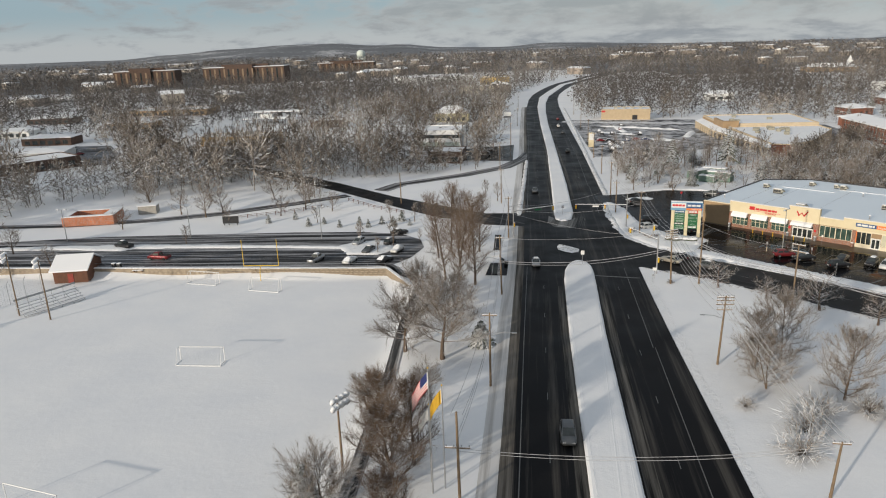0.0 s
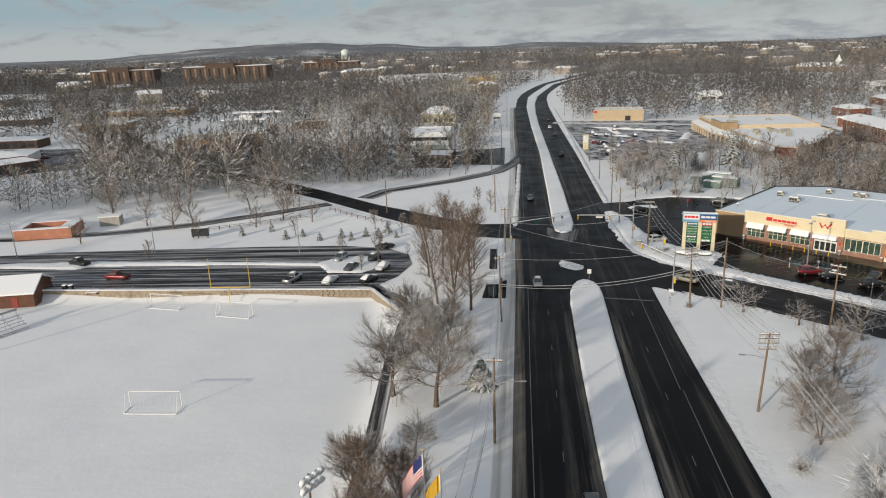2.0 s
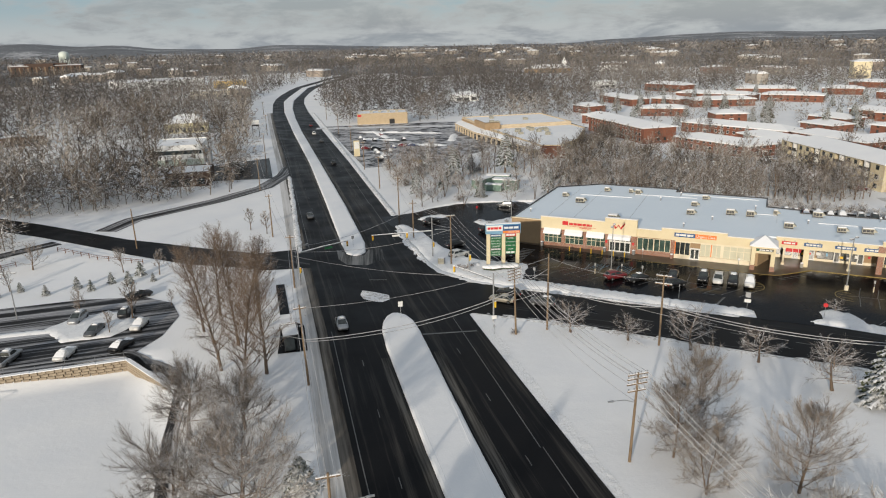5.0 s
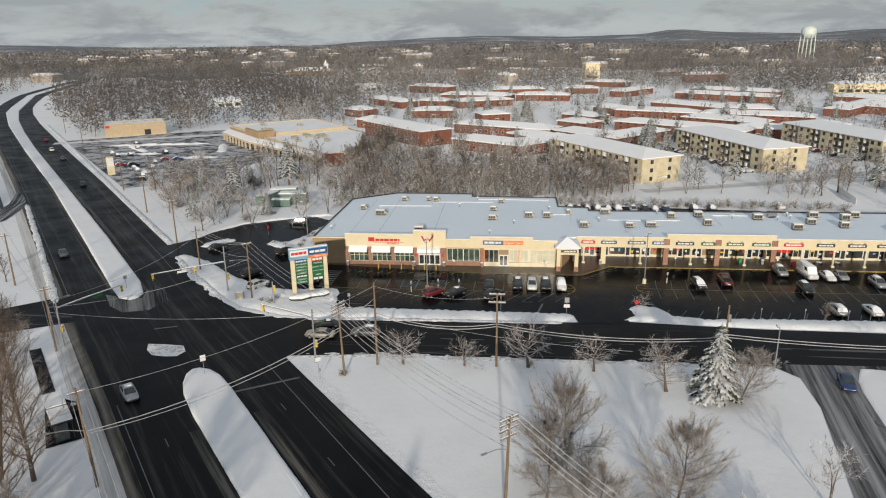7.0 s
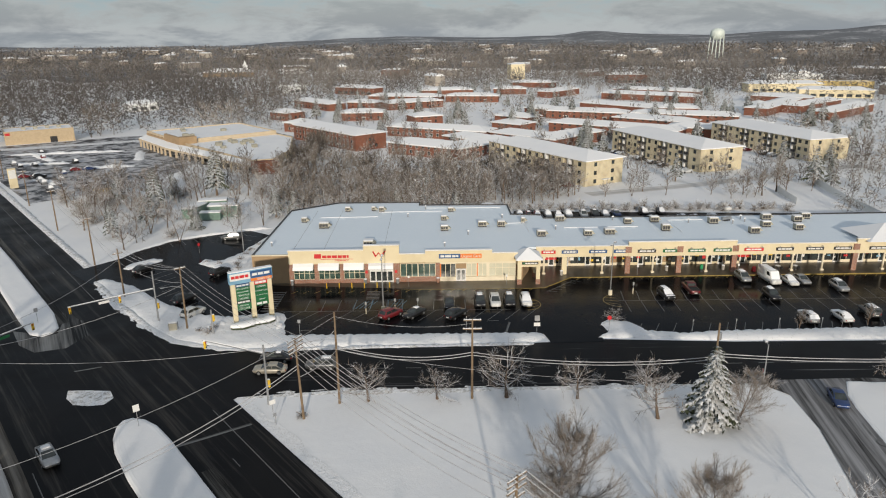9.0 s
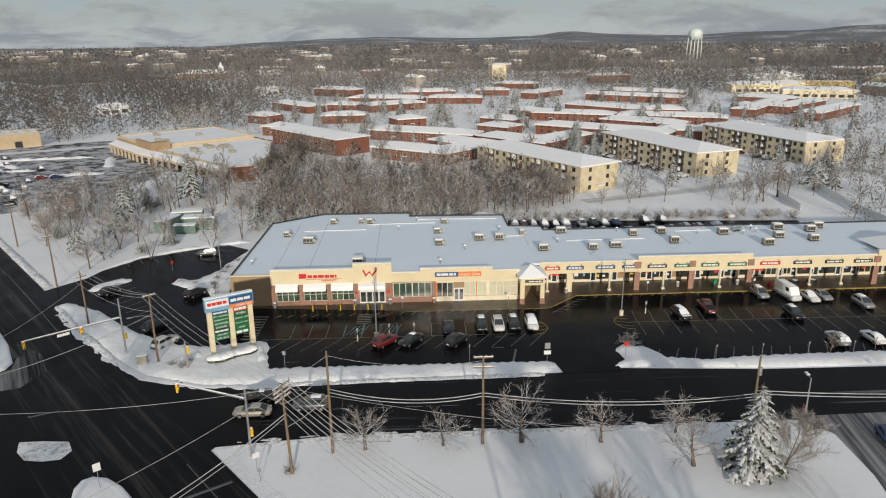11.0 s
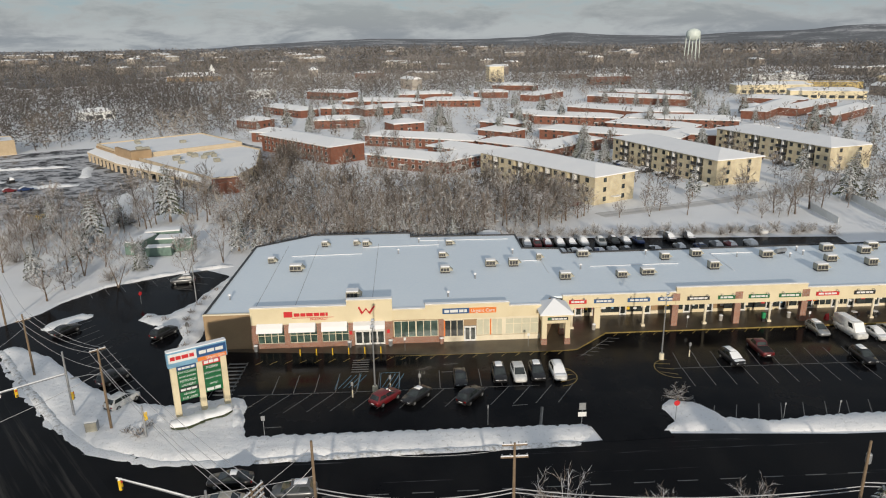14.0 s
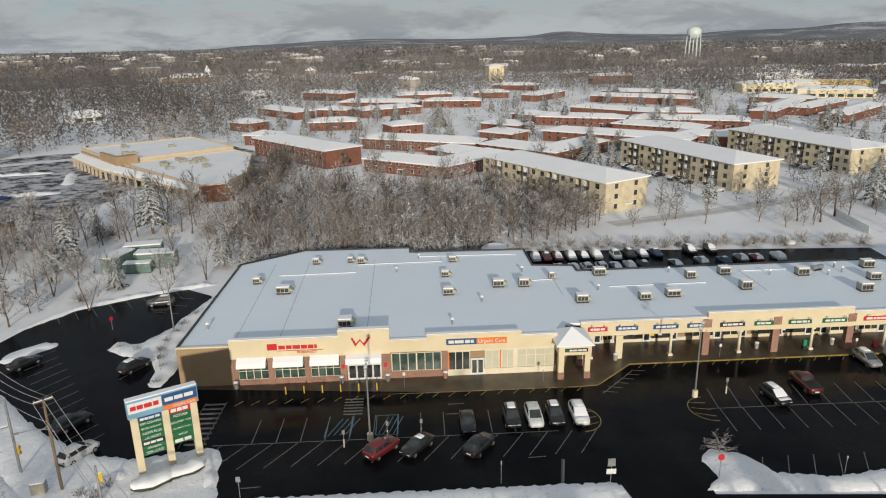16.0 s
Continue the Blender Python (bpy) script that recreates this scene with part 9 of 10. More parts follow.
# ---------------------------------------------------------------- pylon sign of the shopping centre
t = thing("pylon_sign", "tall shopping centre sign with green tenant panels on cream posts", "sign", m=pose(38.75, 164.05, gz(38.75, 164.05) + 0.1, 0, 0, -10.8) @ Matrix.Diagonal((0.87, 0.87, 1.0, 1.0)))
for x in (-3.45, 0.1, 3.45):
    part("post", MB().box(x - 0.42, -0.42, -0.3, x + 0.42, 0.42, 6.9, bev=0.05), STUCCO, t)
head = part("header", MB().box(-4.1, -0.5, 6.9, 4.1, 0.5, 8.9, bev=0.06), PALE_BLUE, t, "pale blue header box")
part("snow", MB().box(-4.1, -0.5, 8.9, 4.1, 0.5, 9.05, bev=0.05), SNOW_CAR, head)
b = part("panel", MB().box(-3.95, -0.56, 7.55, -0.15, -0.5, 8.7), SIGN_WHITE, head)
bars(b, -3.7, -0.4, 7.8, 8.45, -0.57, RED_SIGN, 31)
b = part("panel", MB().box(-0.1, -0.56, 7.55, 3.95, -0.5, 8.75), BLUE_SIGN, head)
bars(b, 0.2, 3.7, 7.85, 8.45, -0.57, SIGN_WHITE, 33)
b = part("panel", MB().box(-0.1, -0.56, 7.0, 3.95, -0.5, 7.5), ORANGE_SIGN, head)
lettering(b, "Urgent Care", 0.5, SIGN_WHITE, pose(2.4, -0.57, 7.26, 90, 0, 0), 0.01)
LEFT_ROWS = [("", BLUE_SIGN), ("DRY CLEANERS", GREEN_SIGN), ("BAGELS & BAKERY", GREEN_SIGN), ("NEWS PLUS", GREEN_SIGN), ("LAUNDRY", GREEN_SIGN), ("", DARK_METAL), ("education", GREEN_SIGN), ("FOR LEASE", GREEN_SIGN)]
RIGHT_ROWS = [("", RED_SIGN), ("PIZZERIA", GREEN_SIGN), ("GOURMET CAFE", GREEN_SIGN), ("NAIL BEAUTY SALON", GREEN_SIGN), ("soccer", GREEN_SIGN), ("", GREEN_SIGN)]
for x0, x1, rows, z0 in ((-2.98, -0.36, LEFT_ROWS, 6.85), (0.56, 2.98, RIGHT_ROWS, 6.95)):
    rh = 0.58 if len(rows) > 6 else 0.74
    for k, (txt, m_) in enumerate(rows):
        z = z0 - (k + 1) * rh
        b = part("tenant_panel", MB().box(x0, -0.34, z + 0.015, x1, 0.3, z + rh - 0.015), m_, t)
        if txt:
            lettering(b, txt, min(0.42, 1.62 * (x1 - x0) / max(5, len(txt))), SIGN_WHITE, pose((x0 + x1) / 2, -0.35, z + rh / 2, 90, 0, 0), 0.01)
        else:
            bars(b, x0 + 0.15, x1 - 0.15, z + 0.1, z + rh - 0.1, -0.35, SIGN_WHITE, 90 + k)

# ---------------------------------------------------------------- shop front furniture
for k in range(6):
    t = thing("bollard", "yellow steel bollard with a rounded top", "bollard", "bollards before the pharmacy", pose(*W(11.5 + k * 2.38, -5.1), Z_ST))
    part("post", MB().tube([(0, 0, 0), (0, 0, 1.05), (0, 0, 1.12)], [0.09, 0.09, 0.05], 10), YELLOW, t, smooth=False)
    part("foot", MB().tube([(0, 0, 0), (0, 0, 0.05)], 0.14, 8), DARK_METAL, t)


def litter_bin(u, v, mat, label):
    t = thing("litter_bin", label, "litter bin", "litter bins on the pavement", pose(*W(u, v), Z_ST, 0, 0, -40))
    part("body", MB().tube([(0, 0, 0), (0, 0, 0.1), (0, 0, 0.85), (0, 0, 0.9)], [0.26, 0.3, 0.32, 0.28], 10), mat, t)
    part("lid", MB().tube([(0, 0, 0.9), (0, 0, 0.98), (0, 0, 1.08)], [0.34, 0.33, 0.1], 10), SNOW_CAR, t)


litter_bin(18.6, -2.6, GREY_METAL, "square grey waste bin beside the entrance")
litter_bin(24.8, -2.6, GREY_METAL, "square grey waste bin beside the entrance")
litter_bin(4.6, -2.9, GREY_METAL, "round grey concrete planter by the wall")
litter_bin(32.6, -2.5, BRICK_STORE, "brown waste bin by the brick pier")
litter_bin(57.0, 0.6, CONCRETE, "round concrete planter on the pavement")
litter_bin(78.5, 2.4, CONCRETE, "round concrete planter on the pavement")
litter_bin(90.0, 2.6, CONCRETE, "round concrete planter on the pavement")
t = thing("recycling_bin", "tall bright green bin between the columns", "bin", m=pose(*W(85.2, 1.6), Z_ST, 0, 0, -40))
part("body", MB().box(-0.28, -0.28, 0.5, 0.28, 0.28, 1.5, bev=0.08), plain("green_plastic", (0.02, 0.30, 0.12), (0.016, 0.24, 0.09)), t)
part("stand", MB().box(-0.24, -0.24, 0, 0.24, 0.24, 0.5), DARK_METAL, t)
t = thing("board_sign", "folding red and white pavement board", "sign", m=pose(*W(95.6, 1.2), Z_ST, 0, 0, -20))
for s in (-1, 1):
    part("leaf", MB().box(-0.4, -0.02, 0, 0.4, 0.02, 1.1), RED_SIGN, t, m=pose(0, s * 0.25, 0, s * 14, 0, 0))


def cafe_table(u, v):
    t = thing("cafe_table", "small snow-dusted outdoor table with seats", "table", "tables on the pavement", pose(*W(u, v), Z_ST, 0, 0, -30))
    part("top", MB().tube([(0, 0, 0.7), (0, 0, 0.75)], 0.5, 12), SNOW_CAR, t)
    part("stem", MB().tube([(0, 0, 0), (0, 0, 0.7)], 0.05, 6), DARK_METAL, t)
    for a in (0, 120, 240):
        c, s = math.cos(radians(a)), math.sin(radians(a))
        part("seat", MB().box(-0.2, -0.2, 0, 0.2, 0.2, 0.45, pose(c * 0.85, s * 0.85, 0, 0, 0, a), 0.03), DARK_METAL, t)


for u in (101.0, 104.5):
    cafe_table(u, 2.4)

# ---------------------------------------------------------------- road and lot paint
LINE = MB().box(-0.5, -0.5, 0, 0.5, 0.5, 0.006).mesh("line", LINE_WHITE)
LINE_B = MB().box(-0.5, -0.5, 0, 0.5, 0.5, 0.006).mesh("line", LINE_BLUE)
LINE_Y = MB().box(-0.5, -0.5, 0, 0.5, 0.5, 0.006).mesh("line", LINE_YELLOW)


def paint_line(parent, p, q, width=0.11, dz=0.085, mesh=LINE, name="line"):
    p, q = Vector(p), Vector(q)
    c = (p + q) / 2
    d = q - p
    za, zb = gz(*p), gz(*q)
    m = Matrix.Translation((c.x, c.y, (za + zb) / 2 + dz)) @ pose(0, 0, 0, 0, -math.degrees(math.atan2(zb - za, d.length)), math.degrees(math.atan2(d.y, d.x))) @ Matrix.Diagonal((d.length, width, 1, 1))
    ob = new(name, mesh)
    ob.parent = parent
    ob.matrix_local = m
    return ob


def lot_line(u0, v0, u1, v1, width=0.11, mesh=LINE):
    return paint_line(lot, W(u0, v0), W(u1, v1), width, 0.085, mesh)


# stalls before the pharmacy
for k in range(13):
    u = 9.4 + k * 2.78
    lot_line(u, -16.6, u + 0.1, -11.4)
lot_line(5.0, -16.7, 45, -16.9)
for k in range(16):
    u = 6.0 + k * 2.9
    lot_line(u - 3.0, -21.6, u, -16.9)
for k in range(4):
    lot_line(18.0 + k * 0.7, -15.8 + k * 0.1, 19.5 + k * 0.7, -12.0, 0.09, LINE_B)
    lot_line(23.9 + k * 0.6, -15.8, 25.0 + k * 0.6, -12.0, 0.09, LINE_B)
for a, b, c, d in ((17.6, -16, 17.9, -11.4), (20.6, -16, 20.8, -11.4), (23.6, -16, 23.6, -11.6), (26.2, -16, 26.2, -11.6), (23.6, -11.6, 26.2, -11.6), (23.6, -16, 26.2, -16)):
    lot_line(a, b, c, d, 0.09, LINE_B)
for k in range(9):
    lot_line(1.6, -7.0 - k * 1.15, 4.2, -7.0 - k * 1.15, 0.42)
lot_line(1.6, -6.6, 1.2, -17.0)
lot_line(4.2, -6.6, 3.8, -17.0)
for k in range(6):
    lot_line(19.4, -7.2 - k * 0.75, 21.8, -7.2 - k * 0.75, 0.28)
for k in range(22):
    lot_line(5.4 + k * 2.1, -7.6, 6.3 + k * 2.1, -6.5, 0.09, LINE_Y)
for k in range(34):
    lot_line(59.5 + k * 2.1, -1.9, 60.4 + k * 2.1, -0.9, 0.09, LINE_Y)
for k in range(6):
    lot_line(52.8 + k * 1.1, -8.0 + k * 1.12, 54.6 + k * 1.1, -8.4 + k * 1.12, 0.12)
lot_line(52.6, -8.6, 58.4, -2.6)
# curved ends and hatching of the stall rows
for cu, cv, s in ((48.0, -14.5, 1), (64.6, -13.5, -1)):
    arc = [(cu + s * 2.6 * math.sin(a), cv + 2.9 * math.cos(a)) for a in np.linspace(0, math.pi, 9)]
    for p, q in zip(arc, arc[1:]):
        lot_line(*p, *q, 0.12, LINE_Y)
    for k in range(3):
        lot_line(cu, cv - 1.8 + k * 1.6, cu + s * 2.2, cv - 0.9 + k * 1.3, 0.1, LINE_Y)
arc = [(6.4 + 3.4 * math.cos(a), -17.2 + 2.6 * math.sin(a)) for a in np.linspace(math.pi, 1.6 * math.pi, 7)]
for p, q in zip(arc, arc[1:]):
    lot_line(*p, *q, 0.12)
# stalls of the eastern bays
for k in range(22):
    u = 65.5 + k * 2.85
    lot_line(u, -18.8, u + 0.3, -13.6)
    lot_line(u + 0.2, -13.4, u + 0.9, -8.4)
    lot_line(u - 2.0, -28.6, u + 0.3, -24.0)
lot_line(64.6, -13.5, 130, -13.9)
for k in range(24):
    lot_line(-4.0 + k * 1.9, -29.8, -2.6 + k * 1.9, -28.6, 0.1)
lot_line(43.0, -27.6, 44.2, -22.6, 0.35)
for a, b in ((-1.0, -23.4), (10, -25.0), (40.5, -22.0), (32.5, -9.6), (32.0, -12.0)):
    lot_line(a, b, a + 2.0, b + 0.1, 0.14)
# left lot stalls
for k in range(12):
    x, y = 30.6 + 0.25 * k, 174.6 + k * 2.75
    paint_line(lot, (x, y), (x + 5.0, y + 1.6))
for k in range(3):
    paint_line(lot, (41.8 + k * 1.4, 189.4 + k * 2.9), (46.6 + k * 1.2, 191.4 + k * 2.9))
for k in range(8):
    x = 42 + k * 2.8
    paint_line(lot, (x, 217.8 - k * 0.5), (x + 0.6, 222.4 - k * 0.5))
for k in range(3):
    paint_line(lot, (58 + k * 2.6, 207.6 + k * 2.5), (55.2 + k * 2.6, 211.6 + k * 2.5))
# highway
def road_mark(off0, y0, off1, y1, width=0.14, mesh=LINE):
    return paint_line(road, (road_x(y0) + off0, y0), (road_x(y1) + off1, y1), width, 0.07, mesh)


for k in range(22):
    y = 24 + k * 14.6
    if not 138 < y < 200:
        road_mark(-6.9, y, -6.9, y + 2.0, 0.1)
        road_mark(7.4, y, 7.4, y + 2.0, 0.1)
for y0, y1 in ((20, 60), (60, 100), (100, 140), (190, 230), (230, 300), (300, 360), (360, 420)):
    road_mark(-10.3, y0, -10.3, y1, 0.12)
    road_mark(9.6, y0, 9.9, y1, 0.12)
road_mark(3.2, 134.8, 12.2, 133.6, 0.45)
road_mark(-0.6, 163.5, 2.8, 162.5, 0.3)
st_line = bpy.data.objects["side_street"]
for k in range(22):
    u = 8 + k * 4.6
    p, q = (30.0 + u * CU, 147.0 + u * SU), (30.0 + (u + 2.2) * CU, 147.0 + (u + 2.2) * SU)
    paint_line(st_line, p, q, 0.14, 0.065)
drv = bpy.data.objects["driveway"]
for k in range(7):
    paint_line(drv, (78.5 - k * 4.4, 84.6 - k * 3.6), (76.4 - k * 4.4, 82.9 - k * 3.6), 0.14, 0.07)
lettering(drv, "ONLY", 2.6, LINE_WHITE, Matrix.Translation((77.4, 79.4, gz(77.4, 79.4) + 0.064)) @ pose(0, 0, 0, 0, 0, -48), 0.002)
snow_slab("lawn_corner", [(88.6, 90.0), (84.6, 88.4), (82.0, 86.6), (77.8, 83.0), (72, 78), (80, 66), (110, 50), (118, 60), (97, 82)], 0.16, SNOW, "snowy corner lawn beside the driveway", 0.5, 0.05, category="lawn")



# ---------------------------------------------------------------- playing field and park
wall_pts = [(-125, WALL_Y(-125)), (-90, WALL_Y(-90)), (-60, WALL_Y(-60)), (-29.5, 140.6), (-22.5, 129.5)]
t = thing("retaining_wall", "low fieldstone retaining wall with a snowy cap behind the field", "wall")
rng_ = random.Random(8)
STONE_MESH = []
for k in range(5):
    mb = MB().box(-0.5, -0.22, 0, 0.5, 0.22, 0.42, bev=0.05)
    mb.v = [(x + 0.06 * noise.noise((x, y, z + k)), y + 0.05 * noise.noise((y, z, x + k)), z) for x, y, z in mb.v]
    STONE_MESH.append(mb.mesh("stone", STONE))
cap = MB()
for (x0, y0), (x1, y1) in zip(wall_pts, wall_pts[1:]):
    L = math.hypot(x1 - x0, y1 - y0)
    a = math.degrees(math.atan2(y1 - y0, x1 - x0))
    n = int(L / 4)
    for k in range(n):
        fx, fy = x0 + (x1 - x0) * (k + 0.5) / n, y0 + (y1 - y0) * (k + 0.5) / n
        zt = plane_z(fx, fy) - 1.0 + 0.18
        part("backing", MB().box(-L / n / 2, -0.12, -2.3, L / n / 2, 0.3, 0), STONE, t, m=pose(fx, fy, zt, 0, 0, a))
        part("cap", MB().box(-L / n / 2 - 0.02, -0.35, 0, L / n / 2 + 0.02, 0.38, 0.14, bev=0.04), SNOW_CAR, t, m=pose(fx, fy, zt, 0, 0, a))
        if x0 > -70:
            for row in range(4):
                for c in range(4):
                    s = part("stone", STONE_MESH[rng_.randrange(5)], None, t)
                    s.matrix_local = pose(fx, fy, zt, 0, 0, a) @ Matrix.Translation((-L / n / 2 + (c + 0.5 + 0.25 * (row % 2)) * L / n / 4, -0.1, -0.44 - row * 0.44)) @ Matrix.Diagonal((L / n / 4 * rng_.uniform(0.86, 0.97), 1.0, 0.97, 1))
t = thing("guard_rail", "slim metal guard rail along the top of the wall", "railing")
part("rail", MB().tube([(x, y + 0.7, plane_z(x, y) + 0.05) for x, y in wall_pts[:4]], 0.035, 4), GREY_METAL, t)
for k in range(24):
    x = -122 + k * 4.0
    part("post", MB().tube([(x, WALL_Y(x) + 0.7, plane_z(x, WALL_Y(x)) - 1.0), (x, WALL_Y(x) + 0.7, plane_z(x, WALL_Y(x)) + 0.06)], 0.035, 4), GREY_METAL, t)


def goal(x0, y0, x1, y1, depth=2.0, h=2.44):
    """A soccer goal with its net, from post to post."""
    d = Vector((x1 - x0, y1 - y0))
    L = d.length
    a = math.degrees(math.atan2(d.y, d.x))
    t = thing("soccer_goal", "white soccer goal with a net on the snowy field", "goal", "soccer goals on the field", pose(x0, y0, gz((x0 + x1) / 2, (y0 + y1) / 2) + 0.02, 0, 0, a))
    r = 0.07
    part("post", MB().tube([(0, 0, 0), (0, 0, h)], r, 6), WHITE_PAINT, t)
    part("post", MB().tube([(L, 0, 0), (L, 0, h)], r, 6), WHITE_PAINT, t)
    part("crossbar", MB().tube([(-r, 0, h), (L + r, 0, h)], r, 6), WHITE_PAINT, t)
    part("ground_bar", MB().tube([(0, 0, 0.06), (0, -depth, 0.06), (L, -depth, 0.06), (L, 0, 0.06)], r, 5), WHITE_PAINT, t)
    for x in (0, L):
        part("stay", MB().tube([(x, 0, h), (x, -depth * 0.45, h), (x, -depth, 0.06)], 0.04, 5), WHITE_PAINT, t)
    net = MB()
    for k in range(15):
        x = L * k / 14
        net.tube([(x, 0, h), (x, -depth * 0.45, h - 0.05), (x, -depth, 0.08)], 0.005, 3, False)
    for k in range(7):
        f = k / 6
        y, z = (-depth * 0.45 * f * 2, h) if f < 0.5 else (-depth * (0.45 + 0.55 * (f - 0.5) * 2), h + (0.08 - h) * (f - 0.5) * 2)
        net.tube([(0, y, z), (L, y, z)], 0.005, 3, False)
    part("net", net, WHITE_PAINT, t)
    return t


goal(-55.4, 96.6, -48.0, 96.8)
goal(-57.8, 59.9, -50.2, 58.2)
goal(-50.2, 130.6, -57.0, 131.8, -1.6)
goal(-65.4, 134.3, -72.4, 135.4, -1.6)
t = thing("goal_post", "yellow football goal posts on a bent support", "goal post", m=pose(-57.0, 137.8, gz(-57, 137.8), 0, 0, 3))
part("support", MB().tube([(0, -1.4, -0.1), (0, -1.4, 1.9), (0, -0.8, 2.8), (0, 0, 3.05)], 0.09, 6), YELLOW, t)
part("crossbar", MB().tube([(-3.9, 0, 3.05), (3.9, 0, 3.05)], 0.08, 6), YELLOW, t)
for x in (-3.9, 3.9):
    part("upright", MB().tube([(x, 0, 3.0), (x, 0, 9.0)], 0.06, 6), YELLOW, t)

# shed
t = thing("shed", "brown brick shed with a steep snow-covered roof", "shed", m=pose(-99.8, 137.0, gz(-99.8, 137) + 0.0, 0, 0, 12))
part("wall", MB().profile([(-4.2, 0), (4.2, 0), (4.2, 3.0), (0, 5.0), (-4.2, 3.0)], -3.6, 3.6, pose(0, 0, 0, 0, 0, 90)), WOOD_DARK, t)
part("roof", MB().profile([(-4.9, 2.75), (0, 5.1), (4.9, 2.75), (4.9, 3.05), (0, 5.45), (-4.9, 3.05)], -4.1, 4.1, pose(0, 0, 0, 0, 0, 90)), SNOW_ROOF, t, "gabled roof under snow")
part("door", MB().box(-0.6, -4.28, 0, 0.6, -4.2, 2.1), plain("red_door", (0.3, 0.05, 0.03), (0.24, 0.04, 0.03)), t)
for k in range(2):
    b = thing("rubbish_bin", "dark wheeled rubbish bin with snow on its lid", "bin", "bins beside the shed", pose(-92.0 + k * 1.3, 138.5, gz(-92, 138.5)))
    part("body", MB().box(-0.4, -0.4, 0, 0.4, 0.4, 1.05, bev=0.05), DARK_METAL, b)
    part("lid", MB().box(-0.43, -0.43, 1.05, 0.43, 0.43, 1.2, bev=0.04), SNOW_CAR, b)
b = thing("picnic_table", "snow-covered picnic table by the field", "table", m=pose(-86.0, 138.2, gz(-86, 138.2), 0, 0, 10))
part("top", MB().box(-1.2, -0.4, 0.68, 1.2, 0.4, 0.85, bev=0.04), SNOW_CAR, b)
for y in (-0.75, 0.75):
    part("bench", MB().box(-1.2, y - 0.15, 0.4, 1.2, y + 0.15, 0.52, bev=0.03), SNOW_CAR, b)
for x in (-0.9, 0.9):
    part("leg", MB().box(x - 0.06, -0.8, 0, x + 0.06, 0.8, 0.4).box(x - 0.06, -0.1, 0.4, x + 0.06, 0.1, 0.7), WOOD_DARK, b)

# bleachers
def bleachers(x, y, ang, L=11.0, rows=5):
    t = thing("bleachers", "aluminium spectator stand with snow on its benches", "bleachers", "spectator stands by the field", pose(x, y, gz(x, y), 0, 0, ang))
    for r in range(rows):
        b = part("bench", MB().box(-L / 2, r * 0.75, 0.4 + r * 0.38, L / 2, r * 0.75 + 0.32, 0.46 + r * 0.38), GREY_METAL, t)
        part("snow", MB().box(-L / 2, r * 0.75, 0.46 + r * 0.38, L / 2, r * 0.75 + 0.32, 0.55 + r * 0.38, bev=0.03), SNOW_CAR, b)
    for k in range(6):
        x = -L / 2 + 0.2 + k * (L - 0.4) / 5
        part("frame", MB().tube([(x, -0.1, 0), (x, rows * 0.75, 0.3 + rows * 0.38)], 0.04, 4).tube([(x, rows * 0.75 - 0.3, 0), (x, rows * 0.75 - 0.3, 1.2 + rows * 0.38)], 0.04, 4), GREY_METAL, t)
    part("back_rail", MB().box(-L / 2, rows * 0.75 - 0.32, 0.9 + rows * 0.38, L / 2, rows * 0.75 - 0.28, 1.3 + rows * 0.38), GREY_METAL, t)


bleachers(-92.0, 117.8, 62 + 0, 12)
bleachers(-101.0, 99.0, 55, 10)
# backstop
t = thing("backstop", "tall chain-link baseball backstop dusted with snow", "fence", m=pose(-104.0, 118.0, gz(-104, 118), 0, 0, 60))
for k in range(6):
    x = -8 + k * 3.2
    part("post", MB().tube([(x, 0, 0), (x, 0, 4.2 if k > 1 else 1.8), (x, -1.2 if k > 1 else 0, 5.2 if k > 1 else 1.85)], 0.05, 5), GREY_METAL, t)
net = MB()
for k in range(34):
    x = -8 + k * 16 / 33
    net.tube([(x, 0, 0), (x, 0, 4.2 if x > -4 else 1.8)], 0.012, 3, False)
for k in range(12):
    net.tube([(-8 if k < 5 else -4, 0, 0.1 + k * 0.37), (8, 0, 0.1 + k * 0.37)], 0.012, 3, False)
part("mesh", net, GREY_METAL, t)


def field_light(x, y, h, label, turn=0.0, discs=8):
    t = thing("field_light", label, "floodlight", "floodlights round the field", pose(x, y, gz(x, y), 0, 0, turn))
    part("pole", MB().tube([(0, 0, -0.2), (0, 0, h)], [0.16, 0.1], 8), WOOD_POLE, t)
    for r in range(discs // 2):
        z = h - 0.2 - (r // 2) * 1.0
        part("bar", MB().tube([(-1.2, 0, z), (1.2, 0, z)], 0.05, 5), GREY_METAL, t)
    for k in range(discs):
        px, pz = -1.1 + (k % 4) * 0.73, h - 0.1 - (k // 4) * 0.95
        part("lamp", MB().tube([(px, -0.15, pz), (px, -0.35, pz), (px, -0.62, pz - 0.12)], [0.12, 0.36, 0.4], 10), SNOW_CAR, t, "round floodlight plastered with snow", smooth=True)


field_light(-20.9, 67.6, 9.4, "floodlight pole with snow-plastered round lamps", 60)
field_light(-97.0, 113.8, 12.5, "floodlight pole with snowy lamps by the stand", -70)
field_light(-89.4, 112.2, 12.0, "floodlight pole with snowy lamps by the stand", -70)

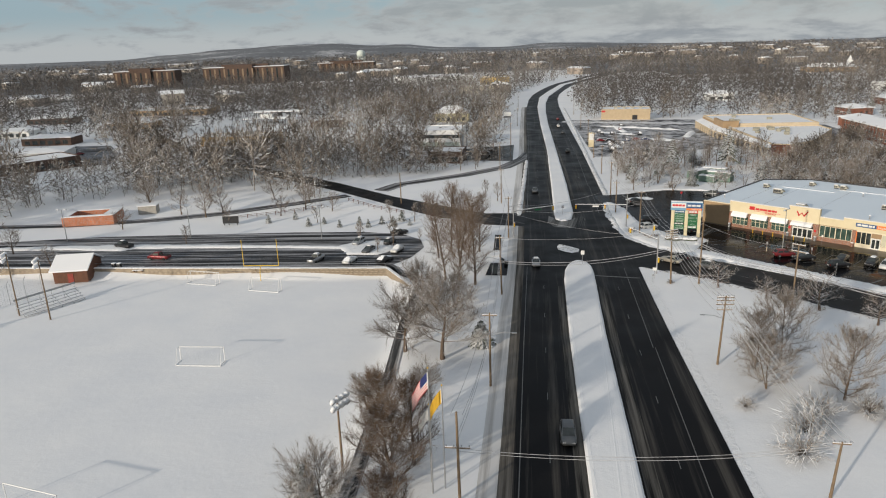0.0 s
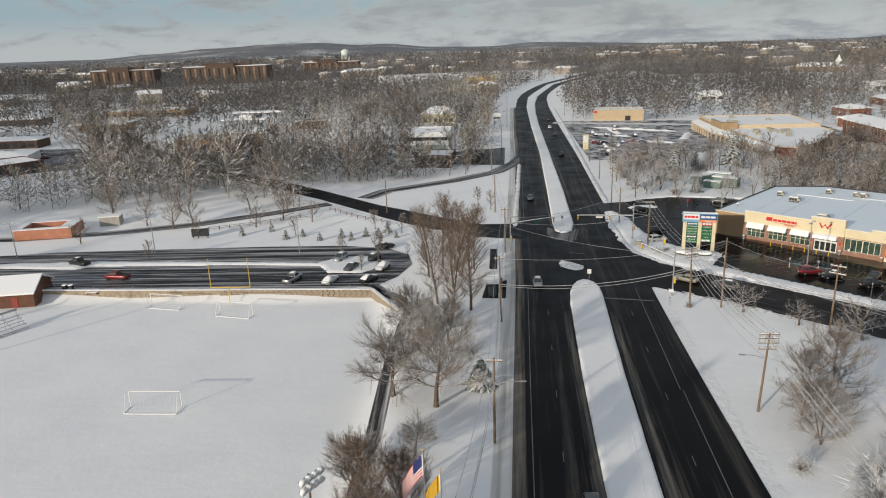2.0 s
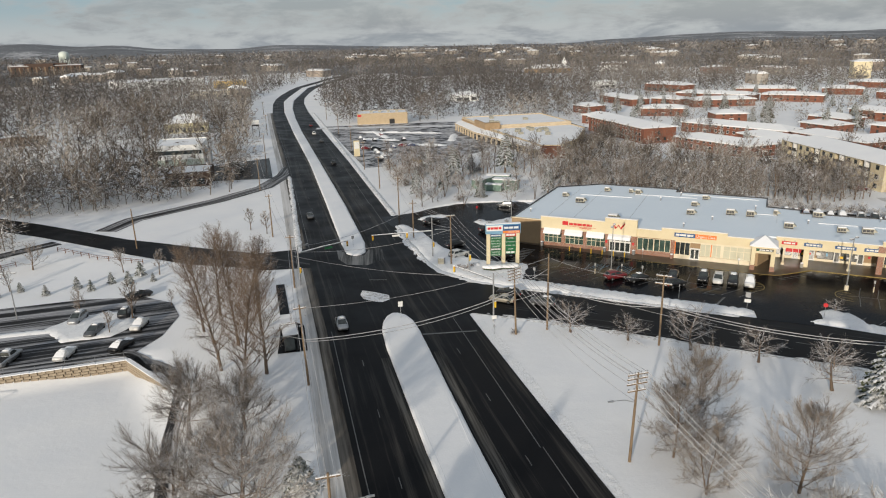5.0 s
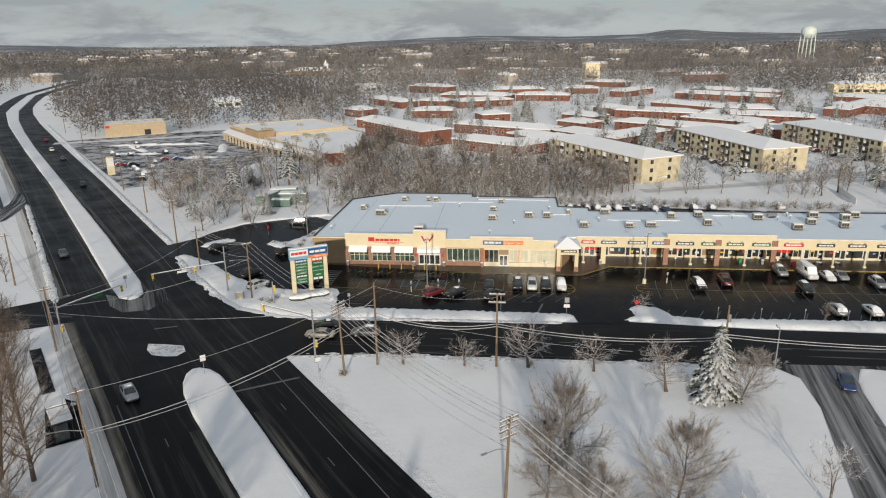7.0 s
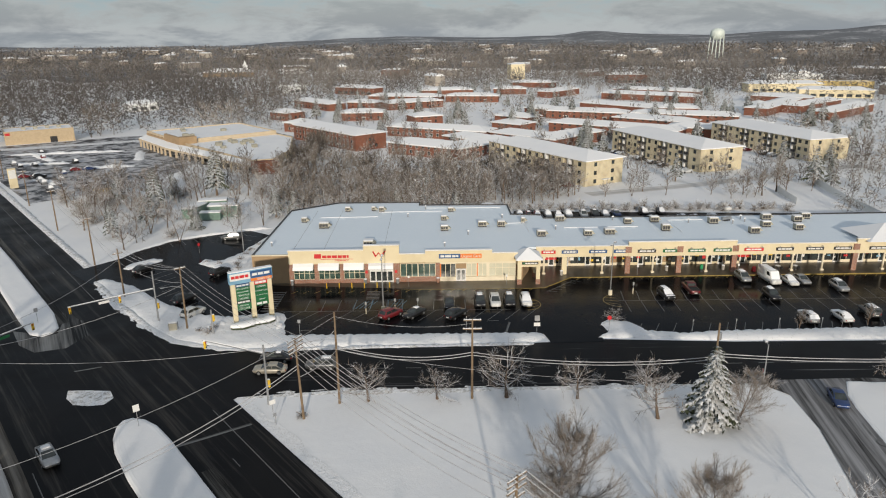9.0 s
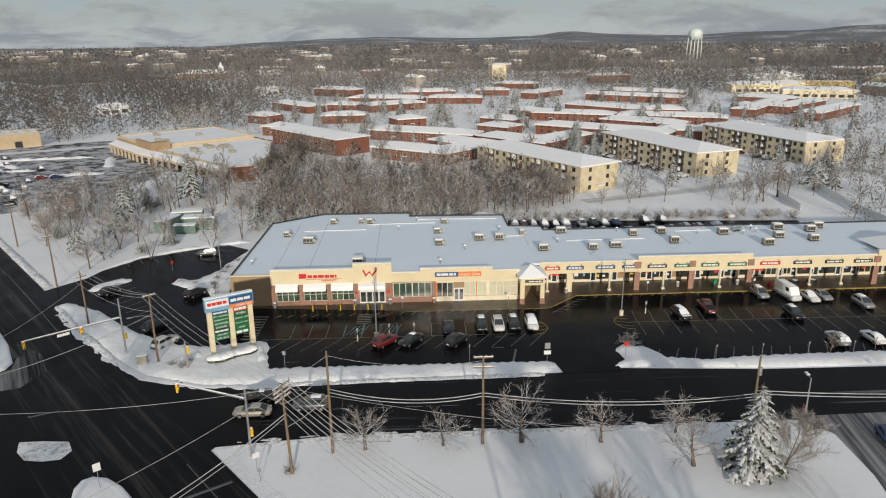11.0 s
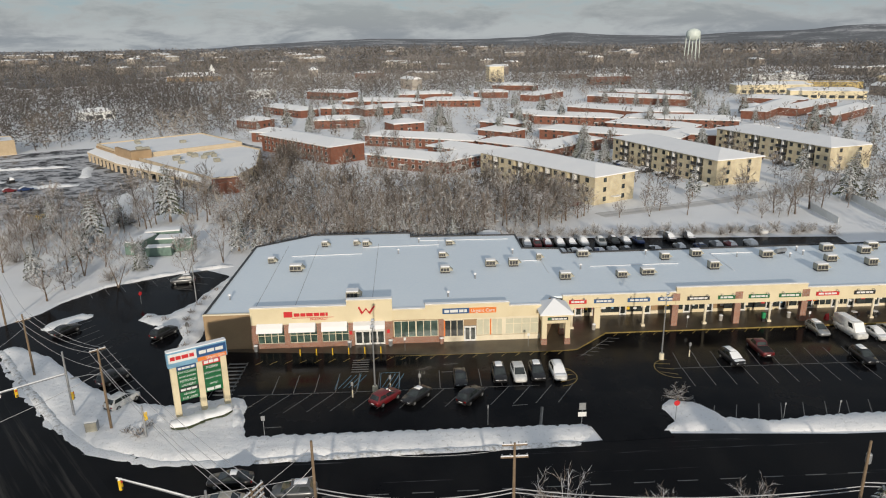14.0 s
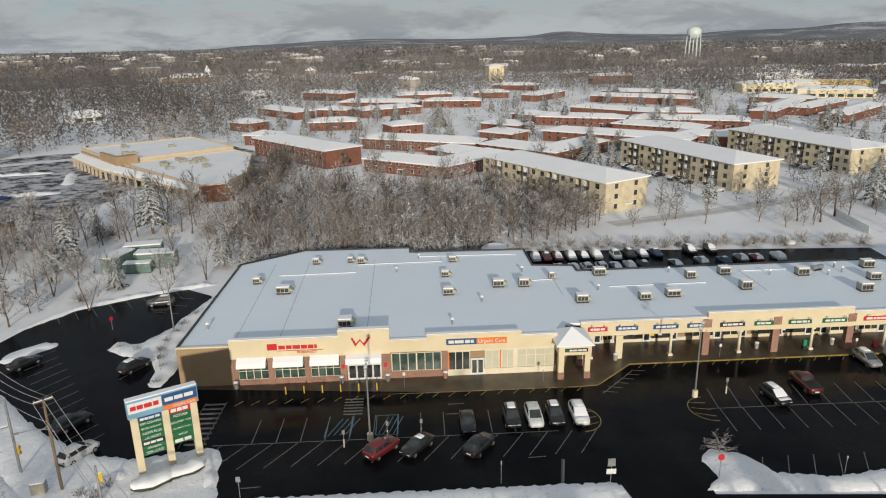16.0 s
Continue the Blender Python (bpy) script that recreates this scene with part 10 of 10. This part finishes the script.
# flagpoles
FLAG_RED = plain("flag_red", (0.45, 0.03, 0.04), (0.38, 0.025, 0.03), 3, 30, 0.8)
FLAG_BLUE = plain("flag_blue", (0.02, 0.03, 0.14), (0.015, 0.025, 0.11), 3, 30, 0.8)
FLAG_GOLD = plain("flag_gold", (0.60, 0.36, 0.03), (0.52, 0.3, 0.025), 3, 30, 0.8)
FLAG_WHITE = plain("flag_white", (0.72, 0.72, 0.70), (0.62, 0.62, 0.6), 3, 30, 0.8)


def cloth(w, h, x0, x1, z0, z1, sag):
    mb, n = MB(), 8
    for i in range(n + 1):
        for j in (0, 1):
            x = x0 + (x1 - x0) * i / n
            z = z0 + (z1 - z0) * j
            mb.v.append((-x * 0.7, 0.18 * math.sin(x * 3.2) * x / w, z - sag * x * x / w - 0.75 * x))
    mb.f = [(i * 2, i * 2 + 2, i * 2 + 3, i * 2 + 1) for i in range(n)]
    return mb


def flagpole(x, y, h, label, striped=False, mat=None, w=3.0, fh=1.9, turn=-25):
    t = thing("flagpole", label, "flagpole", "flagpoles by the highway", pose(x, y, gz(x, y), 0, 0, turn))
    part("pole", MB().tube([(0, 0, -0.2), (0, 0, h)], [0.09, 0.05], 8), GREY_METAL, t)
    part("ball", MB().tube([(0, 0, h), (0, 0, h + 0.08), (0, 0, h + 0.16)], [0.05, 0.1, 0.03], 8), YELLOW, t)
    f = part("flag", cloth(w, fh, 0.08, 0.2, h - 0.3 - fh, h - 0.3, 0.32), FLAG_WHITE, t)
    if striped:
        for k in range(13):
            z1 = h - 0.3 - k * fh / 13
            part("stripe", cloth(w, fh, 0.1 + (w * 0.42 if k < 7 else 0), w, z1 - fh / 13, z1, 0.32), FLAG_RED if k % 2 == 0 else FLAG_WHITE, f)
        part("canton", cloth(w, fh, 0.1, 0.1 + w * 0.42, h - 0.3 - 7 * fh / 13, h - 0.3, 0.32), FLAG_BLUE, f)
    else:
        part("field", cloth(w, fh, 0.1, w, h - 0.3 - fh, h - 0.3, 0.42), mat, f)


flagpole(-9.4, 61.4, 14.6, "tall flagpole flying a striped flag", True)
flagpole(-8.2, 62.4, 12.2, "flagpole flying a gold flag", False, FLAG_GOLD, 2.4, 1.6)
flagpole(-9.8, 63.4, 9.4, "flagpole with a drooping white flag", False, FLAG_WHITE, 2.0, 1.4)

# bus shelter
t = thing("bus_shelter", "dark glass bus shelter with two snowy roof panels", "bus shelter", m=pose(-5.6, 138.6, gz(-5.6, 138.6), 0, 0, 2))
for y0, y1 in ((-4.2, -0.2), (0.2, 4.2)):
    r = part("roof", MB().box(-1.1, y0, 2.5, 1.1, y1, 2.65), DARK_METAL, t)
    part("snow", MB().box(-1.12, y0, 2.65, 1.12, y1, 2.8, bev=0.05), SNOW_CAR, r)
    part("back_pane", MB().box(-0.98, y0 + 0.1, 0.2, -0.94, y1 - 0.1, 2.4), GLASS, t)
    for x in (-0.96, 0.96):
        for y in (y0 + 0.1, y1 - 0.1):
            part("post", MB().box(x - 0.05, y - 0.05, 0, x + 0.05, y + 0.05, 2.5), DARK_METAL, t)
part("bench", MB().box(-0.8, -3.2, 0.42, -0.4, -0.9, 0.5), DARK_METAL, t)
for y in (-4.15, 4.15):
    part("side_pane", MB().box(-0.9, y - 0.02, 0.2, 0.5, y + 0.02, 2.4), GLASS, t)
sheet("bus_bay", [(-7.6, 134), (-3.2, 134), (-3.0, 144), (-5.0, 147), (-5.2, 166), (-6.8, 166), (-6.6, 146)], 0.06, ASPHALT_LOT, "cleared wet pavement at the bus stop", category="pavement")
t = thing("litter_bin", "black litter bin with a snow cap at the bus stop", "litter bin", m=pose(-3.6, 141.8, gz(-3.6, 141.8)))
part("body", MB().tube([(0, 0, 0), (0, 0, 0.9)], 0.32, 10), DARK_METAL, t)
part("snow", MB().tube([(0, 0, 0.9), (0, 0, 1.0), (0, 0, 1.12)], [0.34, 0.34, 0.12], 10), SNOW_CAR, t)

# orange brick pavilion with an open court
t = thing("pavilion", "low orange brick pavilion round an open court", "building", m=pose(-123.5, 180.5, gz(-123.5, 180.5) - 0.1, 0, 0, 14) @ Matrix.Scale(0.82, 4))
for a in ((-8.5, -5.5, 8.5, -4.0), (-8.5, 4.5, 8.5, 6.0), (-8.5, -4.0, -6.8, 4.5), (5.0, -4.0, 8.5, 4.5)):
    w = part("wing", MB().box(a[0], a[1], 0, a[2], a[3], 3.4), BRICK_ORANGE, t)
    part("roof", MB().box(a[0] - 0.2, a[1] - 0.2, 3.4, a[2] + 0.2, a[3] + 0.2, 3.62, bev=0.05), SNOW_CAR, w)
t = thing("storage_hut", "grey storage hut with a snowy roof", "hut", m=pose(-112.0, 190.5, gz(-112, 190.5), 0, 0, 14))
part("wall", MB().box(-2.6, -1.8, 0, 2.6, 1.8, 2.4), CONCRETE, t)
part("roof", MB().box(-2.8, -2.0, 2.4, 2.8, 2.0, 2.65, bev=0.05), SNOW_CAR, t)
t = thing("notice_board", "black roadside notice board in the snow", "sign", m=pose(-81.0, 178.0, gz(-81, 178), 0, 0, 8))
part("board", MB().box(-2.2, -0.15, 0.5, 2.2, 0.15, 2.6, bev=0.05), DARK_METAL, t)
part("leg", MB().box(-1.9, -0.12, -0.1, -1.7, 0.12, 0.5), DARK_METAL, t)
part("leg", MB().box(1.7, -0.12, -0.1, 1.9, 0.12, 0.5), DARK_METAL, t)
part("snow", MB().box(-2.2, -0.16, 2.6, 2.2, 0.16, 2.72, bev=0.03), SNOW_CAR, t)


def rail_fence(path, label="low wooden rail fence in the snow"):
    t = thing("rail_fence", label, "fence", "wooden rail fences in the park")
    pts = resample(path, 2.6)
    for p in pts:
        part("post", MB().box(-0.07, -0.07, -0.1, 0.07, 0.07, 1.1), WOOD_DARK, t, m=pose(p.x, p.y, gz(p.x, p.y)))
    for z in (0.55, 0.95):
        part("rail", MB().tube([(p.x, p.y, gz(p.x, p.y) + z) for p in pts], 0.05, 4), WOOD_DARK, t)


rail_fence([(-34, 190.5), (-44, 196), (-54, 205)])
rail_fence([(-60, 196), (-72, 189), (-84, 183.5)])

# low boxes and huts behind the shops
def green_container(x, y, ang, s=1.0):
    t = thing("container", "grey-green waste container with a snowy lid", "container", "containers behind the lot", pose(x, y, gz(x, y), 0, 0, ang))
    part("box", MB().box(-3.0 * s, -1.3 * s, 0.15, 3.0 * s, 1.3 * s, 2.3 * s, bev=0.06), plain("dark_green_steel", (0.16, 0.24, 0.20), (0.12, 0.19, 0.155)) if "dark_green_steel" not in bpy.data.materials else bpy.data.materials["dark_green_steel"], t)
    part("skid", MB().box(-2.8 * s, -1.0 * s, 0, 2.8 * s, 1.0 * s, 0.16), DARK_METAL, t)
    part("snow", MB().box(-3.0 * s, -1.3 * s, 2.3 * s, 3.0 * s, 1.3 * s, 2.55 * s, bev=0.08), SNOW_CAR, t)


green_container(60.4, 243.0, 35, 1.25)
green_container(67.0, 246.5, -30, 1.3)
green_container(66.4, 238.0, -35, 1.35)
green_container(62.0, 236.6, -35, 0.9)
t = thing("garden_hut", "cream hut with a curved snowy roof behind the shops", "hut", m=pose(115.8, 186.6, gz(115.8, 186.6), 0, 0, -40))
part("wall", MB().box(-2.6, -2.4, 0, 2.6, 2.4, 2.6), STUCCO, t)
part("roof", MB().profile([(-3.0, 2.5), (3.0, 2.5), (2.6, 3.3), (1.4, 3.9), (0, 4.1), (-1.4, 3.9), (-2.6, 3.3)], -2.8, 2.8), SNOW_ROOF, t)
part("door", MB().box(-1.1, -2.46, 0, 1.1, -2.4, 2.2), plain("green_door", (0.10, 0.16, 0.10), (0.08, 0.12, 0.08)), t)


def loader(x, y, ang):
    """Wheel loader left standing in the plaza lot."""
    t = thing("wheel_loader", "yellow wheel loader with a raised snow bucket", "loader", m=pose(x, y, gz(x, y) + 0.08, 0, 0, ang))
    part("body", MB().box(-3.0, -1.0, 0.7, 0.4, 1.0, 1.9, bev=0.12).box(0.4, -0.7, 0.7, 2.0, 0.7, 1.4, bev=0.08), YELLOW, t)
    cab = part("cab", MB().box(-1.0, -0.85, 1.9, 0.5, 0.85, 3.3, bev=0.08), DARK_METAL, t)
    part("window", MB().box(0.48, -0.7, 2.1, 0.53, 0.7, 3.1), GLASS, cab)
    part("snow", MB().box(-1.05, -0.9, 3.3, 0.55, 0.9, 3.48, bev=0.06), SNOW_CAR, cab)
    for sy in (-0.75, 0.75):
        part("arm", MB().tube([(0.8, sy * 0.7, 1.5), (2.4, sy * 0.7, 1.9), (3.2, sy * 0.7, 1.0)], 0.14, 6), YELLOW, t)
    part("bucket", MB().profile([(3.0, 0.3), (4.1, 0.25), (4.15, 0.35), (3.3, 0.6), (3.2, 1.3), (3.0, 1.35)], -1.3, 1.3), GREY_METAL, t)
    for wx in (-2.0, 1.3):
        for wy in (-1.15, 1.15):
            w = part("wheel", MB().tube([(wx, wy - 0.25, 0.7), (wx, wy + 0.25, 0.7)], 0.7, 14), BLACK, t)
            part("rim", MB().tube([(wx, wy - 0.27, 0.7), (wx, wy + 0.27, 0.7)], 0.35, 8), YELLOW, w)


loader(50.8, 291.6, 150)


# pale panel fences east of the yard
def panel_fence(path, h, label):
    t = thing("panel_fence", label, "fence", "white panel fences behind the shops")
    pts = resample(path, 2.4)
    for p, q in zip(pts, pts[1:]):
        d = q - p
        part("panel", MB().box(0.06, -0.04, 0.1, d.length - 0.06, 0.04, h), WHITE_PAINT, t, m=pose(p.x, p.y, gz(p.x, p.y), 0, 0, math.degrees(math.atan2(d.y, d.x))))
        part("post", MB().box(-0.07, -0.07, 0, 0.07, 0.07, h + 0.15), WHITE_PAINT, t, m=pose(p.x, p.y, gz(p.x, p.y)))


panel_fence([(228, 150), (205, 132), (190, 118), (172, 104)], 2.2, "tall white panel fence beside the yard")
panel_fence([(206, 152), (192, 140)], 2.0, "white panel fence by the apartment drive")
strip("apartment_drive", [(160, 188), (190, 176), (215, 168), (250, 160), (272, 150), (262, 138), (245, 128)], 2.6, 2.6, 0.06, SNOW_TRODDEN, "snowy apartment drive with wheel tracks", category="road")
strip("apartment_drive", [(262, 140), (300, 118), (340, 100)], 5.0, 5.0, 0.06, SNOW_DIRTY, "snow-covered car park drive", category="road")
for n in range(14):
    k, p = KP[n % 8]
    car(258 + n * 3.0, 128.5 - n * 1.6, 30, k, p, 2, "cars round the neighbourhood", 0.08, True)
t = thing("pole_sign", "tall roadside shop sign on two posts", "sign", m=pose(-8.5, 404, gz(-8.5, 404)))
for x in (-1.6, 1.6):
    part("post", MB().tube([(x, 0, 0), (x, 0, 9)], 0.15, 6), DARK_METAL, t)
part("board", MB().box(-1.8, -0.25, 5.6, 1.8, 0.25, 8.6), DARK_METAL, t)
part("panel", MB().box(-2.0, -0.36, 6.4, 2.0, -0.3, 8.6), SIGN_WHITE, t)
t = thing("plaza_sign", "cream stone plaza sign by the highway", "sign", m=pose(31.5, 322, gz(31.5, 322)))
part("body", MB().box(-1.2, -0.5, 0, 1.2, 0.5, 6.5, bev=0.08), STUCCO, t)
part("panel", MB().box(-1.0, -0.56, 3.2, 1.0, -0.5, 6.0), SIGN_WHITE, t)
